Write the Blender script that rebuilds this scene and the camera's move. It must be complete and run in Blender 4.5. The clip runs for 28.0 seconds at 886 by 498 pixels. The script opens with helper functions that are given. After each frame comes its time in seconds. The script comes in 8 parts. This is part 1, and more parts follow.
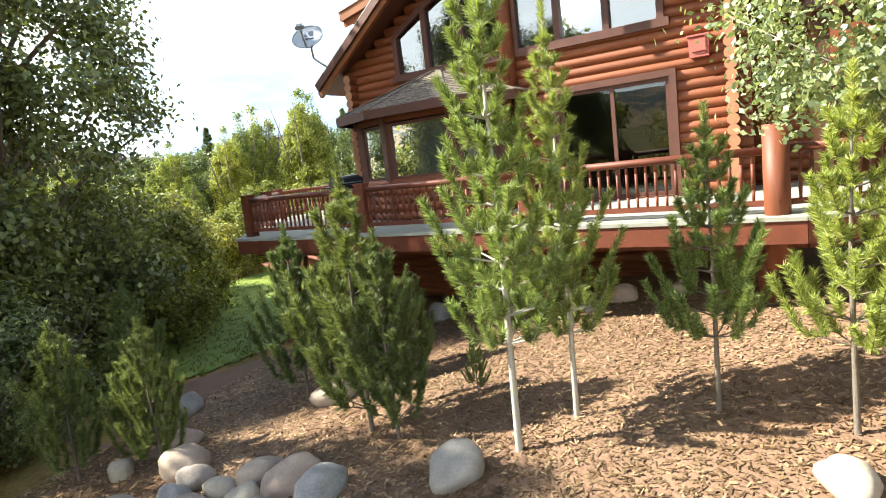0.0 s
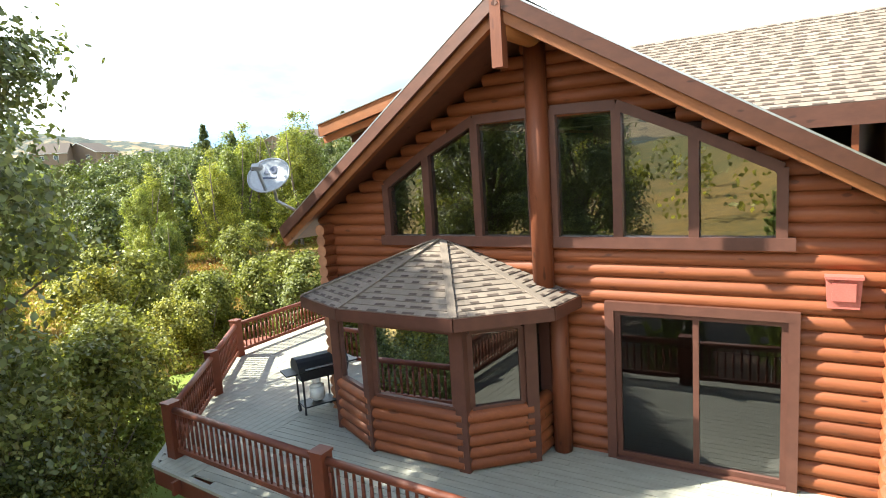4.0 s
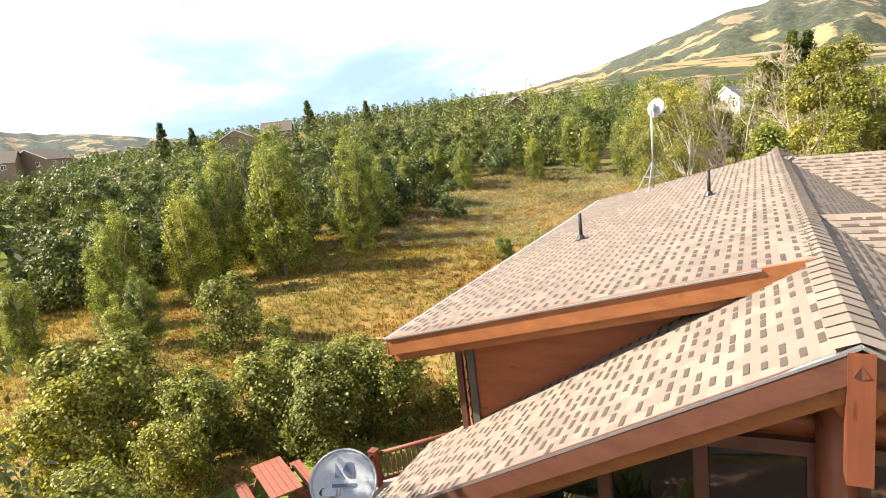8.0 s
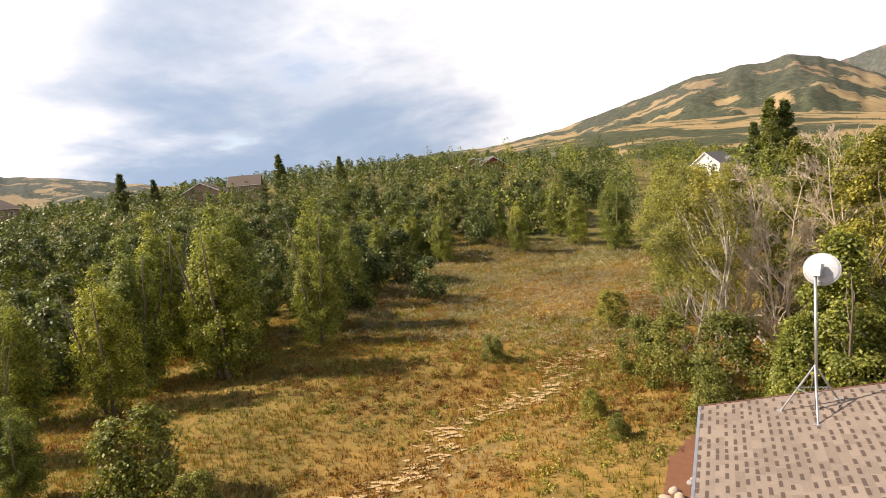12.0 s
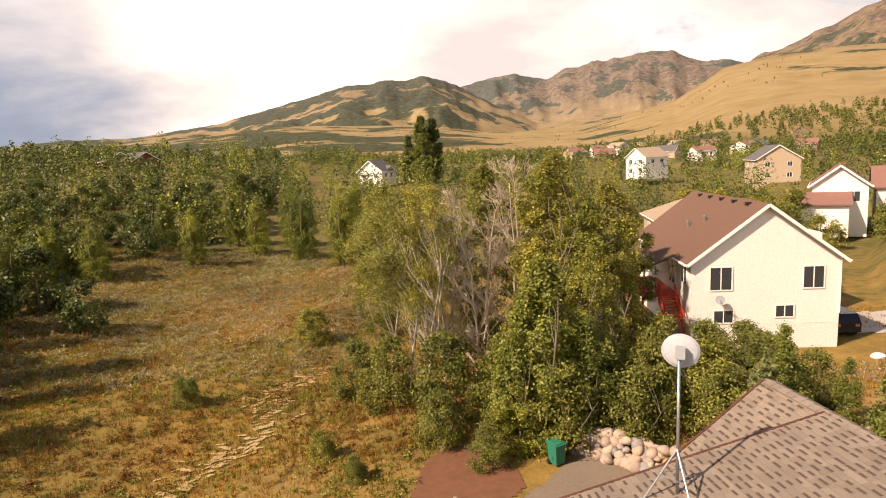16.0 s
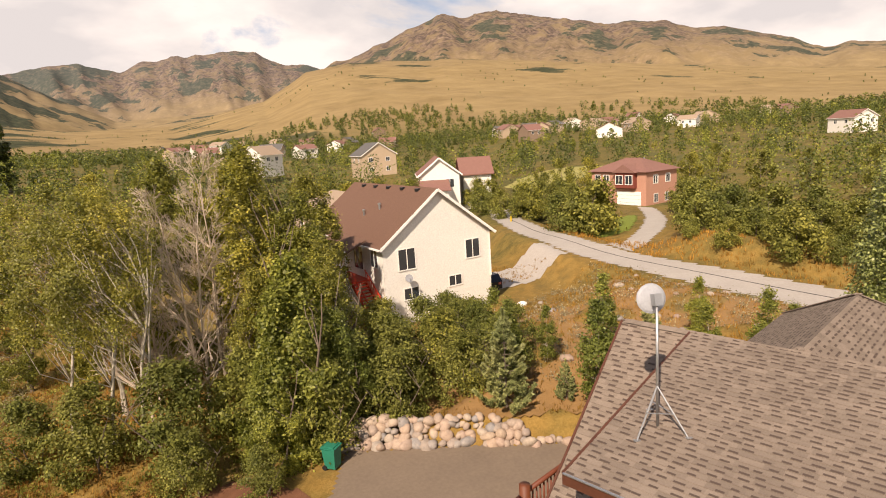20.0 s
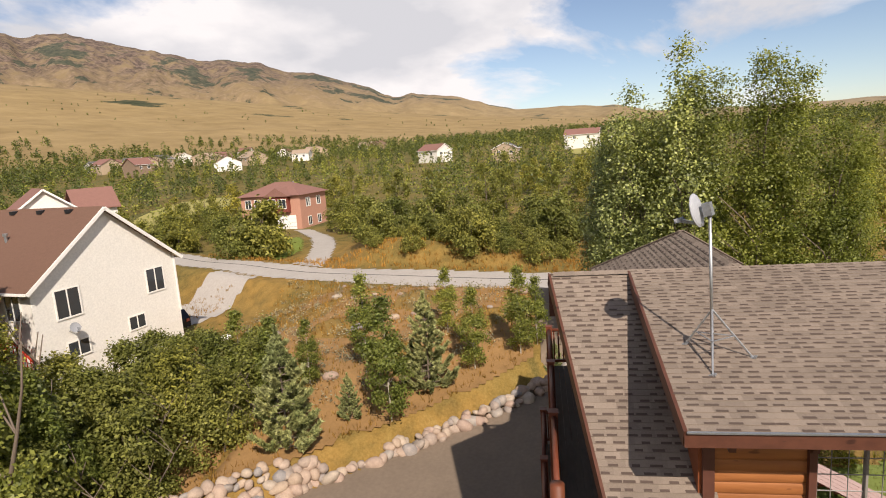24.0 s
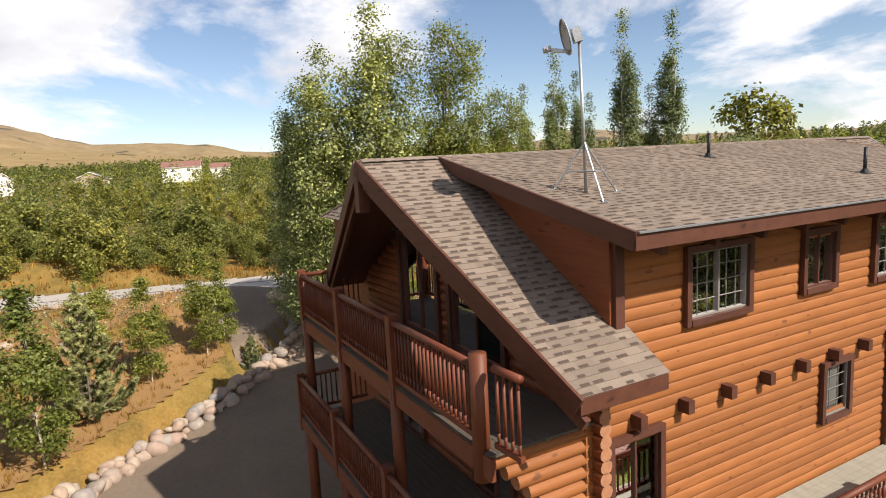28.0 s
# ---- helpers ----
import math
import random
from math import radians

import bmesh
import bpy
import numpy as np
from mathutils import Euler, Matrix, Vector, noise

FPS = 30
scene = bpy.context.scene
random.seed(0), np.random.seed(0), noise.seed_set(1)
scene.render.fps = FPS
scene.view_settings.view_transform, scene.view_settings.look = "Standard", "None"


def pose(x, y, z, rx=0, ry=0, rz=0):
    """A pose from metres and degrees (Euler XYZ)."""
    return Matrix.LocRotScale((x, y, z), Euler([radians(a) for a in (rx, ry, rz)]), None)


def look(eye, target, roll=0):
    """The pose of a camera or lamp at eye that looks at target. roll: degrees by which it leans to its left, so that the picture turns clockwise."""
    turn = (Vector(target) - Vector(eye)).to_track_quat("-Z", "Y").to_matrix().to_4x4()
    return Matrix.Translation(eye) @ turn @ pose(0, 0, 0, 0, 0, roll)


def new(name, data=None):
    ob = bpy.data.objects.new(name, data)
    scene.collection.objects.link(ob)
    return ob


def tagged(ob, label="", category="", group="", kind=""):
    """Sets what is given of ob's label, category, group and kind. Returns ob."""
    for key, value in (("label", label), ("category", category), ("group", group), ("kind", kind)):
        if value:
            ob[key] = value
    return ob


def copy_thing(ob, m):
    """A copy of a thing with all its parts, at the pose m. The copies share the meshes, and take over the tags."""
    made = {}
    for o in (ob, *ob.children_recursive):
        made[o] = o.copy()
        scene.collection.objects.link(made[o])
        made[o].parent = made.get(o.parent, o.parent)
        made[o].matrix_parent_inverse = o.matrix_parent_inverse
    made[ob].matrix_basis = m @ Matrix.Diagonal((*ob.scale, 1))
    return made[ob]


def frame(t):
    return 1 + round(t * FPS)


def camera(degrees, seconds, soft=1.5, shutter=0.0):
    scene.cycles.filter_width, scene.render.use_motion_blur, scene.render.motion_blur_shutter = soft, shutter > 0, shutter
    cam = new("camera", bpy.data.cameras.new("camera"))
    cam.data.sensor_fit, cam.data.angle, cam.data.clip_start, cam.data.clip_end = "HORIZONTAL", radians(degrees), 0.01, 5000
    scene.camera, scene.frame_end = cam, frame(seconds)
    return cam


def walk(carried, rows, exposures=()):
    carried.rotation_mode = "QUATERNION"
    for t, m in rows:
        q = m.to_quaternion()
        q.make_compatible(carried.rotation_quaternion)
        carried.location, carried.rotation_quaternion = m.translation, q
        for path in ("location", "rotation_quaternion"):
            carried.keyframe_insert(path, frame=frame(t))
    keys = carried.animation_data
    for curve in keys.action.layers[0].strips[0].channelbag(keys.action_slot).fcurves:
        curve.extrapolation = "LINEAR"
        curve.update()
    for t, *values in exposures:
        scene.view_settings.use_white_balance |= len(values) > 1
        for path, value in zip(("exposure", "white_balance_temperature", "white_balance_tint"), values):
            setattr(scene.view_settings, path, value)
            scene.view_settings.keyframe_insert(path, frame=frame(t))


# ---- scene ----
cam = camera(73.6, 28.0, soft=1.0)
# seconds, place in metres, yaw, pitch, roll in degrees
PATH = [
    (0.0, 0.011, 1.427, 2.002, 30.80, -8.17, 6.67),
    (0.5, -0.214, 1.765, 2.248, 31.02, -8.12, 6.67),
    (1.0, -0.431, 2.172, 2.487, 31.31, -8.06, 6.36),
    (1.5, -0.624, 2.642, 2.709, 31.58, -7.84, 5.94),
    (2.0, -0.784, 3.120, 2.946, 32.07, -7.39, 5.18),
    (2.5, -0.994, 3.551, 3.330, 32.24, -7.06, 4.80),
    (3.0, -1.222, 4.015, 3.907, 31.96, -7.42, 4.85),
    (3.5, -1.489, 4.479, 4.545, 31.68, -7.93, 4.43),
    (4.0, -1.856, 4.932, 5.155, 30.78, -8.20, 3.78),
    (4.5, -2.314, 5.367, 5.732, 29.30, -8.46, 3.36),
    (6.5, -3.671, 6.099, 7.321, 27.32, -9.84, 4.49),
    (7.0, -4.267, 6.456, 7.740, 27.22, -10.27, 5.73),
    (7.5, -4.863, 6.903, 8.181, 27.30, -10.64, 6.45),
    (8.0, -5.440, 7.522, 8.610, 27.34, -10.82, 6.73),
    (8.5, -6.013, 8.278, 9.018, 27.27, -10.76, 6.91),
    (9.0, -6.568, 9.159, 9.296, 27.38, -10.42, 6.92),
    (9.5, -7.081, 10.083, 9.522, 27.57, -9.86, 6.82),
    (10.0, -7.587, 11.085, 9.728, 27.69, -9.14, 6.65),
    (10.5, -8.110, 12.104, 9.923, 27.55, -8.28, 6.44),
    (11.0, -8.567, 13.022, 10.139, 27.19, -7.39, 6.15),
    (11.5, -8.997, 13.905, 10.366, 26.47, -6.60, 5.89),
    (13.5, -10.199, 16.579, 11.144, 16.17, -5.34, 3.64),
    (14.0, -10.533, 16.891, 11.397, 12.48, -5.71, 3.40),
    (14.5, -10.881, 17.109, 11.649, 8.48, -6.27, 3.17),
    (15.0, -11.328, 17.205, 11.801, 3.90, -6.97, 2.95),
    (15.5, -11.877, 17.254, 11.817, -1.39, -7.77, 2.81),
    (16.0, -12.514, 17.307, 11.775, -7.01, -8.55, 2.93),
    (16.5, -13.152, 17.395, 11.712, -12.19, -9.45, 2.89),
    (17.0, -13.870, 17.582, 11.706, -17.17, -10.16, 2.92),
    (17.5, -14.619, 17.789, 11.715, -21.84, -10.75, 3.19),
    (18.0, -15.288, 18.167, 11.744, -26.33, -11.18, 3.14),
    (18.5, -15.884, 18.693, 11.741, -30.96, -11.48, 3.27),
    (19.0, -16.446, 19.342, 11.712, -35.53, -11.39, 3.31),
    (19.5, -16.929, 20.125, 11.684, -40.02, -11.00, 3.35),
    (20.0, -17.289, 20.968, 11.638, -44.48, -10.74, 3.61),
    (20.5, -17.554, 21.859, 11.586, -49.03, -10.64, 3.90),
    (21.0, -17.728, 22.808, 11.555, -53.75, -10.52, 4.09),
    (21.5, -17.897, 23.734, 11.458, -58.44, -10.47, 3.99),
    (23.5, -17.565, 27.210, 10.266, -76.13, -9.79, 3.85),
    (24.0, -17.334, 27.919, 9.860, -80.90, -9.63, 3.93),
    (24.5, -17.056, 28.602, 9.488, -85.70, -9.39, 3.95),
    (25.0, -16.771, 29.228, 9.125, -90.47, -9.08, 4.04),
    (25.5, -16.492, 29.799, 8.720, -95.23, -8.90, 4.24),
    (26.0, -16.176, 30.270, 8.369, -99.95, -8.60, 4.41),
    (26.5, -15.855, 30.642, 7.997, -104.60, -8.73, 4.10),
    (27.0, -15.529, 30.953, 7.601, -109.28, -8.53, 3.75),
    (27.5, -15.193, 31.224, 7.236, -113.78, -8.26, 3.22),
    (28.0, -14.860, 31.444, 6.964, -118.31, -8.10, 3.08),
]
# seconds, stops, kelvin, tint
EXPOSURES = [(0.0, 2.05, 6150, 1), (4.0, 2.1, 6150, 1), (7.0, 1.85, 6700, 7), (10.0, 1.11, 6750, 11), (14.0, 0.67, 7950, 21), (17.0, 0.5, 8250, 23), (21.0, 0.32, 7400, 18), (24.5, 0.25, 6750, 15), (28.0, 0.5, 6650, 13)]
walk(cam, [(t, pose(x, y, z, 90 + pitch, roll, yaw)) for t, x, y, z, yaw, pitch, roll in PATH], EXPOSURES)

# ---- world, sun ----
SUN_AZ, SUN_EL = -114.0, 42.0  # degrees clockwise from +y, degrees up


def build_world():
    w = bpy.data.worlds.new("sky")
    scene.world = w
    w.use_nodes = True
    nt = w.node_tree
    nt.nodes.clear()
    N, K = nt.nodes.new, nt.links.new
    sky = N("ShaderNodeTexSky")
    sky.sky_type = "NISHITA"
    sky.sun_disc = False
    sky.sun_elevation = radians(SUN_EL)
    sky.sun_rotation = radians(SUN_AZ)
    sky.altitude = 1500
    sky.dust_density = 1.0
    # clouds on a flat layer overhead: direction / height
    tc = N("ShaderNodeTexCoord")
    sep = N("ShaderNodeSeparateXYZ")
    K(tc.outputs["Generated"], sep.inputs[0])
    zc = N("ShaderNodeMath"); zc.operation = "MAXIMUM"; zc.inputs[1].default_value = 0.0
    K(sep.outputs["Z"], zc.inputs[0])
    za = N("ShaderNodeMath"); za.operation = "ADD"; za.inputs[1].default_value = 0.30
    K(zc.outputs[0], za.inputs[0])
    dv = N("ShaderNodeVectorMath"); dv.operation = "DIVIDE"
    K(tc.outputs["Generated"], dv.inputs[0])
    cb = N("ShaderNodeCombineXYZ")
    K(za.outputs[0], cb.inputs[0]); K(za.outputs[0], cb.inputs[1]); cb.inputs[2].default_value = 1.0
    K(cb.outputs[0], dv.inputs[1])
    big = N("ShaderNodeTexNoise"); big.inputs["Scale"].default_value = 1.05
    big.inputs["Detail"].default_value = 9.0; big.inputs["Roughness"].default_value = 0.58
    big.inputs["Distortion"].default_value = 0.25
    mp = N("ShaderNodeMapping"); mp.inputs["Location"].default_value = CLOUD_SHIFT
    K(dv.outputs[0], mp.inputs[0]); K(mp.outputs[0], big.inputs["Vector"])
    # a clear gap to the south-east in an otherwise cloudy sky
    side = N("ShaderNodeVectorMath"); side.operation = "DOT_PRODUCT"
    side.inputs[1].default_value = (0.83, -0.56, 0.0)
    K(tc.outputs["Generated"], side.inputs[0])
    sm = N("ShaderNodeMapRange"); sm.interpolation_type = "SMOOTHSTEP"
    sm.inputs["From Min"].default_value, sm.inputs["From Max"].default_value = 0.62, 0.97
    sm.inputs["To Min"].default_value, sm.inputs["To Max"].default_value = 0.17, -0.065
    K(side.outputs["Value"], sm.inputs["Value"])
    # the cloud cover thins out overhead
    hi = N("ShaderNodeMapRange"); hi.interpolation_type = "SMOOTHSTEP"
    hi.inputs["From Min"].default_value, hi.inputs["From Max"].default_value = 0.30, 0.62
    hi.inputs["To Min"].default_value, hi.inputs["To Max"].default_value = 0.0, -0.24
    K(sep.outputs["Z"], hi.inputs["Value"])
    sum_ = N("ShaderNodeMath"); sum_.operation = "ADD"
    K(sm.outputs[0], sum_.inputs[0]); K(hi.outputs[0], sum_.inputs[1])
    cov = N("ShaderNodeMath"); cov.operation = "ADD"
    K(big.outputs["Fac"], cov.inputs[0]); K(sum_.outputs[0], cov.inputs[1])
    ramp = N("ShaderNodeValToRGB")
    ramp.color_ramp.elements[0].position, ramp.color_ramp.elements[1].position = 0.485, 0.575
    K(cov.outputs[0], ramp.inputs[0])
    # cloud brightness: bright tops, grey bellies
    sh = N("ShaderNodeTexNoise"); sh.inputs["Scale"].default_value = 1.4; sh.inputs["Detail"].default_value = 6.0
    K(mp.outputs[0], sh.inputs["Vector"])
    cr = N("ShaderNodeValToRGB")
    e = cr.color_ramp.elements
    e[0].position, e[0].color = 0.38, (11.5, 12.0, 12.8, 1)
    e[1].position, e[1].color = 0.52, (16.5, 16.5, 16.6, 1)
    K(sh.outputs["Fac"], cr.inputs[0])
    # a rain squall low in the north-west
    sq = N("ShaderNodeVectorMath"); sq.operation = "DOT_PRODUCT"
    sq.inputs[1].default_value = (-0.64, 0.768, 0.0)
    K(tc.outputs["Generated"], sq.inputs[0])
    sa = N("ShaderNodeMath"); sa.operation = "MULTIPLY_ADD"; sa.inputs[1].default_value = 0.22
    K(big.outputs["Fac"], sa.inputs[0]); K(sq.outputs["Value"], sa.inputs[2])
    sr = N("ShaderNodeMapRange"); sr.interpolation_type = "SMOOTHSTEP"
    sr.inputs["From Min"].default_value, sr.inputs["From Max"].default_value = 0.99, 1.11
    K(sa.outputs[0], sr.inputs["Value"])
    cm = N("ShaderNodeMixRGB"); cm.inputs[2].default_value = (3.9, 5.5, 7.9, 1)
    K(sr.outputs[0], cm.inputs[0]); K(cr.outputs[0], cm.inputs[1])
    # clouds glow towards the sun
    sd = N("ShaderNodeVectorMath"); sd.operation = "DOT_PRODUCT"
    sd.inputs[1].default_value = (math.sin(radians(SUN_AZ)) * 0.743, math.cos(radians(SUN_AZ)) * 0.743, 0.669)
    K(tc.outputs["Generated"], sd.inputs[0])
    gl = N("ShaderNodeMapRange")
    gl.inputs["From Min"].default_value, gl.inputs["From Max"].default_value = -0.1, 0.9
    gl.inputs["To Min"].default_value, gl.inputs["To Max"].default_value = 0.97, 1.25
    K(sd.outputs["Value"], gl.inputs["Value"])
    cg = N("ShaderNodeVectorMath"); cg.operation = "SCALE"
    K(cm.outputs[0], cg.inputs[0]); K(gl.outputs[0], cg.inputs["Scale"])
    air = N("ShaderNodeVectorMath"); air.operation = "SCALE"; air.inputs["Scale"].default_value = 1.9
    K(sky.outputs[0], air.inputs[0])
    mix = N("ShaderNodeMixRGB")
    K(ramp.outputs[0], mix.inputs[0]); K(air.outputs[0], mix.inputs[1]); K(cg.outputs[0], mix.inputs[2])
    bg = N("ShaderNodeBackground"); bg.inputs["Strength"].default_value = 0.051
    K(mix.outputs[0], bg.inputs[0])
    out = N("ShaderNodeOutputWorld")
    K(bg.outputs[0], out.inputs[0])


CLOUD_SHIFT = (1.3, 0.4, 0.0)
build_world()
sun = new("sun", bpy.data.lights.new("sun", "SUN"))
sun.data.energy, sun.data.angle, sun.data.color = 5.0, radians(0.6), (1.0, 0.93, 0.82)
_a, _e = radians(SUN_AZ), radians(SUN_EL)
SUN_DIR = Vector((math.sin(_a) * math.cos(_e), math.cos(_a) * math.cos(_e), math.sin(_e)))
sun.matrix_world = look(SUN_DIR * 60, (0, 0, 0))

# ---- materials ----


def material(name, rough=0.8, metal=0.0, spec=0.3):
    m = bpy.data.materials.new(name)
    m.use_nodes = True
    nt = m.node_tree
    b = nt.nodes["Principled BSDF"]
    b.inputs["Roughness"].default_value = rough
    b.inputs["Metallic"].default_value = metal
    b.inputs["Specular IOR Level"].default_value = spec
    return m, nt, b


def noise_tex(nt, scale, detail=4.0, rough=0.55, stretch=None, coord="Position"):
    if coord == "Position":
        src = nt.nodes.new("ShaderNodeNewGeometry").outputs["Position"]
    else:
        src = nt.nodes.new("ShaderNodeTexCoord").outputs["Object"]
    if stretch:
        mp = nt.nodes.new("ShaderNodeMapping")
        mp.inputs["Scale"].default_value = stretch
        nt.links.new(src, mp.inputs[0])
        src = mp.outputs[0]
    n = nt.nodes.new("ShaderNodeTexNoise")
    n.inputs["Scale"].default_value, n.inputs["Detail"].default_value, n.inputs["Roughness"].default_value = scale, detail, rough
    nt.links.new(src, n.inputs["Vector"])
    return n.outputs["Fac"]


def ramp_of(nt, fac, stops):
    r = nt.nodes.new("ShaderNodeValToRGB")
    el = r.color_ramp.elements
    while len(el) < len(stops):
        el.new(0.5)
    for e, (p, c) in zip(el, stops):
        e.position, e.color = p, (*c, 1)
    nt.links.new(fac, r.inputs[0])
    return r.outputs[0]


def mix_of(nt, fac, a, b, mode="MIX"):
    m = nt.nodes.new("ShaderNodeMixRGB")
    m.blend_type = mode
    for sock, v in zip(m.inputs, (fac, a, b)):
        if hasattr(v, "is_linked"):
            nt.links.new(v, sock)
        elif isinstance(v, (int, float)):
            sock.default_value = v
        else:
            sock.default_value = (*v, 1)
    return m.outputs[0]


def bump_of(nt, b, height, strength, dist=0.02):
    n = nt.nodes.new("ShaderNodeBump")
    n.inputs["Strength"].default_value, n.inputs["Distance"].default_value = strength, dist
    nt.links.new(height, n.inputs["Height"])
    nt.links.new(n.outputs[0], b.inputs["Normal"])


def island_random(nt):
    return nt.nodes.new("ShaderNodeNewGeometry").outputs["Random Per Island"]


def object_random(nt):
    return nt.nodes.new("ShaderNodeObjectInfo").outputs["Random"]


def plain(name, col, dark=0.75, scale=6.0, rough=0.7, metal=0.0, bump=0.15, spec=0.3, stretch=None):
    """One colour with stains at two scales."""
    m, nt, b = material(name, rough, metal, spec)
    f1, f2 = noise_tex(nt, scale, stretch=stretch), noise_tex(nt, scale * 9, stretch=stretch)
    c = mix_of(nt, f1, tuple(v * dark for v in col), tuple(min(1, v * (2 - dark)) for v in col))
    c = mix_of(nt, 0.25, c, ramp_of(nt, f2, [(0.3, tuple(v * 0.6 for v in col)), (0.7, tuple(min(1, v * 1.25) for v in col))]))
    nt.links.new(c, b.inputs["Base Color"])
    if bump:
        bump_of(nt, b, f2, bump)
    return m


def wood(name, light, dark, stretch, rough=0.55, rnd="object", knots=True):
    """Stained timber: long grain, tone from piece to piece, knots and checks."""
    m, nt, b = material(name, rough, 0.0, 0.35)
    g = noise_tex(nt, 14.0, 6.0, 0.65, stretch)
    big = noise_tex(nt, 0.9, 3.0)
    c = ramp_of(nt, g, [(0.30, dark), (0.72, light)])
    c = mix_of(nt, mix_of(nt, 0.6, big, (0.5, 0.5, 0.5)), c, tuple(v * 0.62 for v in light), "MIX")
    r = object_random(nt) if rnd == "object" else island_random(nt)
    c = mix_of(nt, 0.55, c, ramp_of(nt, r, [(0.0, (0.62, 0.6, 0.6)), (0.5, (0.95, 0.95, 0.95)), (1.0, (1.0, 1.0, 1.0))]), "MULTIPLY")
    if knots:
        k = noise_tex(nt, 11.0, 1.0, 0.3, tuple(0.35 + 0.65 * (s > 0.5) for s in stretch))
        c = mix_of(nt, ramp_of(nt, k, [(0.71, (0, 0, 0)), (0.77, (0.8, 0.8, 0.8))]), c, tuple(v * 0.45 for v in dark))
    nt.links.new(c, b.inputs["Base Color"])
    bump_of(nt, b, g, 0.35, 0.01)
    return m


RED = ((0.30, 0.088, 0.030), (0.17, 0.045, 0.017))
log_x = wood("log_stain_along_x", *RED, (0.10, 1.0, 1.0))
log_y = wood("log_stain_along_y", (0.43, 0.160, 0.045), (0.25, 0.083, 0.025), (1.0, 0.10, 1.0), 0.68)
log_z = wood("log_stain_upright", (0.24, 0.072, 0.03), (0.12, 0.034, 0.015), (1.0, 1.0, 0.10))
trim_wood = wood("brown_trim", (0.135, 0.052, 0.034), (0.075, 0.028, 0.019), (0.3, 0.3, 0.3), knots=False)
beam_wood = wood("cedar_rake_board", (0.40, 0.145, 0.048), (0.17, 0.055, 0.020), (0.22, 0.6, 0.5))
fascia_wood = wood("fascia_brown", (0.145, 0.054, 0.031), (0.070, 0.025, 0.016), (0.25, 0.4, 0.6))
rail_wood = wood("railing_stain", (0.21, 0.058, 0.027), (0.115, 0.031, 0.016), (0.3, 0.3, 0.3), knots=False)
deck_wood = wood("weathered_deck_board", (0.42, 0.40, 0.325), (0.27, 0.255, 0.205), (0.2, 0.6, 1.0), 0.8, "island", False)
# balcony boards darkened: shade under the north gable put into the colour
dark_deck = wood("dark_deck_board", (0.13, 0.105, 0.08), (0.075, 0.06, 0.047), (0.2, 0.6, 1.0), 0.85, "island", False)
endgrain = plain("log_end_grain", (0.36, 0.17, 0.09), 0.6, 12, 0.8)
concrete = plain("concrete", (0.36, 0.34, 0.31), 0.8, 1.5, 0.9)
white_paint = plain("white_paint", (0.80, 0.78, 0.73), 0.95, 2.0, 0.6, bump=0.03)
black_metal = plain("black_metal", (0.03, 0.03, 0.032), 0.8, 5, 0.45, 0.4, 0.05)
galvanized = plain("galvanized_steel", (0.42, 0.43, 0.44), 0.8, 8, 0.4, 0.8, 0.05)
dish_grey = plain("dish_grey", (0.36, 0.37, 0.39), 0.93, 3, 0.5, bump=0.02)
dish_dark = plain("dish_dark_mark", (0.10, 0.11, 0.16), 0.9, 3, 0.5, bump=0.02)
red_box_paint = plain("faded_red_paint", (0.40, 0.115, 0.09), 0.85, 6, 0.6)
green_plastic = plain("green_plastic", (0.012, 0.17, 0.11), 0.85, 3, 0.45, bump=0.03)
muntin_grey = plain("grey_muntin", (0.22, 0.20, 0.18), 0.9, 4, 0.6, bump=0.03)
# plaster near black: the gloom of the rooms is put into the colour
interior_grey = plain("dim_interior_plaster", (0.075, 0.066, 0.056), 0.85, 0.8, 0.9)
blind_white = plain("window_blind", (0.24, 0.235, 0.22), 0.9, 1.2, 0.9, bump=0.05)


def glass_material(name, ior):
    m = bpy.data.materials.new(name)
    m.use_nodes = True
    nt = m.node_tree
    nt.nodes.clear()
    out, mx = nt.nodes.new("ShaderNodeOutputMaterial"), nt.nodes.new("ShaderNodeMixShader")
    tr, gl, fr = nt.nodes.new("ShaderNodeBsdfTransparent"), nt.nodes.new("ShaderNodeBsdfGlossy"), nt.nodes.new("ShaderNodeFresnel")
    tr.inputs[0].default_value = (0.42, 0.45, 0.45, 1)
    gl.inputs["Roughness"].default_value = 0.015
    gl.inputs["Color"].default_value = (0.9, 0.92, 0.95, 1)
    fr.inputs["IOR"].default_value = ior
    nt.links.new(fr.outputs[0], mx.inputs[0])
    nt.links.new(tr.outputs[0], mx.inputs[1])
    nt.links.new(gl.outputs[0], mx.inputs[2])
    nt.links.new(mx.outputs[0], out.inputs[0])
    return m


glass = glass_material("coated_window_glass", 2.8)
clear_glass = glass_material("window_glass", 1.8)


def shingle_material(name, lo, hi, rnd):
    m, nt, b = material(name, 0.92, 0, 0.15)
    r = island_random(nt) if rnd == "island" else object_random(nt)
    c = ramp_of(nt, r, [(0.0, lo), (0.55, tuple((a + d) / 2 for a, d in zip(lo, hi))), (1.0, hi)])
    big = noise_tex(nt, 0.5, 3)
    c = mix_of(nt, 0.35, c, ramp_of(nt, big, [(0.3, lo), (0.7, hi)]))
    fine = noise_tex(nt, 160, 2)
    c = mix_of(nt, 0.3, c, ramp_of(nt, fine, [(0.35, tuple(v * 0.55 for v in lo)), (0.65, tuple(v * 1.25 for v in hi))]))
    nt.links.new(c, b.inputs["Base Color"])
    bump_of(nt, b, fine, 0.5, 0.004)
    return m


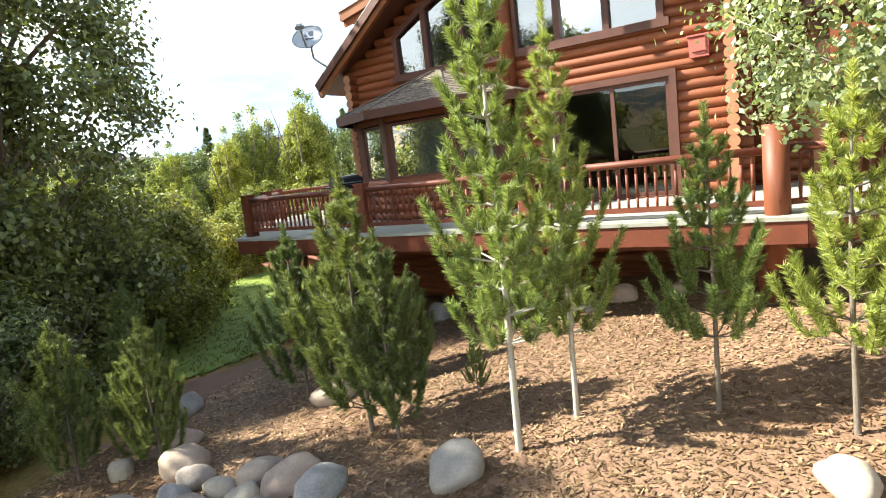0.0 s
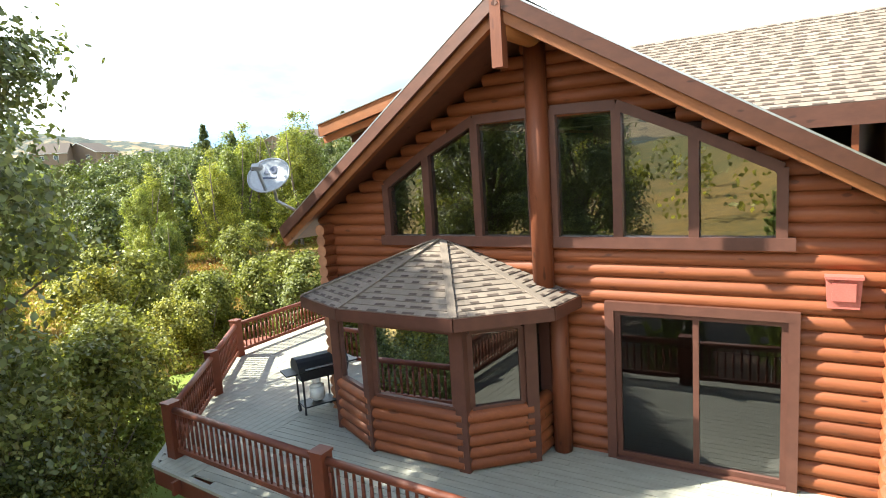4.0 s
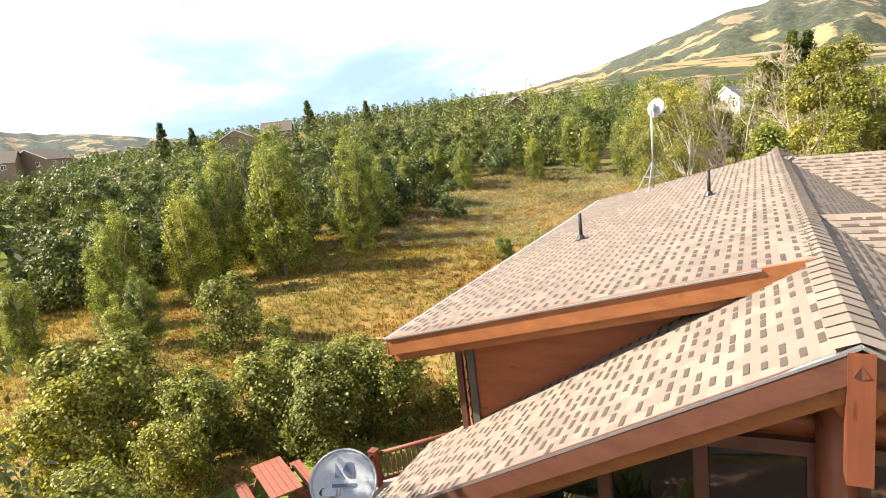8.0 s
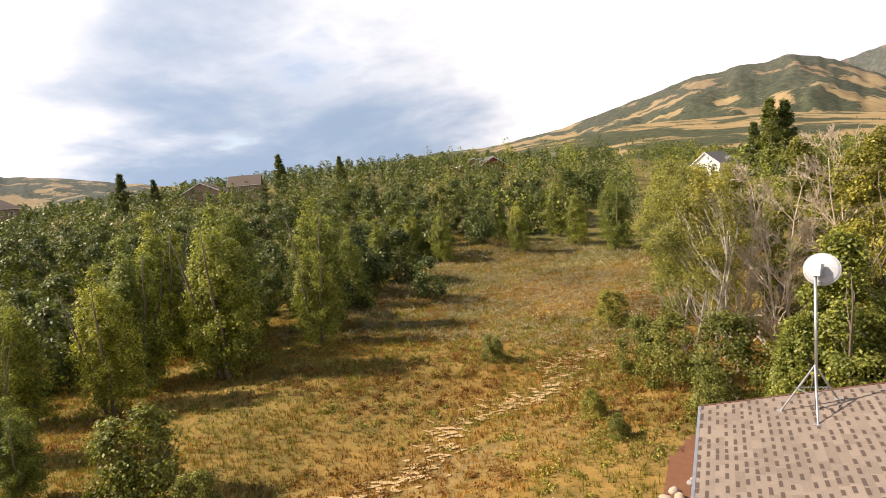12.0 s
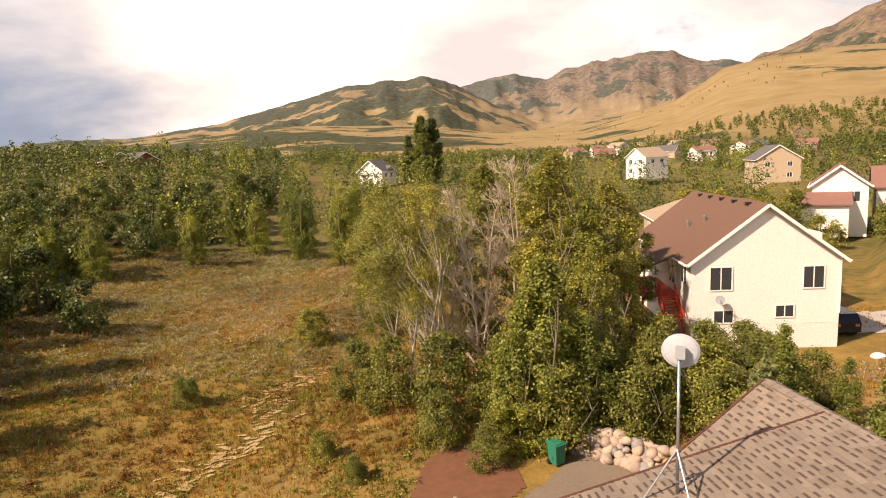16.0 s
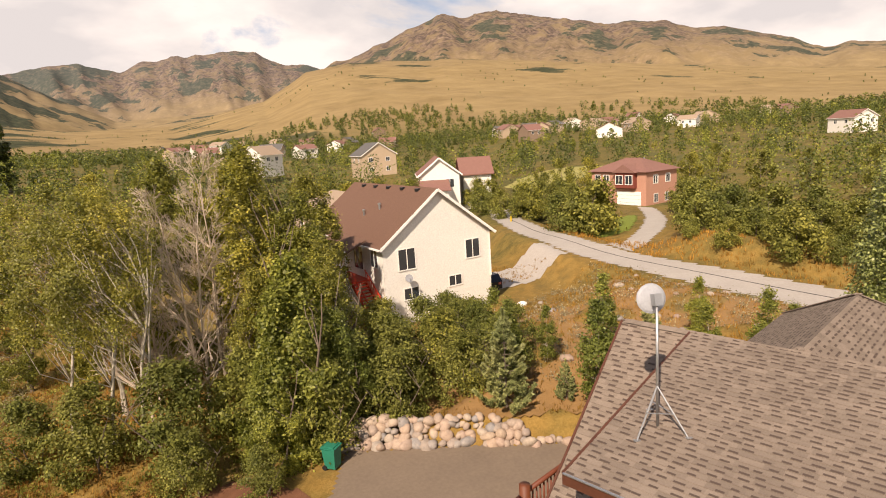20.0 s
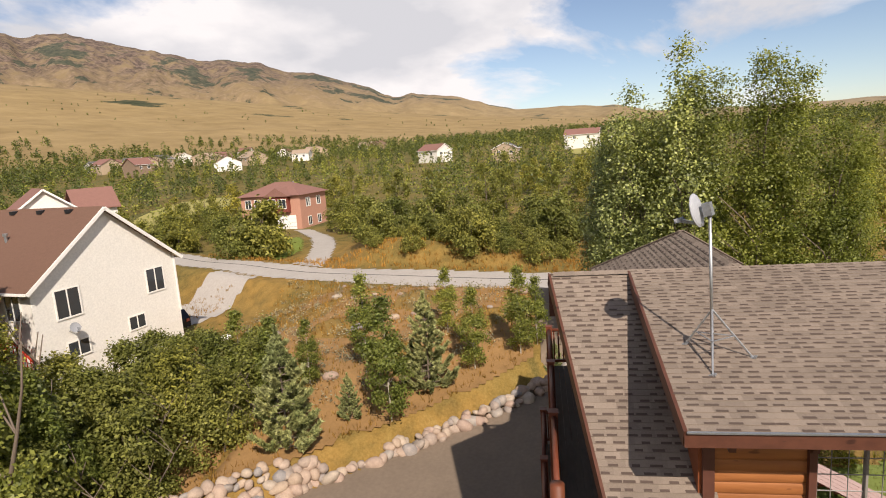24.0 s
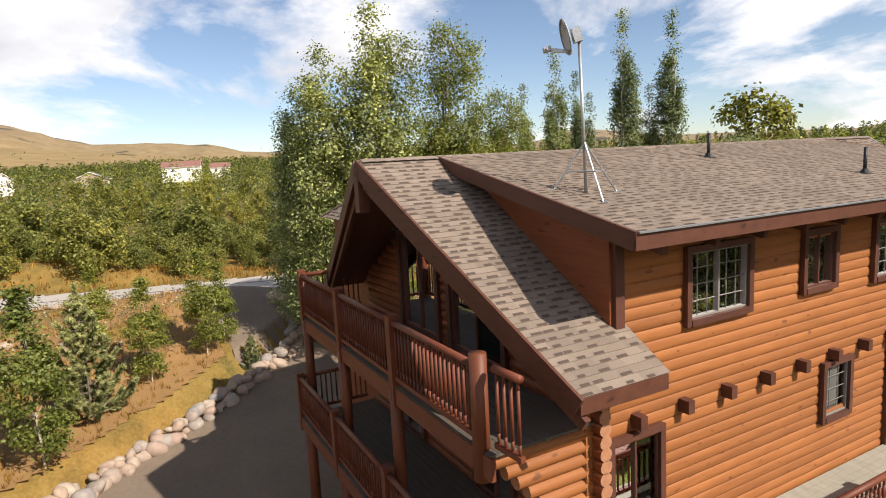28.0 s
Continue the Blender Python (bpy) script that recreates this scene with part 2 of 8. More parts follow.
SH_LO, SH_HI = (0.150, 0.118, 0.094), (0.275, 0.220, 0.175)
shingle_joined = shingle_material("shingle_granules", SH_LO, SH_HI, "island")
shingle_single = shingle_material("shingle_granules_single", SH_LO, SH_HI, "object")
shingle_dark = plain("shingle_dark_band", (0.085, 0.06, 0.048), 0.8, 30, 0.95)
h2_roof_mat = plain("brown_shingles", (0.145, 0.080, 0.055), 0.85, 3.0, 0.9, stretch=(1, 1, 4))
hill_roof_mat = plain("weathered_shingles", (0.105, 0.080, 0.065), 0.85, 3.0, 0.9, stretch=(1, 1, 4))
red_stain = plain("red_stained_deck", (0.48, 0.05, 0.025), 0.7, 3, 0.6)


def leaf_material(name, cols, trans=0.26, gloss=0.35):
    m = bpy.data.materials.new(name)
    m.use_nodes = True
    nt = m.node_tree
    b = nt.nodes["Principled BSDF"]
    out = nt.nodes["Material Output"]
    b.inputs["Roughness"].default_value = 0.5
    b.inputs["Specular IOR Level"].default_value = gloss
    r = island_random(nt)
    # leaves differ in tone at random, widened to stand in for shaded gaps
    spread = [tuple(v * (0.42 + 0.86 * i / (len(cols) - 1)) for v in col) for i, col in enumerate(cols)]
    c = ramp_of(nt, r, [(i / (len(cols) - 1), col) for i, col in enumerate(spread)])
    o = ramp_of(nt, object_random(nt), [(0.0, (0.58, 0.66, 0.6)), (0.4, (0.85, 0.88, 0.8)), (0.75, (1.05, 1.0, 0.85)), (1.0, (1.3, 1.2, 0.85))])
    c = mix_of(nt, 1.0, c, o, "MULTIPLY")
    stand = noise_tex(nt, 0.10, 2)
    c = mix_of(nt, 0.8, c, ramp_of(nt, stand, [(0.34, (0.45, 0.52, 0.5)), (0.5, (0.95, 0.95, 0.9)), (0.64, (1.4, 1.3, 1.05))]), "MULTIPLY")
    clump = noise_tex(nt, 0.8, 2)
    c = mix_of(nt, 0.3, c, ramp_of(nt, clump, [(0.35, cols[0]), (0.65, cols[-1])]))
    nt.links.new(c, b.inputs["Base Color"])
    t = nt.nodes.new("ShaderNodeBsdfTranslucent")
    nt.links.new(mix_of(nt, 1.0, c, (1.25, 1.3, 0.7), "MULTIPLY"), t.inputs[0])
    mx = nt.nodes.new("ShaderNodeMixShader")
    mx.inputs[0].default_value = trans
    nt.links.new(b.outputs[0], mx.inputs[1])
    nt.links.new(t.outputs[0], mx.inputs[2])
    nt.links.new(mx.outputs[0], out.inputs[0])
    return m


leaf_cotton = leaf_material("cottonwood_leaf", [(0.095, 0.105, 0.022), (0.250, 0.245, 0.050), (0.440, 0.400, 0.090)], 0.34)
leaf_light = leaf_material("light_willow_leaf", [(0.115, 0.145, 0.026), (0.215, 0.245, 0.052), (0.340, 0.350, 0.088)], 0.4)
# cottonwood leaf darkened to carry shade in its colour
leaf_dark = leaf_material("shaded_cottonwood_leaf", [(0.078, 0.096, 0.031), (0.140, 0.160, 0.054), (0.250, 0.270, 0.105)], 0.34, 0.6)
leaf_poplar = leaf_material("poplar_leaf", [(0.105, 0.138, 0.046), (0.205, 0.248, 0.095), (0.350, 0.395, 0.170)], 0.3, 0.55)
leaf_oak = leaf_material("scrub_oak_leaf", [(0.059, 0.077, 0.018), (0.101, 0.128, 0.028), (0.158, 0.177, 0.044)])
leaf_aspen = leaf_material("aspen_leaf", [(0.12, 0.16, 0.08), (0.20, 0.25, 0.135), (0.31, 0.36, 0.22)], 0.3, 0.6)
leaf_yellow = leaf_material("turning_aspen_leaf", [(0.155, 0.160, 0.045), (0.30, 0.295, 0.080), (0.50, 0.440, 0.115)], 0.42)
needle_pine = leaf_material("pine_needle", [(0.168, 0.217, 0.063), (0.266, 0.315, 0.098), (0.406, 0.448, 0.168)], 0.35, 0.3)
# darker copy of pine_needle, the slope's shade put into its colour
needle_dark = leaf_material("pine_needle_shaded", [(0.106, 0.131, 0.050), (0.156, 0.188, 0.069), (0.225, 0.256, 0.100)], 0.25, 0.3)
needle_spruce = leaf_material("spruce_needle", [(0.212, 0.247, 0.096), (0.354, 0.370, 0.151), (0.547, 0.506, 0.232)], 0.1, 0.3)
leaf_bush = leaf_material("bush_leaf", [(0.105, 0.118, 0.024), (0.200, 0.205, 0.050), (0.330, 0.320, 0.090)], 0.3, 0.18)
sage_leaf = leaf_material("sagebrush_leaf", [(0.185, 0.165, 0.115), (0.300, 0.270, 0.190), (0.420, 0.370, 0.260)], 0.12, 0.1)
grass_gold = leaf_material("dry_grass_blade", [(0.228, 0.113, 0.023), (0.343, 0.183, 0.043), (0.456, 0.265, 0.076)], 0.25, 0.1)
grass_rust = leaf_material("rusty_grass_blade", [(0.163, 0.067, 0.019), (0.254, 0.111, 0.032), (0.347, 0.170, 0.054)], 0.2, 0.1)
grass_green = leaf_material("green_grass_blade", [(0.115, 0.125, 0.024), (0.182, 0.178, 0.038), (0.259, 0.235, 0.058)], 0.4, 0.1)
bark = plain("grey_brown_bark", (0.16, 0.125, 0.095), 0.6, 5, 0.95, bump=0.6, stretch=(1, 1, 0.3))
bark_pale = plain("pale_aspen_bark", (0.42, 0.375, 0.30), 0.7, 6, 0.9, bump=0.3)
bark_dead = plain("bleached_dead_wood", (0.47, 0.38, 0.29), 0.75, 6, 0.9, bump=0.3)


def stone_material():
    m, nt, b = material("field_stone", 0.85, 0, 0.2)
    c = ramp_of(nt, object_random(nt), [(0.0, (0.22, 0.18, 0.15)), (0.2, (0.40, 0.25, 0.155)), (0.4, (0.19, 0.185, 0.19)), (0.6, (0.46, 0.35, 0.24)), (0.8, (0.34, 0.20, 0.14)), (1.0, (0.44, 0.30, 0.18))])
    f = noise_tex(nt, 5.0, 6)
    c = mix_of(nt, 0.38, c, ramp_of(nt, f, [(0.3, (0.13, 0.105, 0.085)), (0.7, (0.45, 0.36, 0.27))]))
    f2 = noise_tex(nt, 40, 3)
    nt.links.new(mix_of(nt, 0.12, c, f2), b.inputs["Base Color"])
    bump_of(nt, b, f, 0.5, 0.03)
    return m


stone = stone_material()


def ground_material():
    """Dry meadow near, woods and golden foothills farther out, rock high up; by height, place and noise."""
    m, nt, b = material("open_ground", 0.95, 0, 0.1)
    L = nt.links.new
    geo = nt.nodes.new("ShaderNodeNewGeometry")
    sep = nt.nodes.new("ShaderNodeSeparateXYZ")
    L(geo.outputs["Position"], sep.inputs[0])
    n1, n2, n3 = noise_tex(nt, 0.09, 5), noise_tex(nt, 0.9, 6), noise_tex(nt, 9.0, 5, 0.7)
    near = ramp_of(nt, n1, [(0.34, (0.075, 0.085, 0.02)), (0.44, (0.14, 0.115, 0.028)), (0.52, (0.31, 0.175, 0.042)), (0.60, (0.17, 0.125, 0.045)), (0.70, (0.22, 0.165, 0.095))])
    near = mix_of(nt, 0.5, near, ramp_of(nt, n2, [(0.3, (0.08, 0.068, 0.02)), (0.44, (0.20, 0.125, 0.03)), (0.55, (0.34, 0.195, 0.045)), (0.75, (0.40, 0.26, 0.08))]))
    near = mix_of(nt, 0.35, near, ramp_of(nt, n3, [(0.35, (0.05, 0.04, 0.016)), (0.7, (0.33, 0.235, 0.095))]))
    # foothills
    h1, h2, h3 = noise_tex(nt, 0.006, 7, 0.62), noise_tex(nt, 0.02, 6, 0.65), noise_tex(nt, 0.0022, 4)
    h4 = noise_tex(nt, 0.055, 6, 0.7)
    gold = ramp_of(nt, h2, [(0.3, (0.205, 0.143, 0.066)), (0.7, (0.31, 0.225, 0.108))])
    brush = ramp_of(nt, h4, [(0.34, (0.022, 0.030, 0.015)), (0.52, (0.05, 0.056, 0.028)), (0.7, (0.105, 0.095, 0.052))])
    rock = ramp_of(nt, h4, [(0.34, (0.040, 0.028, 0.022)), (0.47, (0.115, 0.078, 0.057)), (0.58, (0.21, 0.148, 0.108)), (0.72, (0.33, 0.25, 0.19))])
    hf = nt.nodes.new("ShaderNodeMapRange")
    hf.inputs["From Min"].default_value, hf.inputs["From Max"].default_value = 150, 340
    # grass reaches up between the crags
    hz = nt.nodes.new("ShaderNodeMath"); hz.operation = "MULTIPLY_ADD"; hz.inputs[1].default_value = 420
    hs = nt.nodes.new("ShaderNodeMath"); hs.operation = "SUBTRACT"; hs.inputs[1].default_value = 0.5
    L(h1, hs.inputs[0]); L(hs.outputs[0], hz.inputs[0]); L(sep.outputs["Z"], hz.inputs[2])
    L(hz.outputs[0], hf.inputs["Value"])
    # brush grows denser to the north-west
    nw = nt.nodes.new("ShaderNodeVectorMath")
    nw.operation = "DOT_PRODUCT"
    nw.inputs[1].default_value = (-0.0003, 0.00006, 0)
    L(geo.outputs["Position"], nw.inputs[0])
    bf = nt.nodes.new("ShaderNodeMath"); bf.operation = "ADD"
    nc = nt.nodes.new("ShaderNodeClamp"); nc.inputs["Min"].default_value, nc.inputs["Max"].default_value = -0.10, 0.06
    L(nw.outputs["Value"], nc.inputs["Value"])
    L(h1, bf.inputs[0]); L(nc.outputs[0], bf.inputs[1])
    bf2 = nt.nodes.new("ShaderNodeMath"); bf2.operation = "MULTIPLY_ADD"; bf2.inputs[1].default_value = 0.09
    L(hf.outputs[0], bf2.inputs[0]); L(bf.outputs[0], bf2.inputs[2])
    bm_ = ramp_of(nt, bf2.outputs[0], [(0.515, (0, 0, 0)), (0.55, (1, 1, 1))])
    hills = mix_of(nt, bm_, gold, brush)
    rf = nt.nodes.new("ShaderNodeMath"); rf.operation = "MULTIPLY"
    L(hf.outputs[0], rf.inputs[0]); L(ramp_of(nt, h2, [(0.36, (0.1, 0.1, 0.1)), (0.52, (0.95, 0.95, 0.95))]), rf.inputs[1])
    rb_ = mix_of(nt, bm_, (1, 1, 1), (0.12, 0.12, 0.12))
    rf2 = nt.nodes.new("ShaderNodeMath"); rf2.operation = "MULTIPLY"
    L(rf.outputs[0], rf2.inputs[0]); L(rb_, rf2.inputs[1])
    d = nt.nodes.new("ShaderNodeVectorMath"); d.operation = "LENGTH"
    L(geo.outputs["Position"], d.inputs[0])
    rd = nt.nodes.new("ShaderNodeMapRange")
    rd.inputs["From Min"].default_value, rd.inputs["From Max"].default_value = 1050, 1650
    L(d.outputs["Value"], rd.inputs["Value"])
    rf3 = nt.nodes.new("ShaderNodeMath"); rf3.operation = "MULTIPLY"
    L(rf2.outputs[0], rf3.inputs[0]); L(rd.outputs[0], rf3.inputs[1])
    hills = mix_of(nt, rf3.outputs[0], hills, rock)
    df = nt.nodes.new("ShaderNodeMapRange")
    df.inputs["From Min"].default_value, df.inputs["From Max"].default_value = 430, 620
    L(d.outputs["Value"], df.inputs["Value"])
    # the wooded valley floor has an olive undergrowth
    vf = nt.nodes.new("ShaderNodeMapRange")
    vf.inputs["From Min"].default_value, vf.inputs["From Max"].default_value = 62, 100
    L(d.outputs["Value"], vf.inputs["Value"])
    vg = nt.nodes.new("ShaderNodeMath"); vg.operation = "MULTIPLY"
    L(vf.outputs[0], vg.inputs[0]); L(ramp_of(nt, n1, [(0.36, (0.9, 0.9, 0.9)), (0.66, (0.45, 0.45, 0.45))]), vg.inputs[1])
    near = mix_of(nt, vg.outputs[0], near, ramp_of(nt, n2, [(0.3, (0.05, 0.058, 0.02)), (0.7, (0.13, 0.125, 0.045))]))
    c = mix_of(nt, df.outputs[0], near, hills)
    # aerial perspective: blue-grey haze of the most distant ranges mixed into their colour
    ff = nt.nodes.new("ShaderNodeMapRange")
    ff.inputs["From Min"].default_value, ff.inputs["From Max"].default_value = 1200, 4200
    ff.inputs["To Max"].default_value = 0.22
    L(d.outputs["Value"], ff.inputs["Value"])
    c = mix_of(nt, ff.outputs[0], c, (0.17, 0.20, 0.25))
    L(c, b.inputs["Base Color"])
    bump_of(nt, b, n3, 0.6, 0.06)
    crag = nt.nodes.new("ShaderNodeBump")
    crag.inputs["Distance"].default_value = 14.0
    L(h4, crag.inputs["Height"]); L(rf3.outputs[0], crag.inputs["Strength"])
    L(crag.outputs[0], [n for n in nt.nodes if n.bl_idname == "ShaderNodeBump"][0].inputs["Normal"])
    return m


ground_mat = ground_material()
asphalt = plain("worn_asphalt", (0.39, 0.355, 0.315), 0.85, 0.6, 0.9, bump=0.4)
drive_mat = plain("gravel_drive", (0.195, 0.148, 0.108), 0.8, 0.7, 0.95, bump=0.6)
mulch_mat = plain("wood_chip_mulch", (0.20, 0.115, 0.07), 0.6, 3.0, 0.95, bump=0.9)
bark_mulch = plain("red_bark_mulch", (0.17, 0.075, 0.04), 0.6, 3.0, 0.95, bump=0.9)
lawn_mat = plain("lawn", (0.16, 0.20, 0.03), 0.6, 2.5, 0.9, bump=0.7)
tar = plain("tar_seam", (0.07, 0.065, 0.06), 0.8, 4, 0.8)
slope_soil = plain("dry_orange_soil", (0.27, 0.155, 0.06), 0.62, 1.2, 0.95, bump=0.7)
sand_mat = plain("pale_sand", (0.42, 0.295, 0.145), 0.8, 3, 0.95, bump=0.5)

# ---- geometry helpers ----


class Geo:
    """Gathers faces, then becomes one mesh."""

    def __init__(self):
        self.v, self.f, self.m = [], [], []

    def add(self, verts, faces, mi=0):
        n = len(self.v)
        self.v += [tuple(p) for p in verts]
        self.f += [tuple(n + i for i in f) for f in faces]
        self.m += [mi] * len(faces)
        return self

    def box(self, c, s, mi=0, rot=None):
        hx, hy, hz = s[0] / 2, s[1] / 2, s[2] / 2
        pts = [Vector((x, y, z)) for z in (-hz, hz) for x, y in ((-hx, -hy), (hx, -hy), (hx, hy), (-hx, hy))]
        if rot is not None:
            pts = [rot @ p for p in pts]
        return self.add([p + Vector(c) for p in pts], [(3, 2, 1, 0), (4, 5, 6, 7), (0, 1, 5, 4), (1, 2, 6, 5), (2, 3, 7, 6), (3, 0, 4, 7)], mi)

    def beam(self, a, b, w, h, mi=0, up=(0, 0, 1)):
        """A bar from a to b, w wide and h high, centred on the line."""
        a, b, up = Vector(a), Vector(b), Vector(up)
        d = (b - a).normalized()
        s = d.cross(up).normalized() * (w / 2)
        u = s.cross(d).normalized() * (h / 2)
        pts = [p + k for p in (a, b) for k in (-s - u, s - u, s + u, -s + u)]
        return self.add(pts, [(0, 1, 2, 3), (7, 6, 5, 4), (4, 5, 1, 0), (5, 6, 2, 1), (6, 7, 3, 2), (7, 4, 0, 3)], mi)

    def tube(self, a, b, r0, r1=None, n=8, mi=0, caps=True):
        a, b = Vector(a), Vector(b)
        r1 = r0 if r1 is None else r1
        d = (b - a).normalized()
        s = d.orthogonal().normalized()
        t = d.cross(s)
        ring = [s * math.cos(2 * math.pi * k / n) + t * math.sin(2 * math.pi * k / n) for k in range(n)]
        pts = [a + k * r0 for k in ring] + [b + k * r1 for k in ring]
        fs = [(k, (k + 1) % n, n + (k + 1) % n, n + k) for k in range(n)]
        if caps:
            fs += [tuple(reversed(range(n))), tuple(range(n, 2 * n))]
        return self.add(pts, fs, mi)

    def chain(self, pts, radii, n=6, mi=0):
        """One bent, tapering stem through the points."""
        pts = [Vector(p) for p in pts]
        v = []
        for k, p in enumerate(pts):
            d = (pts[min(k + 1, len(pts) - 1)] - pts[max(k - 1, 0)]).normalized()
            a = d.cross(Vector((0.0, 1.0, 0.0)) if abs(d.y) < 0.9 else Vector((1.0, 0.0, 0.0))).normalized()
            b = d.cross(a)
            v += [p + (a * math.cos(6.28318 * q / n) + b * math.sin(6.28318 * q / n)) * radii[k] for q in range(n)]
        f = [(k * n + q, k * n + (q + 1) % n, (k + 1) * n + (q + 1) % n, (k + 1) * n + q) for k in range(len(pts) - 1) for q in range(n)]
        return self.add(v, f + [tuple(range((len(pts) - 1) * n, len(pts) * n))], mi)

    def prism(self, pts, off, mi=0):
        """A polygon pushed along off."""
        n, off = len(pts), Vector(off)
        pts = [Vector(p) for p in pts]
        fs = [tuple(range(n)), tuple(reversed(range(n, 2 * n)))] + [(k, n + k, n + (k + 1) % n, (k + 1) % n) for k in range(n)]
        return self.add(pts + [p + off for p in pts], fs, mi)

    def mesh(self, name, mats, smooth=False):
        me = bpy.data.meshes.new(name)
        me.from_pydata(self.v, [], self.f)
        for m in mats if isinstance(mats, (list, tuple)) else [mats]:
            me.materials.append(m)
        if any(self.m):
            me.polygons.foreach_set("material_index", self.m)
        if smooth:
            me.polygons.foreach_set("use_smooth", [True] * len(self.f))
        me.update()
        return me


def fix_normals(me):
    bm = bmesh.new()
    bm.from_mesh(me)
    bmesh.ops.recalc_face_normals(bm, faces=bm.faces)
    bm.to_mesh(me)
    bm.free()


def part(name, geo, mats, parent, label="", smooth=False):
    """One mesh object under a thing or under a part. geo: a Geo or a ready mesh."""
    if isinstance(geo, Geo):
        geo = geo.mesh(name, mats, smooth)
        fix_normals(geo)
    ob = new(name, geo)
    ob.parent = parent
    if label:
        tagged(ob, label)
    return ob


def thing(name, label, category, group="", kind="", at=None):
    ob = new(name)
    if at is not None:
        ob.matrix_basis = at
    return tagged(ob, label, category, group, kind)


def solo(name, geo, mats, label, category, group="", kind="", smooth=False):
    """A thing of one mesh."""
    if isinstance(geo, Geo):
        geo = geo.mesh(name, mats, smooth)
        fix_normals(geo)
    return tagged(new(name, geo), label, category, group, kind)


def big_mesh(name, verts, faces, mats):
    """A mesh from numpy arrays (n,3) and (m,3 or 4)."""
    me = bpy.data.meshes.new(name)
    k = faces.shape[1]
    me.vertices.add(len(verts))
    me.vertices.foreach_set("co", np.ascontiguousarray(verts, dtype=np.float32).ravel())
    me.loops.add(faces.size)
    me.loops.foreach_set("vertex_index", np.ascontiguousarray(faces, dtype=np.int32).ravel())
    me.polygons.add(len(faces))
    me.polygons.foreach_set("loop_start", np.arange(0, faces.size, k, dtype=np.int32))
    for m in mats if isinstance(mats, (list, tuple)) else [mats]:
        me.materials.append(m)
    me.update(calc_edges=True)
    return me


# ---- ground ----


def sstep(v, a, b):
    t = np.clip((v - a) / (b - a), 0, 1)
    return t * t * (3 - 2 * t)


def wall_u(x, y):
    """Metres uphill of the boulder wall along the drive."""
    return (x - 0.4) * 0.73 + (y - 37.6) * 0.69


def ground_z(x, y):
    x, y = np.asarray(x, float), np.asarray(y, float)
    v = x * 0.69 - y * 0.73
    low = -1.8 + 1.95 * sstep(v, -22, -3.5)
    u = wall_u(x, y)
    wallside = sstep(x, -14, -6)
    up = (0.85 * sstep(u, -0.1, 0.5) + 0.9 * sstep(u, 0.6, 6) + 0.4 * sstep(u, 6, 16)) * sstep(v, 4, -8)
    east = low + up * sstep(y - 0.6 * np.minimum(x, 0), 50, 40)
    east = np.where(y > 40, low * (1 - sstep(u, 0, 10)) + (east) * sstep(u, 0, 10), east)
    ditch = np.abs((x + 21.5) * 0.94 - (y - 47) * 0.33)
    west = -2.5 + 0.75 * sstep(ditch, 0.5, 9) + 1.0 * sstep(-x, 26, 44) * sstep(y, 38, 55)
    north = west * (1 - wallside) + east * wallside
    south = -0.90 + 0.13 * np.clip(x + 3, -10.5, 6) + 0.055 * np.clip(y - 5, -3, 6)
    s = sstep(y, 15, 27) * sstep(x, 12, 3) + sstep(x, 3, 12)
    z = south * (1 - s) + north * s
    # the road bench
    rx = road_x(y)
    rb = sstep(np.abs(x - rx), 7.5, 3.6)
    z = z * (1 - rb) + 0.2 * rb
    r = np.hypot(x + 5, y - 28)
    az = np.degrees(np.arctan2(x + 5, y - 28))
    nw = np.exp(-((az + 32) / 28) ** 2)
    # the valley floor to the east stays level farther out than the hillside to the north-west
    ea = sstep(az, 8, 34) * sstep(az, 175, 140)
    hill = (0.050 + 0.055 * nw) * np.clip(r - 52, 0, 190)
    flat = 0.034 * np.clip(r - 88, 0, 190) - 0.7 * sstep(r, 45, 75)
    z = z + hill * (1 - ea) + flat * ea + 0.035 * np.clip(r - 260, 0, 300) * ea
    z = z + 0.12 * np.sin(x * 0.31 + 1) * np.cos(y * 0.27) * sstep(r, 20, 40)
    # hills and mountains by bearing
    z = np.maximum(z, range_z(az, r))
    return z


def road_x(y):
    y = np.asarray(y, float)
    return 23.0 + 0.27 * (y - 25) + 0.009 * np.clip(y - 40, 0, 60) ** 2


def lattice(ix, iy, seed):
    h = (ix.astype(np.int64) * 374761393 + iy.astype(np.int64) * 668265263 + int(seed) * 982451653) & 0x7FFFFFFF
    h = ((h ^ (h >> 13)) * 1274126177) & 0x7FFFFFFF
    return ((h ^ (h >> 16)) & 0xFFFF) / 65535.0


def value_noise(a, b, seed):
    ia, ib = np.floor(a), np.floor(b)
    fa, fb = a - ia, b - ib
    fa, fb = fa * fa * (3 - 2 * fa), fb * fb * (3 - 2 * fb)
    g = [[lattice(ia + i, ib + j, seed) for j in (0, 1)] for i in (0, 1)]
    return (g[0][0] * (1 - fb) + g[0][1] * fb) * (1 - fa) + (g[1][0] * (1 - fb) + g[1][1] * fb) * fa


def fold(a, b, seed):
    """Ridged relief on a plane, 0..1."""
    t, amp = 0, 0.5
    for k in range(6):
        f = 2.0 ** k
        t = t + amp * (1 - np.abs(2 * value_noise(a * f + k * 7.7, b * f - k * 3.1, seed + k) - 1))
        amp *= 0.52
    return t


def profile(az, pairs):
    p = np.array(pairs, float).reshape(-1, 2)
    return np.interp(az, p[:, 0], p[:, 1])


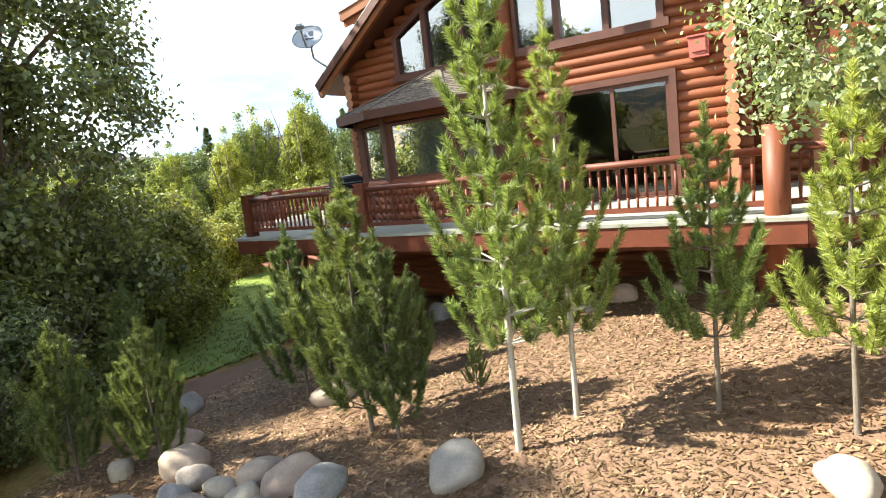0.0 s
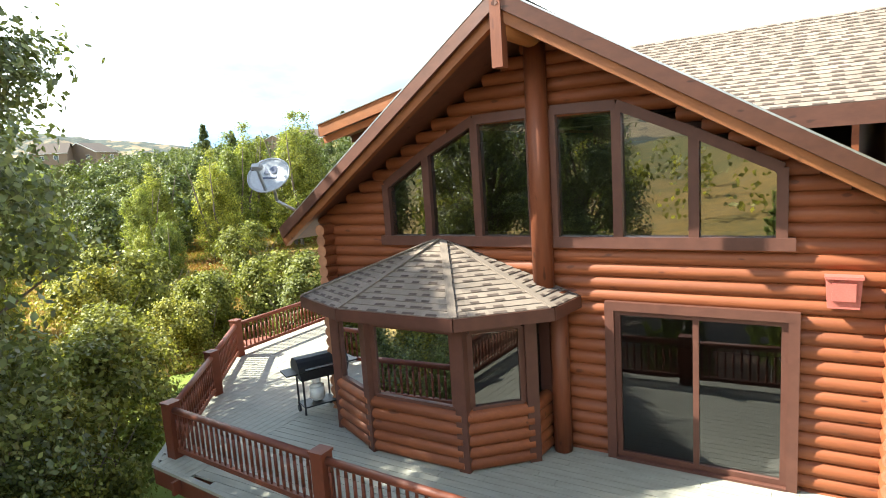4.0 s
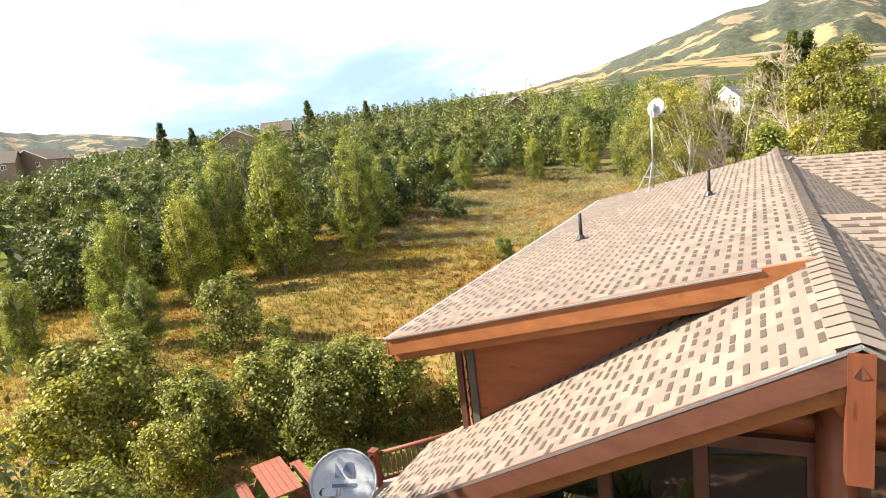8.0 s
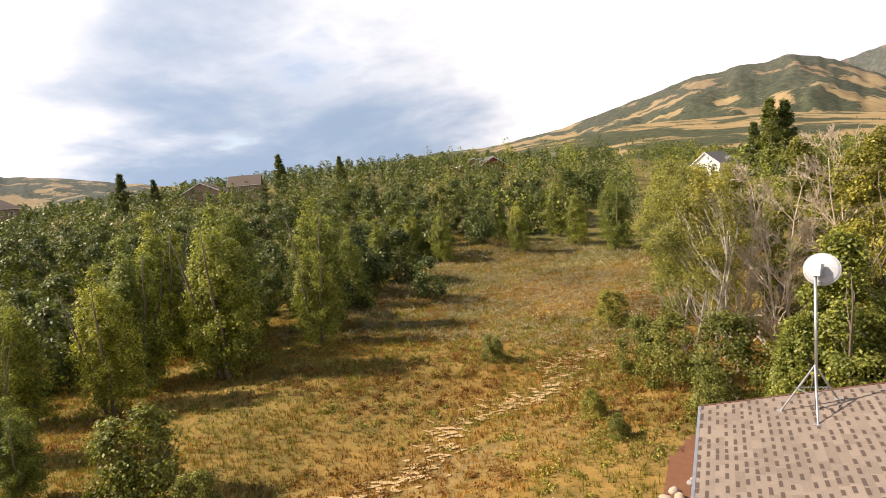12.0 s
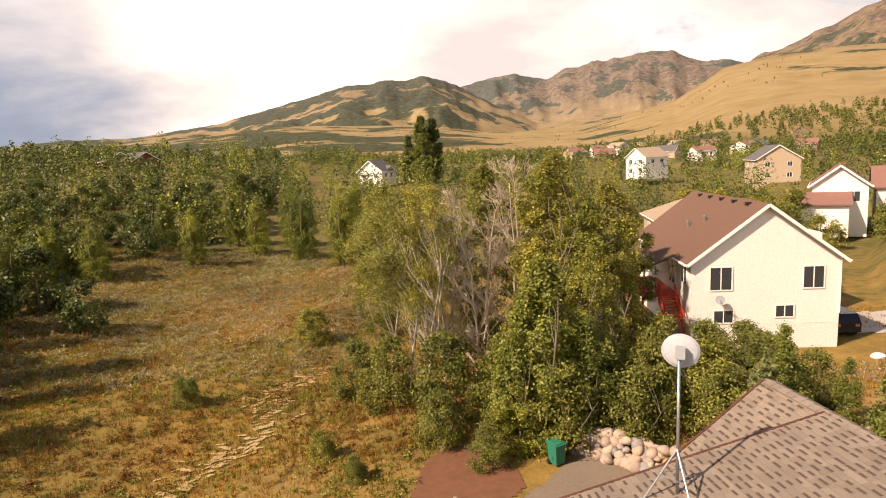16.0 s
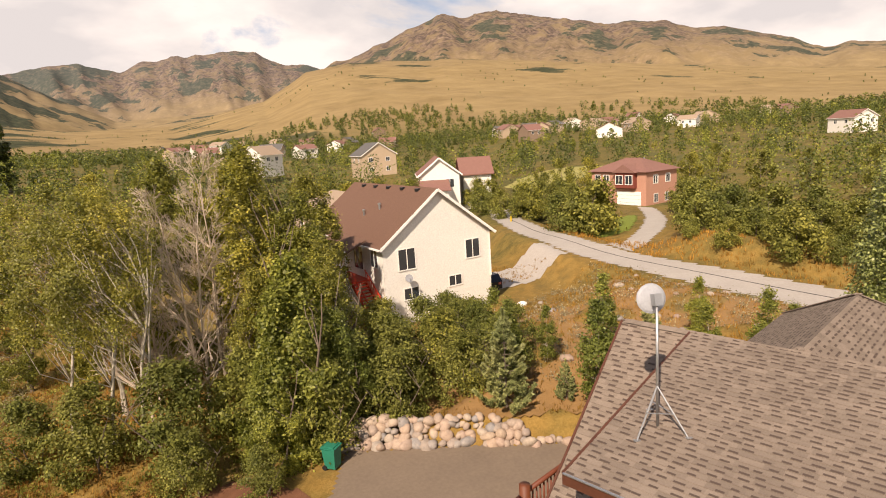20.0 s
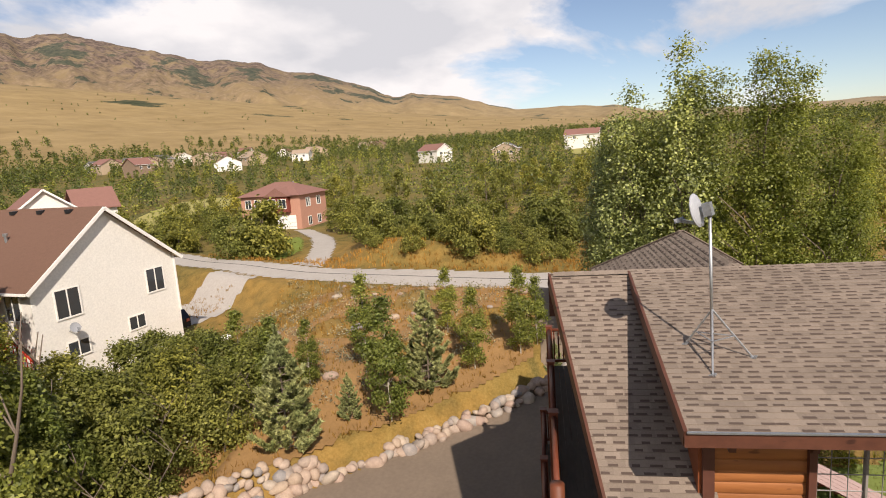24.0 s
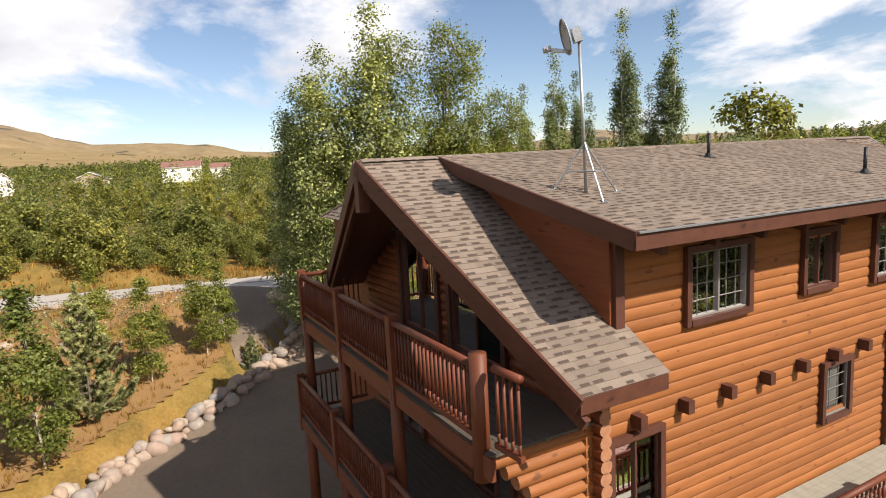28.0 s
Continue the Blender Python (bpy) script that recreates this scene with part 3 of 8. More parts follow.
def range_z(az, r):
    """Golden foothill in front, rocky massif and distant ranges behind: degrees above the eye by bearing."""
    rad = np.radians(az)
    cx, cy = r * np.sin(rad), r * np.cos(rad)
    z = np.full_like(r, -50.0)
    layers = (
        # far end of the slope, its start, bearings and heights, relief
        (1500, 330, 0.12, 7, (-40, 0.3, -28, 2.2, -18, 2.9, -8, 3.9, 4, 3.5, 12, 2.4, 20, 2.4, 28, 4.2, 32, 6.6, 36, 7.3, 46, 7.1, 55, 6.2, 65, 5.1, 75, 3.8, 85, 2.7, 100, 1.5, 120, 0.6, 180, 0.3)),
        (2600, 1150, 0.36, 12, (-40, 0.5, -31, 2.1, -27.8, 3.0, -20, 3.3, -13.5, 4.1, -9.6, 5.2, -6, 6.2, -2, 7.1, 2, 7.5, 5.7, 7.7, 8.5, 7.0, 12, 5.0, 16, 3.0, 31, 3.8, 33, 6.8, 35.5, 7.5, 38.2, 8.3, 41.7, 10.2, 44.5, 10.8, 50, 10.7, 53.6, 9.9, 58, 9.3, 64, 8.6, 69, 7.5, 72.5, 6.6, 76.5, 5.2, 79.3, 5.3, 82, 4.8, 85, 3.9, 88, 3.1, 92, 3.1, 97, 2.9, 100, 2.1, 106, 1.5, 180, 0.5)),
        (3900, 2500, 0.46, 15, (-75, 4.4, -65, 4.4, -58, 3.5, -50, 2.3, -40, 1.8, -25, 1.0, 6, 5.4, 9.3, 7.1, 14, 7.85, 16.6, 7.1, 21.6, 8.1, 25.3, 8.75, 28.8, 8.1, 32.3, 7.1, 40, 5, 80, 2.6, 97, 2.3, 101, 2.0, 118, 1.6, 124, 1.4, 127.5, 1.7, 130.5, 2.6, 140, 1.5, 153, 1.1, 159, 2.0, 165, 1.3, 180, 0.8)),
    )
    for far, start, rough, relief, prof in layers:
        el = profile(az, prof)
        h = far * np.tan(np.radians(el)) + 10
        t = np.clip((r - start) / (far - start), 0, 1)
        shape = t ** 1.25
        # spurs run down the slope, a little crooked
        warp = 2.2 * value_noise(cx / far * 9 + 11, cy / far * 9 + 5, far)
        gully = 0.6 * fold(az * relief / 62 + warp * 0.5 + 40, r / far * 1.7 + 4, far) + 0.4 * fold(cx / far * relief * 1.3 + 40, cy / far * relief * 1.3 + 40, far)
        crest = 1 + rough * 0.25 * (fold(az * 0.3 + 90, az * 0 + far, 3) - 0.62)
        zz = h * crest * shape * (1 + rough * 2.6 * (gully - 0.62) * np.minimum(1, 2.5 * t) * (1.0 - t * t))
        zz = np.where(r > far, h * crest * (1 - 0.6 * (r - far) / far), zz)
        z = np.maximum(z, np.where(r > start, zz, -50))
    return z


def build_ground():
    rs = np.concatenate([np.linspace(0.5, 60, 110), np.geomspace(61.5, 300, 55), np.geomspace(306, 4700, 130)])
    az = np.radians(np.concatenate([np.arange(-85, 112, 0.25), np.arange(112, 275, 1.0)]))
    n_az = len(az)
    A, R = np.meshgrid(az, rs, indexing="ij")
    X, Y = -5 + R * np.sin(A), 28 + R * np.cos(A)
    Z = ground_z(X, Y)
    V = np.stack([X, Y, Z], -1).reshape(-1, 3)
    nr = len(rs)
    i, j = np.meshgrid(np.arange(n_az), np.arange(nr - 1), indexing="ij")
    i2 = (i + 1) % n_az
    F = np.stack([i * nr + j, i * nr + j + 1, i2 * nr + j + 1, i2 * nr + j], -1).reshape(-1, 4)
    V = np.vstack([V, [[-5, 28, float(ground_z(-5.0, 28.0))]]])
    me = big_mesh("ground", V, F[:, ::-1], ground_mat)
    me.polygons.foreach_set("use_smooth", [True] * len(me.polygons))
    return tagged(new("ground", me), "dry golden meadow running to brushy foothills and rocky mountains", "ground", kind="structure")


def patch(name, inside, x0, x1, y0, y1, step, lift, mat, label, category):
    """A sheet lying on the ground wherever inside(x, y) holds; a rim wall hides its edge."""
    xs, ys = np.arange(x0, x1 + step / 2, step), np.arange(y0, y1 + step / 2, step)
    X, Y = np.meshgrid(xs, ys, indexing="ij")
    inn = inside(X, Y)
    Z = ground_z(X, Y) + lift
    idx = np.arange(X.size).reshape(X.shape)
    q = inn[:-1, :-1] & inn[1:, :-1] & inn[1:, 1:] & inn[:-1, 1:]
    F = np.stack([idx[:-1, :-1][q], idx[1:, :-1][q], idx[1:, 1:][q], idx[:-1, 1:][q]], -1)
    used, inv = np.unique(F, return_inverse=True)
    V = np.stack([X, Y, Z], -1).reshape(-1, 3)[used]
    me = big_mesh(name, V, inv.reshape(F.shape), mat)
    return tagged(new(name, me), label, category, kind="structure")


build_ground()
# road, drives, garden beds, lawn
patch("road", lambda x, y: np.abs(x - road_x(y)) < 2.9, 12, 76, -30, 84, 0.5, 0.03, asphalt, "pale worn asphalt street with a dark tar seam", "road")


def seam():
    g = Geo()
    for y in np.arange(-30, 82, 2.0):
        a, b = (float(road_x(y)) + 0.4, y, 0), (float(road_x(y + 2)) + 0.4, y + 2, 0)
        a, b = [(p[0], p[1], float(ground_z(p[0], p[1])) + 0.036) for p in (a, b)]
        g.beam(a, b, 0.12, 0.012)
    solo("tar_seam_line", g, tar, "dark tar seam along the middle of the street", "road", kind="structure")


seam()


def in_drive(x, y):
    v = x * 0.69 - y * 0.73
    u = wall_u(x, y)
    curve = np.where(v > -16, 0.02 * (v + 16) ** 2, 0)
    return ((u < -0.15) | ((x > 9.3) & (y < 28.4 + 0.06 * (x - 10)))) & (u > -14 + 0.3 * np.clip(v + 24, 0, 30)) & (v > -33.5) & (x < road_x(y) - 2.0) & (y > 16)


patch("driveway", in_drive, -10, 24, 14, 44, 0.25, 0.025, drive_mat, "grey brown gravel driveway below the house", "driveway")
patch("bark_bed", lambda x, y: (np.hypot((x + 9.3) / 2.6, (y - 38.6) / 5.2) < 1) & ~in_drive(x, y), -13, -5, 32, 45, 0.25, 0.035, bark_mulch, "red bark mulch bed beside the driveway", "ground")
patch("mulch_garden", lambda x, y: (y < 15) & (y > 0.8) & (x > -10.3 + 0.35 * np.abs(y - 8) - 0.5 * np.sin(y)) & (x < 9), -12, 10, -6, 15, 0.25, 0.03, mulch_mat, "sloping garden bed of tan wood chip mulch", "ground")
patch("parking_area", lambda x, y: (y < 0.55) & (y > -12) & (np.abs(x) < 11), -12, 12, -13, 1, 0.3, 0.03, drive_mat, "dark gravel parking area behind the garden", "driveway")
patch("lawn", lambda x, y: (x < -10.0 + 0.35 * np.abs(y - 8) - 0.5 * np.sin(y)) & (np.hypot((x + 15.5) / 6.5, (y - 14.5) / 9.0) < 1), -24, -8, 4, 25, 0.25, 0.03, lawn_mat, "small mown green lawn beside the deck", "lawn")
patch("neighbour_drive", lambda x, y: (x < road_x(y) - 2.6) & (np.abs(y - 57.0 + 0.26 * (x - 21)) < 3.2) & (x > 19.0), 16, 38, 46, 66, 0.4, 0.04, asphalt, "pale concrete drive of the white house", "driveway")
patch("pink_house_drive", lambda x, y: (x > road_x(y) + 2.6) & (np.abs(y - 49.5 - 0.24 * (x - 34) - 0.011 * np.clip(x - 42, 0, 40) ** 2) < 1.7) & (x < 65.5), 26, 67, 42, 72, 0.4, 0.04, asphalt, "short concrete drive across the street", "driveway")
patch("far_lawn", lambda x, y: (x > road_x(y) + 3.5) & (np.hypot((x - 51) / 9, (y - 58) / 4.0) < 1) & (np.abs(y - 49.5 - 0.24 * (x - 34) - 0.011 * np.clip(x - 42, 0, 40) ** 2) > 2.3), 40, 64, 50, 66, 0.5, 0.05, lawn_mat, "watered green lawn across the street", "lawn")

hay_mat = plain("pale_hay_field", (0.30, 0.27, 0.085), 0.8, 0.4, 0.95, bump=0.5)
patch("hay_field", lambda x, y: np.hypot((x - 104) / 19, (y - 104) / 11) < 1, 84, 124, 92, 116, 1.0, 0.08, hay_mat, "pale green mown field beyond the white houses", "field")
patch("dry_field", lambda x, y: np.hypot((x - 240) / 23, (y - 8) / 8.5) < 1, 216, 264, -2, 18, 1.0, 0.08, hay_mat, "dry yellow field before a long white house", "field")
patch("dry_slope", lambda x, y: (wall_u(x, y) > 0.45) & ~in_drive(x, y) & (x < road_x(y) - 3.3) & (y < 48 - 0.1 * x) & (np.sin(x * 0.9 + 2) * np.cos(y * 0.8) + 0.06 * wall_u(x, y) < 0.95), -5, 24, 22, 47, 0.3, 0.03, slope_soil, "dry orange-brown soil slope above the boulder wall", "ground")


def sand_trail():
    g = np.random.default_rng(5)
    verts, faces = [], []
    for k in range(300):
        s = g.uniform(0, 1)
        x, y = -24.6 + 7.2 * s + g.normal(0, 0.7), 33 + 26 * s
        x += 0.9 * math.sin(y * 0.55)
        L, W, n = g.uniform(0.10, 0.55), g.uniform(0.05, 0.2), 9
        a0 = g.uniform(-0.5, 0.9)
        base = len(verts)
        for q in range(n):
            a = 2 * math.pi * q / n
            r = g.uniform(0.45, 1.25)
            px, py = L * r * math.cos(a), W * r * math.sin(a)
            X, Y = x + px * math.cos(a0) - py * math.sin(a0), y + px * math.sin(a0) + py * math.cos(a0)
            verts.append((X, Y, float(ground_z(X, Y)) + 0.07))
        faces.append(tuple(base + q for q in range(n)))
    geo = Geo().add(verts, faces)
    solo("sand_wash", geo, sand_mat, "pale eroded sand patches along a dry wash", "ground", kind="stuff")


sand_trail()

# ---- the log house ----
XW, XE, YF, YN = -9.0, -0.84, 12.75, 26.2   # outer wall faces
RX, RZ, PITCH, DPITCH = -4.92, 7.11, 0.6025, 0.217
FLOOR = 0.95
R_LOG, COURSE = 0.105, 0.18

unit_log = Geo().tube((0, 0, 0), (1, 0, 0), 1.0, n=10).mesh("log", [log_x, endgrain], True)
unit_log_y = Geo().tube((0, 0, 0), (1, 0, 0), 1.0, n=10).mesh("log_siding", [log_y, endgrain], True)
for me_ in (unit_log, unit_log_y):
    fix_normals(me_)
    for p_ in me_.polygons:
        if len(p_.vertices) > 4:
            p_.material_index, p_.use_smooth = 1, False


def lay_log(parent, a, b, r, along_y=False, flat=None):
    """One log from a to b as a piece of its wall."""
    a, b = Vector(a), Vector(b)
    d = b - a
    ob = new("log", unit_log_y if along_y else unit_log)
    ob.parent = parent
    ob.matrix_basis = Matrix.Translation(a) @ d.to_track_quat("X", "Z").to_matrix().to_4x4() @ Matrix.Diagonal((d.length, flat or r, r, 1))
    return ob


def spans(lo, hi, cuts):
    """What is left of [lo, hi] without the cuts."""
    out = [(lo, hi)]
    for c0, c1 in cuts:
        out = [s for a, b in out for s in ((a, min(b, c0)), (max(a, c1), b)) if s[1] - s[0] > 0.04]
    return out


def log_wall(house, name, axis, face, inward, z0, ztop, ends, openings, over=0.0):
    """A wall of stacked logs. ends(z): its extent at a height; openings(z): gaps at a height."""
    core = Geo()
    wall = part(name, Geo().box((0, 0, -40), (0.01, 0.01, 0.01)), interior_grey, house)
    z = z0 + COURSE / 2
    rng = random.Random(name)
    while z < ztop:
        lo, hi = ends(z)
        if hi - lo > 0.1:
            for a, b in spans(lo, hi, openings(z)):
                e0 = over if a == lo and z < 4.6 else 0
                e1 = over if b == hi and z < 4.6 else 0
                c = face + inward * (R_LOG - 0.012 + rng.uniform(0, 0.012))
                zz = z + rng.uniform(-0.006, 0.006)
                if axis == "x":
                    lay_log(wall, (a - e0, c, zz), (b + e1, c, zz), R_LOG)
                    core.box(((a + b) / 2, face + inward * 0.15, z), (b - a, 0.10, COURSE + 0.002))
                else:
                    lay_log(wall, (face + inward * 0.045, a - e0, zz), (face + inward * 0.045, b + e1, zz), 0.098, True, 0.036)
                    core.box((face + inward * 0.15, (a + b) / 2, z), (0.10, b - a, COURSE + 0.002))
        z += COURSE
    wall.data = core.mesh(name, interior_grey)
    return wall


def rect(*r):
    """Openings (a0, a1, z0, z1) as a function of height."""
    return lambda z: [(a, b) for a, b, c, d in r if c < z < d]


def roof_under(x):
    return RZ - PITCH * abs(x - RX) - 0.30


def gable_ends(z):
    h = (roof_under(RX) - z) / PITCH
    return (max(XW, RX - h), min(XE, RX + h))


house = thing("log_house", "two-storey red-brown log house with gables and shed dormers", "house")

WL, WR, WB, WT = (-7.59, -5.06), (-4.75, -2.02), 4.05, 5.68


def front_openings(z):
    out = [c for c in ((-8.35, -4.95),) if 0.9 < z < 3.15]
    if 0.98 < z < 3.13:
        out.append((-3.97, -1.94))
    if WB < z < WT:
        cut = max(0, z - 4.86) * 1.62
        out += [(WL[0] + min(cut, 1.6), WL[1]), (WR[0], WR[1] - min(cut, 1.6))]
    return out


log_wall(house, "wall_south", "x", YF, 1, -1.0, 6.9, gable_ends, front_openings, 0.16)
W_WIN = [(22.98, 24.3, 4.50, 5.50), (20.62, 21.45, 4.55, 5.46), (17.9, 19.25, 4.45, 5.46), (24.95, 25.85, 1.75, 2.95), (20.0, 20.75, 2.05, 3.0), (17.3, 18.5, 0.98, 3.05)]
log_wall(house, "wall_west", "y", XW, 1, -2.0, 5.95, lambda z: (YF + 0.2, YN - 0.05) if z < 4.45 else (14.15, 25.8), rect(*W_WIN), 0.15)
log_wall(house, "wall_east", "y", XE, -1, -1.2, 5.95, lambda z: (YF + 0.2, YN - 0.05) if z < 4.4 else (0, 0), lambda z: [])
N_OPEN = [(-6.9, -5.2, 3.5, 5.3), (-4.6, -3.0, 3.5, 5.5), (-7.0, -5.9, 1.0, 3.0), (-3.6, -2.0, 1.0, 3.0)]
log_wall(house, "wall_north", "x", YN, -1, -2.0, 6.9, gable_ends, rect(*N_OPEN), 0.16)

# floors, and walls added as dark backing behind the windows
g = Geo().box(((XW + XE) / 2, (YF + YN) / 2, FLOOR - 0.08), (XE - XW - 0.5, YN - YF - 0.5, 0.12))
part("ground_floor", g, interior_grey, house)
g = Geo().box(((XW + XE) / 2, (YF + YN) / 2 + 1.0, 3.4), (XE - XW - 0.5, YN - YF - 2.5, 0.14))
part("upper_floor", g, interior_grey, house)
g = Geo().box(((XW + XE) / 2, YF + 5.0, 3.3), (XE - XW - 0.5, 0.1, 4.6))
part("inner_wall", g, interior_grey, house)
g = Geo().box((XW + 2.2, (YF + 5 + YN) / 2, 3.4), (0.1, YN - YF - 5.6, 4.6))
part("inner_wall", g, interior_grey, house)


# windows
def window(parent, name, axis, face, out, a0, a1, z0, z1, cols=2, grid=(0, 0), frame_mat=None, trim=0.13, sash=0.05, blind=0.0):
    """A framed window in a wall; out: which way is outside."""
    frame_mat = frame_mat or trim_wood

    def P(a, d, z):
        return (a, face + out * d, z) if axis == "x" else (face + out * d, a, z)

    def bar(g, a, b, c, d, dep, th):
        s = ((b - a), th, (d - c)) if axis == "x" else (th, (b - a), (d - c))
        g.box(P((a + b) / 2, dep, (c + d) / 2), s)

    w = part(name, Geo().box(P((a0 + a1) / 2, 0.03, z1 + trim / 2), (a1 - a0 + 2 * trim, 0.09, trim) if axis == "x" else (0.09, a1 - a0 + 2 * trim, trim)), frame_mat, parent)
    for e0 in (a0 - trim, a1):
        g = Geo()
        bar(g, e0, e0 + trim, z0 - trim, z1, 0.03, 0.085)
        part("window_frame", g, frame_mat, w)
    g = Geo()
    bar(g, a0, a1, z0 - trim, z0, 0.035, 0.10)
    part("window_sill", g, frame_mat, w)
    g = Geo()
    for k in range(cols + 1):
        x = a0 + (a1 - a0) * k / cols
        x = min(max(x, a0 + sash / 2), a1 - sash / 2)
        bar(g, x - sash / 2, x + sash / 2, z0, z1, -0.01, 0.05)
    bar(g, a0, a1, z0, z0 + sash, -0.01, 0.048)
    bar(g, a0, a1, z1 - sash, z1, -0.01, 0.048)
    part("sash", g, muntin_grey if grid[0] else frame_mat, w)
    if grid[0]:
        g = Geo()
        for c in range(cols):
            s0, s1 = a0 + (a1 - a0) * c / cols, a0 + (a1 - a0) * (c + 1) / cols
            for k in range(1, grid[0]):
                x = s0 + (s1 - s0) * k / grid[0]
                bar(g, x - 0.004, x + 0.004, z0, z1, -0.028, 0.012)
            for k in range(1, grid[1]):
                z = z0 + (z1 - z0) * k / grid[1]
                bar(g, s0, s1, z - 0.005, z + 0.005, -0.028, 0.0125)
        part("muntin", g, muntin_grey, w)
    for c in range(cols):
        s0, s1 = a0 + (a1 - a0) * c / cols, a0 + (a1 - a0) * (c + 1) / cols
        q = [P(s0, -0.03, z0), P(s1, -0.03, z0), P(s1, -0.03, z1), P(s0, -0.03, z1)]
        pn = part("pane", Geo().add(q, [(0, 1, 2, 3)]), clear_glass, w)
        pn.visible_shadow = False
    if blind:
        g = Geo()
        bar(g, a0 + 0.03, a1 - 0.03, z1 - (z1 - z0) * blind, z1, -0.12, 0.02)
        part("blind", g, blind_white, w)
    return w


for k, (a0, a1, z0, z1) in enumerate(W_WIN[:5]):
    window(house, "window", "y", XW, -1, a0, a1, z0, z1, 2 if a1 - a0 > 0.8 else 1, (3, 4) if k in (0, 2, 4) else (0, 0), trim=0.10, sash=0.03, blind=(0.97, 0.6, 0.97, 0.0, 0.97)[k])
window(house, "side_door", "y", XW, -1, *W_WIN[5], 1)
window(house, "sliding_door", "x", YF, -1, -3.97, -1.94, 0.98, 3.06, 2, trim=0.12, sash=0.07, blind=0.0)
for a0, a1, z0, z1 in N_OPEN:
    window(house, "window", "x", YN, 1, a0, a1, z0, z1, 2)


def gable_window(cuts, tops, bottom):
    """A row of tall lights under the rake; the top edge follows the roof."""
    w = part("gable_window", Geo().box(((cuts[0] + cuts[-1]) / 2, YF - 0.035, bottom - 0.07), (cuts[-1] - cuts[0] + 0.28, 0.11, 0.15)), trim_wood, house)
    for k in range(len(cuts)):
        part("mullion", Geo().box((cuts[k], YF - 0.03, (bottom + tops[k]) / 2 + 0.02), (0.12, 0.09, tops[k] - bottom + 0.08)), trim_wood, w)
    for k in range(len(cuts) - 1):
        g = Geo().beam((cuts[k], YF - 0.032, tops[k] + 0.05), (cuts[k + 1], YF - 0.032, tops[k + 1] + 0.05), 0.088, 0.13)
        part("window_head", g, trim_wood, w)
    for k in range(len(cuts) - 1):
        q = [(cuts[k], YF + 0.02, bottom), (cuts[k + 1], YF + 0.02, bottom), (cuts[k + 1], YF + 0.02, tops[k + 1]), (cuts[k], YF + 0.02, tops[k])]
        part("pane", Geo().add(q, [(0, 1, 2, 3)]), glass, w).visible_shadow = False
    return w


gable_window((-7.59, -6.80, -5.93, -5.06), (4.82, 5.28, 5.70, 5.72), WB)
gable_window((-4.75, -3.88, -2.96, -2.02), (5.72, 5.70, 5.28, 4.80), WB)
part("gable_post", Geo().tube((RX, YF - 0.12, 3.35), (RX, YF - 0.12, 6.65), 0.15, n=12), log_z, house, smooth=True)
part("porch_post", Geo().tube((-4.72, YF - 0.12, FLOOR), (-4.72, YF - 0.12, 3.3), 0.13, n=12), log_z, house, smooth=True)


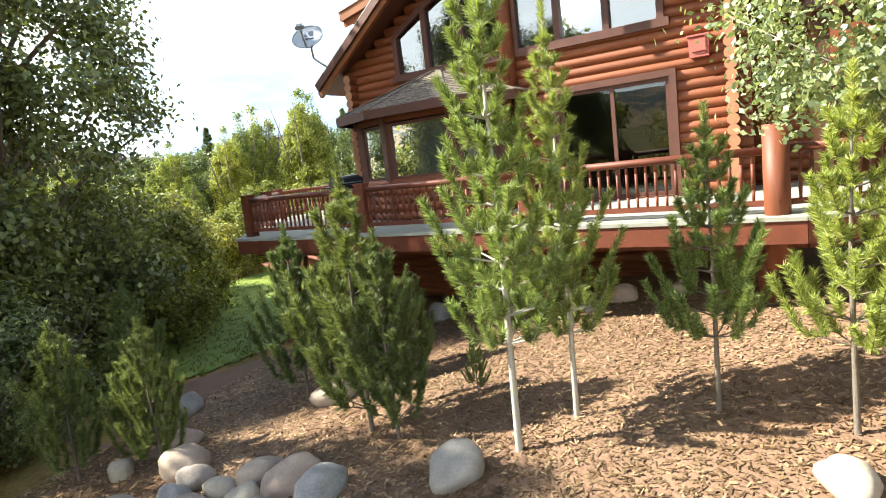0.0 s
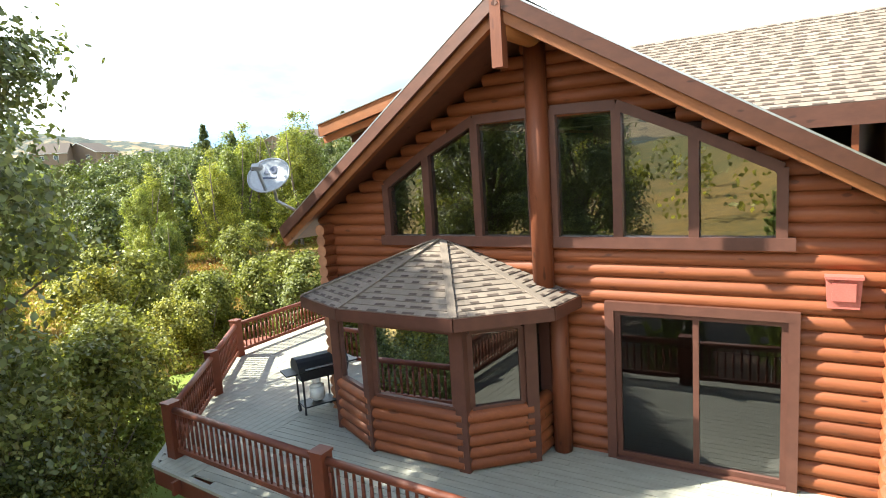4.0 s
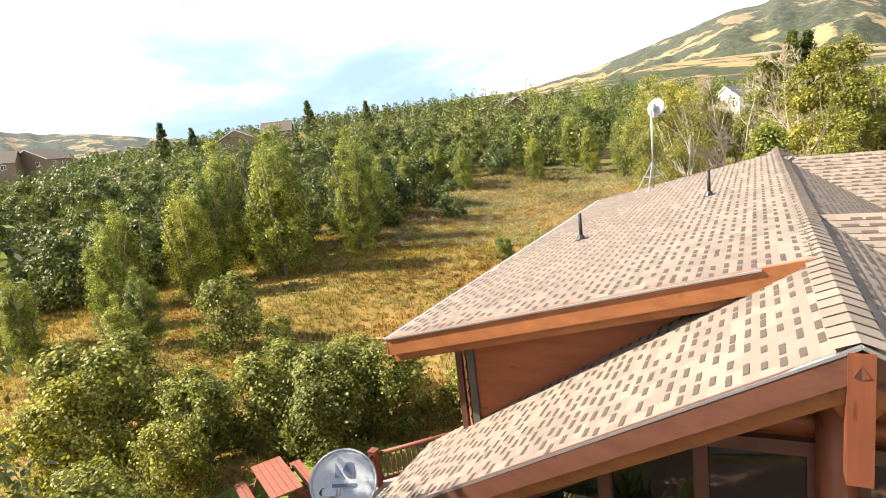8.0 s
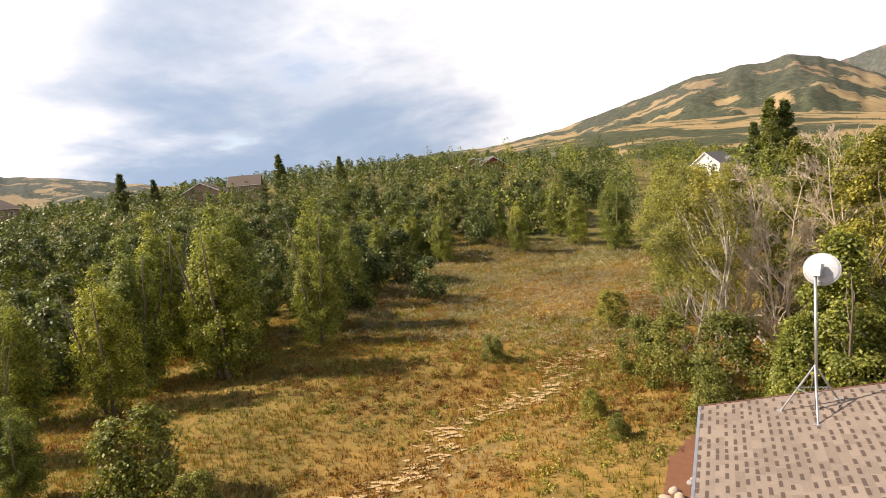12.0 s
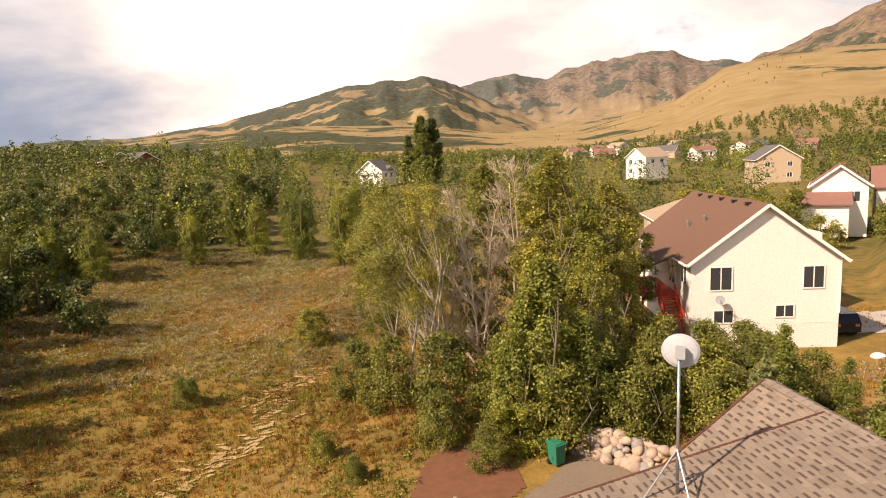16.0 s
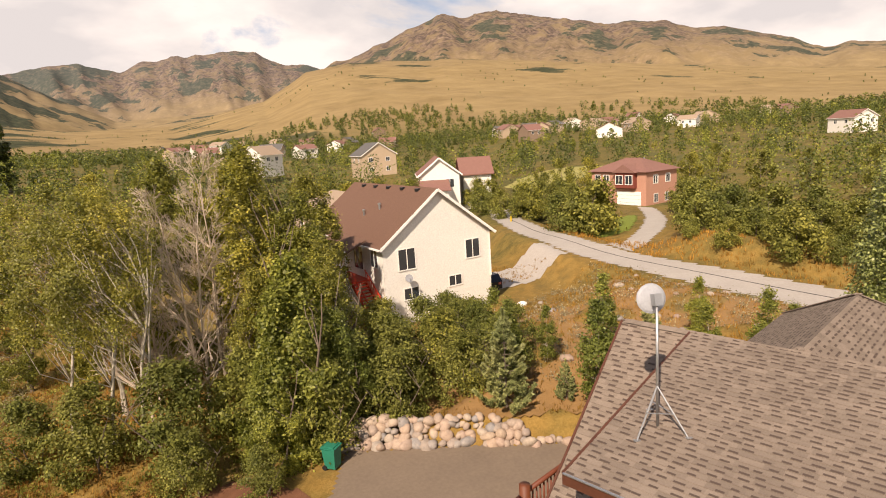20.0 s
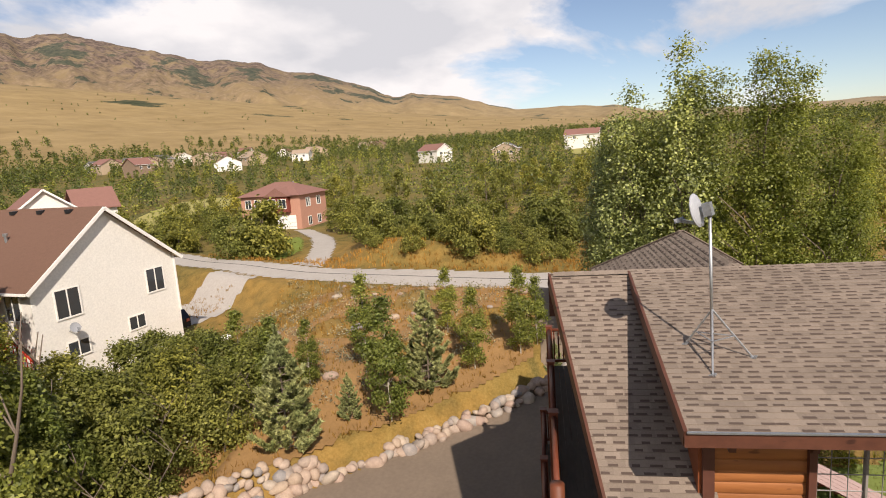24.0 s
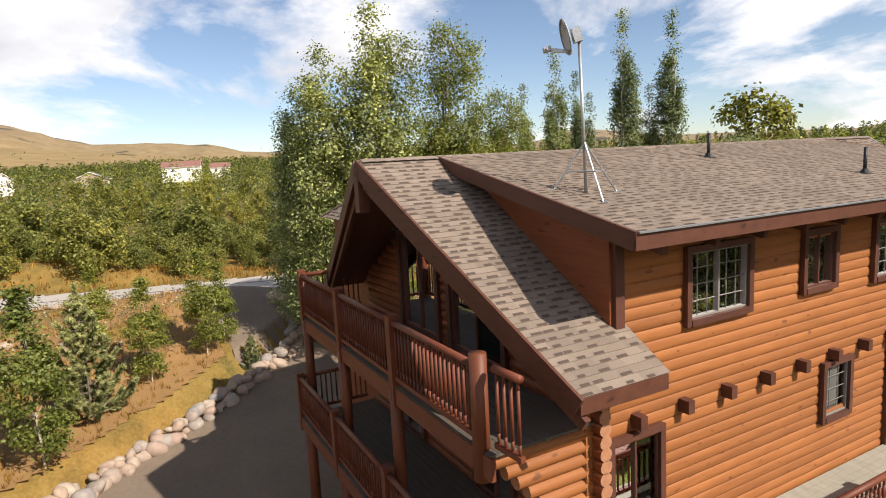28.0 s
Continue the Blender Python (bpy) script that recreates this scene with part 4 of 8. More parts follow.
# bay window
def bay():
    pts = [(-8.55, YF), (-8.28, 12.0), (-7.3, 11.55), (-5.72, 11.55), (-5.0, 12.2), (-4.95, YF)]
    b = part("bay", Geo().prism([(x, y, FLOOR) for x, y in pts], (0, 0, 0.06)), trim_wood, house)
    for k in range(5):
        (x0, y0), (x1, y1) = pts[k], pts[k + 1]
        d = Vector((x1 - x0, y1 - y0, 0))
        L = d.length
        d.normalize()
        nrm = Vector((d.y, -d.x, 0))
        if nrm.y > 0.01 and k != 4:
            nrm = -nrm
        # logs below the glass
        z = FLOOR + 0.09
        while z < 1.72:
            lay_log(b, (x0, y0, z), (x1, y1, z), 0.10)
            z += 0.17
        z = 3.02
        lay_log(b, (x0, y0, 3.06), (x1, y1, 3.06), 0.10)
        part("corner_post", Geo().box((x1, y1, 2.05), (0.17, 0.17, 2.2), rot=Matrix.Rotation(math.atan2(d.y, d.x), 3, "Z")), trim_wood, b)
        if k in (1, 2, 3):
            a, c = Vector((x0, y0, 0)) + d * 0.12, Vector((x1, y1, 0)) - d * 0.12
            g = Geo()
            zz = ((1.80, 1.86), (2.88, 2.94))
            for z0, z1 in zz:
                g.beam(a + Vector((0, 0, (z0 + z1) / 2)), c + Vector((0, 0, (z0 + z1) / 2)), 0.08, z1 - z0)
            for e in (a, c):
                g.beam(e + Vector((0, 0, 1.83)), e + Vector((0, 0, 2.91)), 0.08, 0.06, up=nrm)
            w = part("window", g, trim_wood, b)
            q = [a + Vector((0, 0, 1.85)), c + Vector((0, 0, 1.85)), c + Vector((0, 0, 2.9)), a + Vector((0, 0, 2.9))]
            part("pane", Geo().add(q, [(0, 1, 2, 3)]), clear_glass, w).visible_shadow = False
            if k == 2:
                off = Vector((0, 0.10, 0))
                q = [p + off for p in q]
                part("blind", Geo().prism(q, (0, 0.02, 0)), blind_white, w)
    # roof
    apex = (-6.62, YF + 0.02, 4.02)
    ev = [(-9.0, YF, 3.22), (-8.62, 11.63, 3.22), (-7.45, 11.12, 3.22), (-5.55, 11.12, 3.22), (-4.55, 12.0, 3.22), (-4.45, YF, 3.22)]
    for k in range(5):
        a, c = Vector(ev[k]), Vector(ev[k + 1])
        part("bay_fascia", Geo().beam(a - Vector((0, 0, 0.08)), c - Vector((0, 0, 0.08)), 0.05, 0.17), trim_wood, b)
    rf = part("bay_roof", Geo().add([apex] + ev, [(0, k + 2, k + 1) for k in range(5)] + [tuple(range(1, 7))]), shingle_dark, b)
    sh = Geo()
    for k in range(5):
        courses(sh, Vector(ev[k]), Vector(ev[k + 1]), Vector(apex))
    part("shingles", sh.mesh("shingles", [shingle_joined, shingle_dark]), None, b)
    for k in range(1, 5):
        part("hip_cap", Geo().beam(Vector(ev[k]) + Vector((0, 0, 0.02)), Vector(apex) + Vector((0, 0, 0.03)), 0.11, 0.016), shingle_joined, b)


def one_shingle(g, o, u, v, n, w, e):
    """A laminated tab: pale face with a raised lower edge, a dark band beside it."""
    lo, hi = 0.016, 0.004
    p = [o + n * lo, o + u * w + n * lo, o + u * w + v * e + n * hi, o + v * e + n * hi]
    base = [o, o + u * w]
    g.add(p + base, [(0, 1, 2, 3), (4, 5, 1, 0)], 0)


def courses(g, a, b, top, e=0.13):
    """Shingle rows over the triangle a, b, top."""
    u = (b - a).normalized()
    n = u.cross(top - a).normalized()
    if n.z < 0:
        n = -n
    v = n.cross(u)
    if v.z < 0:
        v = -v
    H = (top - a).dot(v)
    W = (b - a).length
    tx = (top - a).dot(u)
    lay_rows(g, a, u, v, n, H, lambda t: tx * t / H, lambda t: W + (tx - W) * t / H, e)


def lay_rows(g, o, u, v, n, H, left, right, e=0.13, hole=None):
    rng = random.Random(round(o.x * 31 + o.y * 17 + H * 7))
    rows = int(H / e)
    for r in range(rows + 1):
        t = r * e
        ee = min(e + 0.02, H - t)
        if ee < 0.03:
            break
        x0, x1 = left(t + ee / 2), right(t + ee / 2)
        parts = [(x0, x1)]
        if hole and hole(r):
            parts = [(x0, hole(r)[0]), (hole(r)[1], x1)]
        for x0, x1 in parts:
            x = x0 - (0.17 if r % 2 else 0.0) - rng.uniform(0, 0.12)
            while x < x1:
                w = rng.choice((0.24, 0.28, 0.34))
                a, b = max(x, x0), min(x + w, x1)
                if b - a > 0.005:
                    one_shingle(g, o + u * a + v * t, u, v, n, b - a, ee)
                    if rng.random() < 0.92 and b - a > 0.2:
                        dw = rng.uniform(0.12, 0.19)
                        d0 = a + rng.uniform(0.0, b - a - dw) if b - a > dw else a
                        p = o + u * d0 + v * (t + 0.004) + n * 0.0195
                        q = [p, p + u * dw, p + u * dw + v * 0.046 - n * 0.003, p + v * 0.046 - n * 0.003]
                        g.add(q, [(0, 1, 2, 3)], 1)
                x += w


bay()


# main roof
def roof_plane(name, side, y_lo0, y_lo1, y_hi0, y_hi1, pitch, x_eave, thick=0.24, singles=None):
    """A roof slab from eave to ridge; the y extents at eave (lo) and ridge (hi) may differ."""
    xe = RX + side * (x_eave)
    ze = RZ - pitch * x_eave
    o = [Vector((xe, y_lo0, ze)), Vector((xe, y_lo1, ze)), Vector((RX, y_hi1, RZ)), Vector((RX, y_hi0, RZ))]
    g = Geo().prism(o, (0, 0, -thick))
    rf = part(name, g, [fascia_wood], house)
    u = Vector((0, 1, 0))
    v = (Vector((RX, 0, RZ)) - Vector((xe, 0, ze))).normalized()
    n = u.cross(v)
    if n.z < 0:
        n = -n
    H = math.hypot(x_eave, RZ - ze)
    start = Vector((xe, 0, ze)) - v * 0.03 + n * 0.004
    sh = Geo()
    lf, rt = (lambda t: y_lo0 + (y_hi0 - y_lo0) * t / H - 0.02), (lambda t: y_lo1 + (y_hi1 - y_lo1) * t / H + 0.02)
    lay_rows(sh, start, u, v, n, H + 0.03, lf, rt, hole=singles)
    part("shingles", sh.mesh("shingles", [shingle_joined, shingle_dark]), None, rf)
    if singles:
        sg = Geo()
        one_shingle(sg, Vector((0, 0, 0)), u, v, n, 0.30, 0.15)
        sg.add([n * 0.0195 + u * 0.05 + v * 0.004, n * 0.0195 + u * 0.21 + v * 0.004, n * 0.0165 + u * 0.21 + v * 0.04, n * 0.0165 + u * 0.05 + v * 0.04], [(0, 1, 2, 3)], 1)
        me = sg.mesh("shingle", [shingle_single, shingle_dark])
        for r in range(int(H / 0.13) + 1):
            if singles(r):
                for k in range(15):
                    ob = new("shingle", me)
                    ob.parent = rf
                    ob.matrix_basis = Matrix.Translation(start + u * (singles(r)[0] + k * 0.30) + v * (r * 0.13))
    return rf




def single_row(r):
    """Where a row is laid from shingles of their own."""
    a = 14.4 + (0.15 if r % 2 else 0.0) + 0.05 * math.sin(r * 2.3)
    return (a, a + 15 * 0.30) if 3 <= r < 23 else None


roof_plane("dormer_roof_west", -1, 13.76, 26.19, 13.76, 26.19, DPITCH, 4.88, 0.20, single_row)
roof_plane("gable_roof_south", -1, 12.5, 14.35, 11.55, 14.35, PITCH, 4.83)
roof_plane("gable_roof_north", -1, 25.6, 27.05, 25.6, 27.8, PITCH, 4.83)
roof_plane("gable_roof_east", 1, 12.5, 27.05, 11.55, 27.8, PITCH, 4.83)
# ridge caps
cap = Geo().add([(-0.15, 0, -0.02), (0, 0, 0.035), (0.15, 0, -0.02), (0.15, 0.24, -0.032), (0, 0.24, 0.023), (-0.15, 0.24, -0.032)], [(0, 1, 4, 5), (1, 2, 3, 4)]).mesh("ridge_cap", shingle_single)
for k in range(81):
    part("ridge_cap", cap, None, house).matrix_basis = Matrix.Translation((RX, 11.5 + k * 0.2, RZ))

# rake boards, fascia, soffit, dormer cheeks
for s in (-1, 1):
    lo, hi = Vector((RX + s * 4.85, 12.47, 4.2 - 0.12)), Vector((RX, 11.52, RZ - 0.12))
    nn = Vector((0, -0.03, 0.035))
    part("rake_board", Geo().beam(lo + nn, hi + nn, 0.05, 0.19), fascia_wood, house)
    dn = Vector((0, 0.06, -0.135))
    part("rake_trim", Geo().beam(lo + dn, hi + dn, 0.09, 0.15), beam_wood, house)
    lo, hi = Vector((RX + s * 4.85, 27.08, 4.2 - 0.12)), Vector((RX, 27.83, RZ - 0.12))
    part("rake_board", Geo().beam(lo, hi, 0.05, 0.27), fascia_wood, house)
    part("rake_trim", Geo().beam(lo + Vector((0, -0.10, -0.24)), hi + Vector((0, -0.10, -0.24)), 0.09, 0.15), fascia_wood, house)
    if s < 0:
        xe, ze = RX + s * 4.9, RZ - DPITCH * 4.9
        part("dormer_fascia", Geo().box((xe, (13.76 + 26.19) / 2, ze - 0.10), (0.05, 12.5, 0.22)), fascia_wood, house)
        for y in (13.74, 26.21):
            part("dormer_rake", Geo().beam((xe, y, ze - 0.10), (RX, y, RZ - 0.10), 0.05, 0.24), fascia_wood if s > 0 or y > 20 else beam_wood, house)
        part("dormer_rake_trim", Geo().beam((xe, 13.86, ze - 0.29), (RX, 13.86, RZ - 0.29), 0.06, 0.12), beam_wood, house)
        for y in (14.2, 25.75):
            q = [(RX, y, RZ - 0.2), (RX + s * 4.08, y, RZ - 0.2 - DPITCH * 4.08), (RX + s * 4.08, y, RZ - PITCH * 4.08 - 0.1)]
            part("dormer_cheek", Geo().prism(q, (0, 0.1, 0)), log_x, house)
            part("corner_board", Geo().box((RX + s * 4.09, y + (0.03 if y < 20 else -0.03), 5.35), (0.12, 0.16, 1.5)), trim_wood, house)
    part("eave_board", Geo().box((RX + s * 4.85, 13.4, 4.09), (0.05, 1.8, 0.2)), fascia_wood, house)
    part("eave_board", Geo().box((RX + s * 4.85, 26.35, 4.09), (0.05, 1.45, 0.2)), fascia_wood, house)
for a, b in (((RX - 4.86, 12.44, 4.205), (RX, 11.48, RZ + 0.015)), ((RX + 4.86, 12.44, 4.205), (RX, 11.48, RZ + 0.015)), ((RX - 4.9, 13.71, RZ - DPITCH * 4.9 + 0.01), (RX - 0.5, 13.71, RZ - DPITCH * 0.5 + 0.01)), ((RX - 4.94, 13.7, RZ - DPITCH * 4.9 + 0.005), (RX - 4.94, 26.2, RZ - DPITCH * 4.9 + 0.005))):
    part("drip_edge", Geo().beam(a, b, 0.045, 0.02), galvanized, house)
part("king_post", Geo().box((RX, 11.54, 6.66), (0.14, 0.15, 0.86)), log_z, house)
part("king_post", Geo().box((RX, 27.75, 6.6), (0.2, 0.2, 0.8)), fascia_wood, house)
part("ridge_beam", Geo().tube((RX, 11.6, 6.72), (RX, YF + 0.3, 6.72), 0.14, n=10), log_y, house, smooth=True)

# joist ends along the west wall and rafter tails under the dormer eave
for k in range(12):
    y = 25.4 - k * 0.97
    b = part("joist_end", Geo().box((XW - 0.06, y, 3.22), (0.24, 0.13, 0.2)), trim_wood, house)
for k in range(12):
    y = 25.6 - k * 1.0
    part("rafter_tail", Geo().beam((XW + 0.1, y, 5.94), (XW - 0.72, y, 5.77), 0.09, 0.14), trim_wood, house)
# log corner ends and the stepped bracket under the balcony
for z in np.arange(-1.6, 4.3, COURSE):
    lay_log(house.children[0], (XE - 0.1, YF - 0.26, z), (XE - 0.1, YF + 0.4, z), 0.10)
    lay_log(house.children[0], (XW + 0.1, YF - 0.26, z), (XW + 0.1, YF + 0.4, z), 0.10)
for k in range(8):
    z = 3.22 - k * 0.19
    L = 1.55 - 0.17 * k
    lay_log(house.children[1], (XW + 0.12, YN - 0.1, z), (XW + 0.12, YN + L, z), 0.105, True)
    lay_log(house.children[1], (XE - 0.12, YN - 0.1, z), (XE - 0.12, YN + L, z), 0.105, True)

# roof pipes
for x, y in ((-8.45, 18.6), (-6.3, 20.4)):
    z = RZ - DPITCH * abs(x - RX)
    p = part("vent_pipe", Geo().tube((x, y, z - 0.05), (x, y, z + 0.52), 0.034, n=10), black_metal, house, smooth=True)
    part("flashing", Geo().tube((x, y, z), (x, y, z + 0.1), 0.11, 0.05, 10).prism([(x + i, y + j, z + DPITCH * i + 0.022) for i, j in ((-0.11, -0.12), (0.11, -0.12), (0.11, 0.12), (-0.11, 0.12))], (0, 0, 0.008)), black_metal, p)

# east wing: cross ridge and a hipped tower roof
wing = part("east_wing", Geo().box((-0.3, 16.4, 2.0), (1.2, 4.9, 7.0)), log_x, house)
part("east_wing", Geo().box((0.5, 24.1, 1.9), (3.0, 4.0, 7.4)), log_x, house)
for k in range(36):
    lay_log(wing, (XE - 0.05, 13.95, -0.9 + k * COURSE), (0.35, 13.95, -0.9 + k * COURSE), R_LOG)
    lay_log(wing, (0.25, 13.8, -0.9 + k * COURSE), (0.25, 18.8, -0.9 + k * COURSE), R_LOG, True)
part("wing_post", Geo().box((0.35, 12.9, 2.2), (0.16, 0.16, 2.6)), trim_wood, house)
part("wing_beam", Geo().box((2.6, 12.9, 3.55), (4.8, 0.2, 0.24)), trim_wood, house)
part("wing_porch_roof", Geo().prism([(0.1, 12.6, 3.66), (5.2, 12.6, 3.66), (5.2, 13.95, 4.1), (0.1, 13.95, 4.1)], (0, 0, 0.1)), fascia_wood, house)


def hip_roof(name, cx, cy, hx, hy, apex_z, eave_z, ridge=0.0):
    a0, a1 = (cx - ridge, cy, apex_z), (cx + ridge, cy, apex_z)
    c = [(cx - hx, cy - hy, eave_z), (cx + hx, cy - hy, eave_z), (cx + hx, cy + hy, eave_z), (cx - hx, cy + hy, eave_z)]
    r = part(name, Geo().add(c + [a0, a1], [(0, 1, 5, 4), (1, 2, 5), (2, 3, 4, 5), (3, 0, 4), (3, 2, 1, 0)]), shingle_dark, house)
    sh = Geo()
    V = [Vector(p) for p in c]
    for a, b, t in ((V[1], V[2], a1), (V[3], V[0], a0)):
        courses(sh, a, b, Vector(t))
    for a, b, ta, tb in ((V[0], V[1], a0, a1), (V[2], V[3], a1, a0)):
        u = (b - a).normalized()
        mid = (Vector(ta) + Vector(tb)) / 2
        n = u.cross(mid - a).normalized()
        n = n if n.z > 0 else -n
        v = n.cross(u)
        v = v if v.z > 0 else -v
        H = (mid - a).dot(v)
        W = (b - a).length
        l, q = (Vector(ta) - a).dot(u), (Vector(tb) - a).dot(u)
        lay_rows(sh, a, u, v, n, H, lambda t: l * t / H, lambda t: W + (q - W) * t / H)
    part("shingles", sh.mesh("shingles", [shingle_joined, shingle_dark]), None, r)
    for p, t in zip(V, (a0, a1, a1, a0)):
        part("hip_cap", Geo().beam(p + Vector((0, 0, 0.02)), Vector(t) + Vector((0, 0, 0.02)), 0.2, 0.03), shingle_joined, r)
    return r


hip_roof("cross_roof", -2.3, 16.4, 2.6, 2.75, 7.05, 5.55, 2.58)
hip_roof("wing_roof", -2.4, 24.1, 4.7, 2.3, 7.12, 5.62, 2.35)

part("cross_fascia", Geo().box((-1.95, 13.63, 5.42), (5.0, 0.05, 0.26)), fascia_wood, house)
part("cross_soffit", Geo().box((-1.95, 14.0, 5.50), (4.9, 0.68, 0.03)), trim_wood, house)


# ---- decks, railings, balcony ----
def railing(name, pts, z, h, label, group="railings", post_r=0.09, gap=0.125, first=True, last=True, round_post=False, sink=0.35):
    """Posts at the points, a top and a bottom rail and turned balusters between them."""
    t = thing(name, label, "railing", group)
    for k, (x, y) in enumerate(pts):
        if (k == 0 and not first) or (k == len(pts) - 1 and not last):
            continue
        if round_post:
            g = Geo().tube((x, y, z - sink), (x, y, z + h + 0.13), post_r, n=12)
        else:
            g = Geo().box((x, y, z + (h + 0.1 - sink) / 2), (post_r * 1.9, post_r * 1.9, h + 0.1 + sink)).box((x, y, z + h + 0.11), (post_r * 2.2, post_r * 2.2, 0.03))
        part("post", g, rail_wood, t, smooth=False)
    for k in range(len(pts) - 1):
        a, b = Vector((*pts[k], z)), Vector((*pts[k + 1], z))
        d = (b - a).normalized()
        L = (b - a).length
        a2, b2 = a + d * post_r * 0.9, b - d * post_r * 0.9
        part("top_rail", Geo().tube(a2 + Vector((0, 0, h)), b2 + Vector((0, 0, h)), 0.052, n=10), rail_wood, t, smooth=True)
        part("bottom_rail", Geo().beam(a2 + Vector((0, 0, 0.13)), b2 + Vector((0, 0, 0.13)), 0.07, 0.07), rail_wood, t)
        n = max(1, int(L / gap))
        me = None
        for q in range(1, n):
            p = a + d * (L * q / n)
            if me is None:
                g = Geo().tube((0, 0, 0.15), (0, 0, 0.3), 0.017, 0.024, 6).tube((0, 0, 0.3), (0, 0, h - 0.14), 0.024, 0.022, 6).tube((0, 0, h - 0.14), (0, 0, h), 0.022, 0.016, 6)
                me = g.mesh("baluster", rail_wood, True)
            ob = part("baluster", me, None, t)
            ob.matrix_basis = Matrix.Translation(p)
    return t


DECK = [(-0.25, 9.55), (-3.55, 9.72), (-6.78, 9.86), (-10.07, 10.1), (-11.68, 12.1), (-13.25, 14.0), (-13.25, 17.4), (-10.4, 20.3)]


def deck():
    d = thing("deck", "weathered grey-tan board deck on brown posts around the log house", "deck", kind="structure")
    # boards, cut to the deck's outline
    out = [Vector((x, y)) for x, y in [(0.05, 9.25), (-6.8, 9.55), (-10.2, 9.8), (-13.55, 13.9), (-13.55, 17.5), (-10.6, 20.5), (-10.6, 25.9), (XW, 25.9), (XW, YF), (XE, YF), (XE, 13.8), (2.7, 13.8), (2.7, 10.35)]]

    def cut(px, py, dx, dy):
        """Where the line crosses the outline, as sorted distances."""
        hits = []
        n = len(out)
        for k in range(n):
            a, b = out[k], out[(k + 1) % n]
            e = b - a
            det = dx * -e.y + e.x * dy
            if abs(det) < 1e-9:
                continue
            wx, wy = a.x - px, a.y - py
            t = (wx * -e.y + e.x * wy) / det
            s = (dx * wy - dy * wx) / det
            if 0 <= s < 1:
                hits.append(t)
        return sorted(hits)

    rng = random.Random(3)
    y = 9.28
    while y < 13.7:
        h = cut(-30, y, 1, 0)
        for a, b in zip(h[::2], h[1::2]):
            x0, x1 = -30 + a, -30 + b
            x0 = max(x0, -9.3 - (y - 9.3) * 0.0)
            while x1 - x0 > 0.2:
                L = min(rng.uniform(2.6, 4.8), x1 - x0)
                part("board", Geo().box((x0 + L / 2, y + 0.067, FLOOR - 0.02), (L - 0.006, 0.132, 0.035)), deck_wood, d)
                x0 += L
        y += 0.14
    x = -13.5
    while x < XW - 0.05:
        h = cut(x, -10, 0, 1)
        for a, b in zip(h[::2], h[1::2]):
            y0, y1 = -10 + a, -10 + b
            if x > -9.3:
                y0 = max(y0, YF)
            while y1 - y0 > 0.2:
                L = min(rng.uniform(2.6, 4.8), y1 - y0)
                part("board", Geo().box((x + 0.067, y0 + L / 2, FLOOR - 0.02), (0.132, L - 0.006, 0.035)), deck_wood, d)
                y0 += L
        x += 0.14
    # rim joists, pale edge boards and posts down to the ground
    n = len(out)
    for k in (0, 1, 2, 3, 4, 5, n - 1):
        a, b = out[k], out[(k + 1) % n]
        part("edge_board", Geo().beam((a.x, a.y, FLOOR - 0.03), (b.x, b.y, FLOOR - 0.03), 0.09, 0.05), deck_wood, d)
        part("rim_joist", Geo().beam((a.x, a.y, FLOOR - 0.19), (b.x, b.y, FLOOR - 0.19), 0.045, 0.27), rail_wood, d)
        part("girder", Geo().beam((a.x, a.y + 0.5, FLOOR - 0.36), (b.x, b.y + 0.5, FLOOR - 0.36), 0.09, 0.2), rail_wood, d)
    for x, y in ((-0.4, 10.0), (-3.5, 10.2), (-6.8, 10.3), (-9.8, 10.5), (-11.5, 12.5), (-12.9, 14.3), (-12.9, 17.2), (-10.5, 20.1), (-10.4, 23.0)):
        z = float(ground_z(x, y))
        part("support_post", Geo().tube((x, y, z - 0.2), (x, y, FLOOR - 0.3), 0.12, n=10), log_z, d, smooth=True)
    for k in range(9):
        x = -9.5 + k * 1.1
        part("joist", Geo().beam((x, 9.6, FLOOR - 0.16), (x, YF, FLOOR - 0.16), 0.05, 0.2), rail_wood, d)
    # shaded foundation behind the open underside
    part("foundation", Geo().box(((XW + XE) / 2, (YF + YN) / 2 + 0.3, -1.2), (XE - XW - 0.2, YN - YF - 1.0, 3.9)), concrete, d)


deck()
railing("deck_railing", DECK[:4], FLOOR, 0.76, "red-brown round-baluster railing along the front of the deck", post_r=0.10)
railing("deck_railing", DECK[3:6], FLOOR, 0.76, "red-brown railing along the angled corner of the deck", first=False, post_r=0.10)
railing("deck_railing", DECK[5:8], FLOOR, 0.76, "red-brown railing along the west side of the deck", first=False)
railing("deck_railing", [(-0.25, 9.55), (2.5, 10.6), (2.5, 13.7)], FLOOR, 0.76, "red-brown railing beside the corner post of the deck", first=False, last=False)
part("corner_post", Geo().tube((-0.25, 9.5, 0.3), (-0.25, 9.5, 2.02), 0.145, n=14), log_z, bpy.data.objects["deck"], smooth=True)
railing("walkway_railing", [(-10.35, 20.3), (-10.35, 23.2), (-10.35, 25.8)], FLOOR, 0.80, "red-brown railing along the side walkway", first=False)

BZ = 3.42


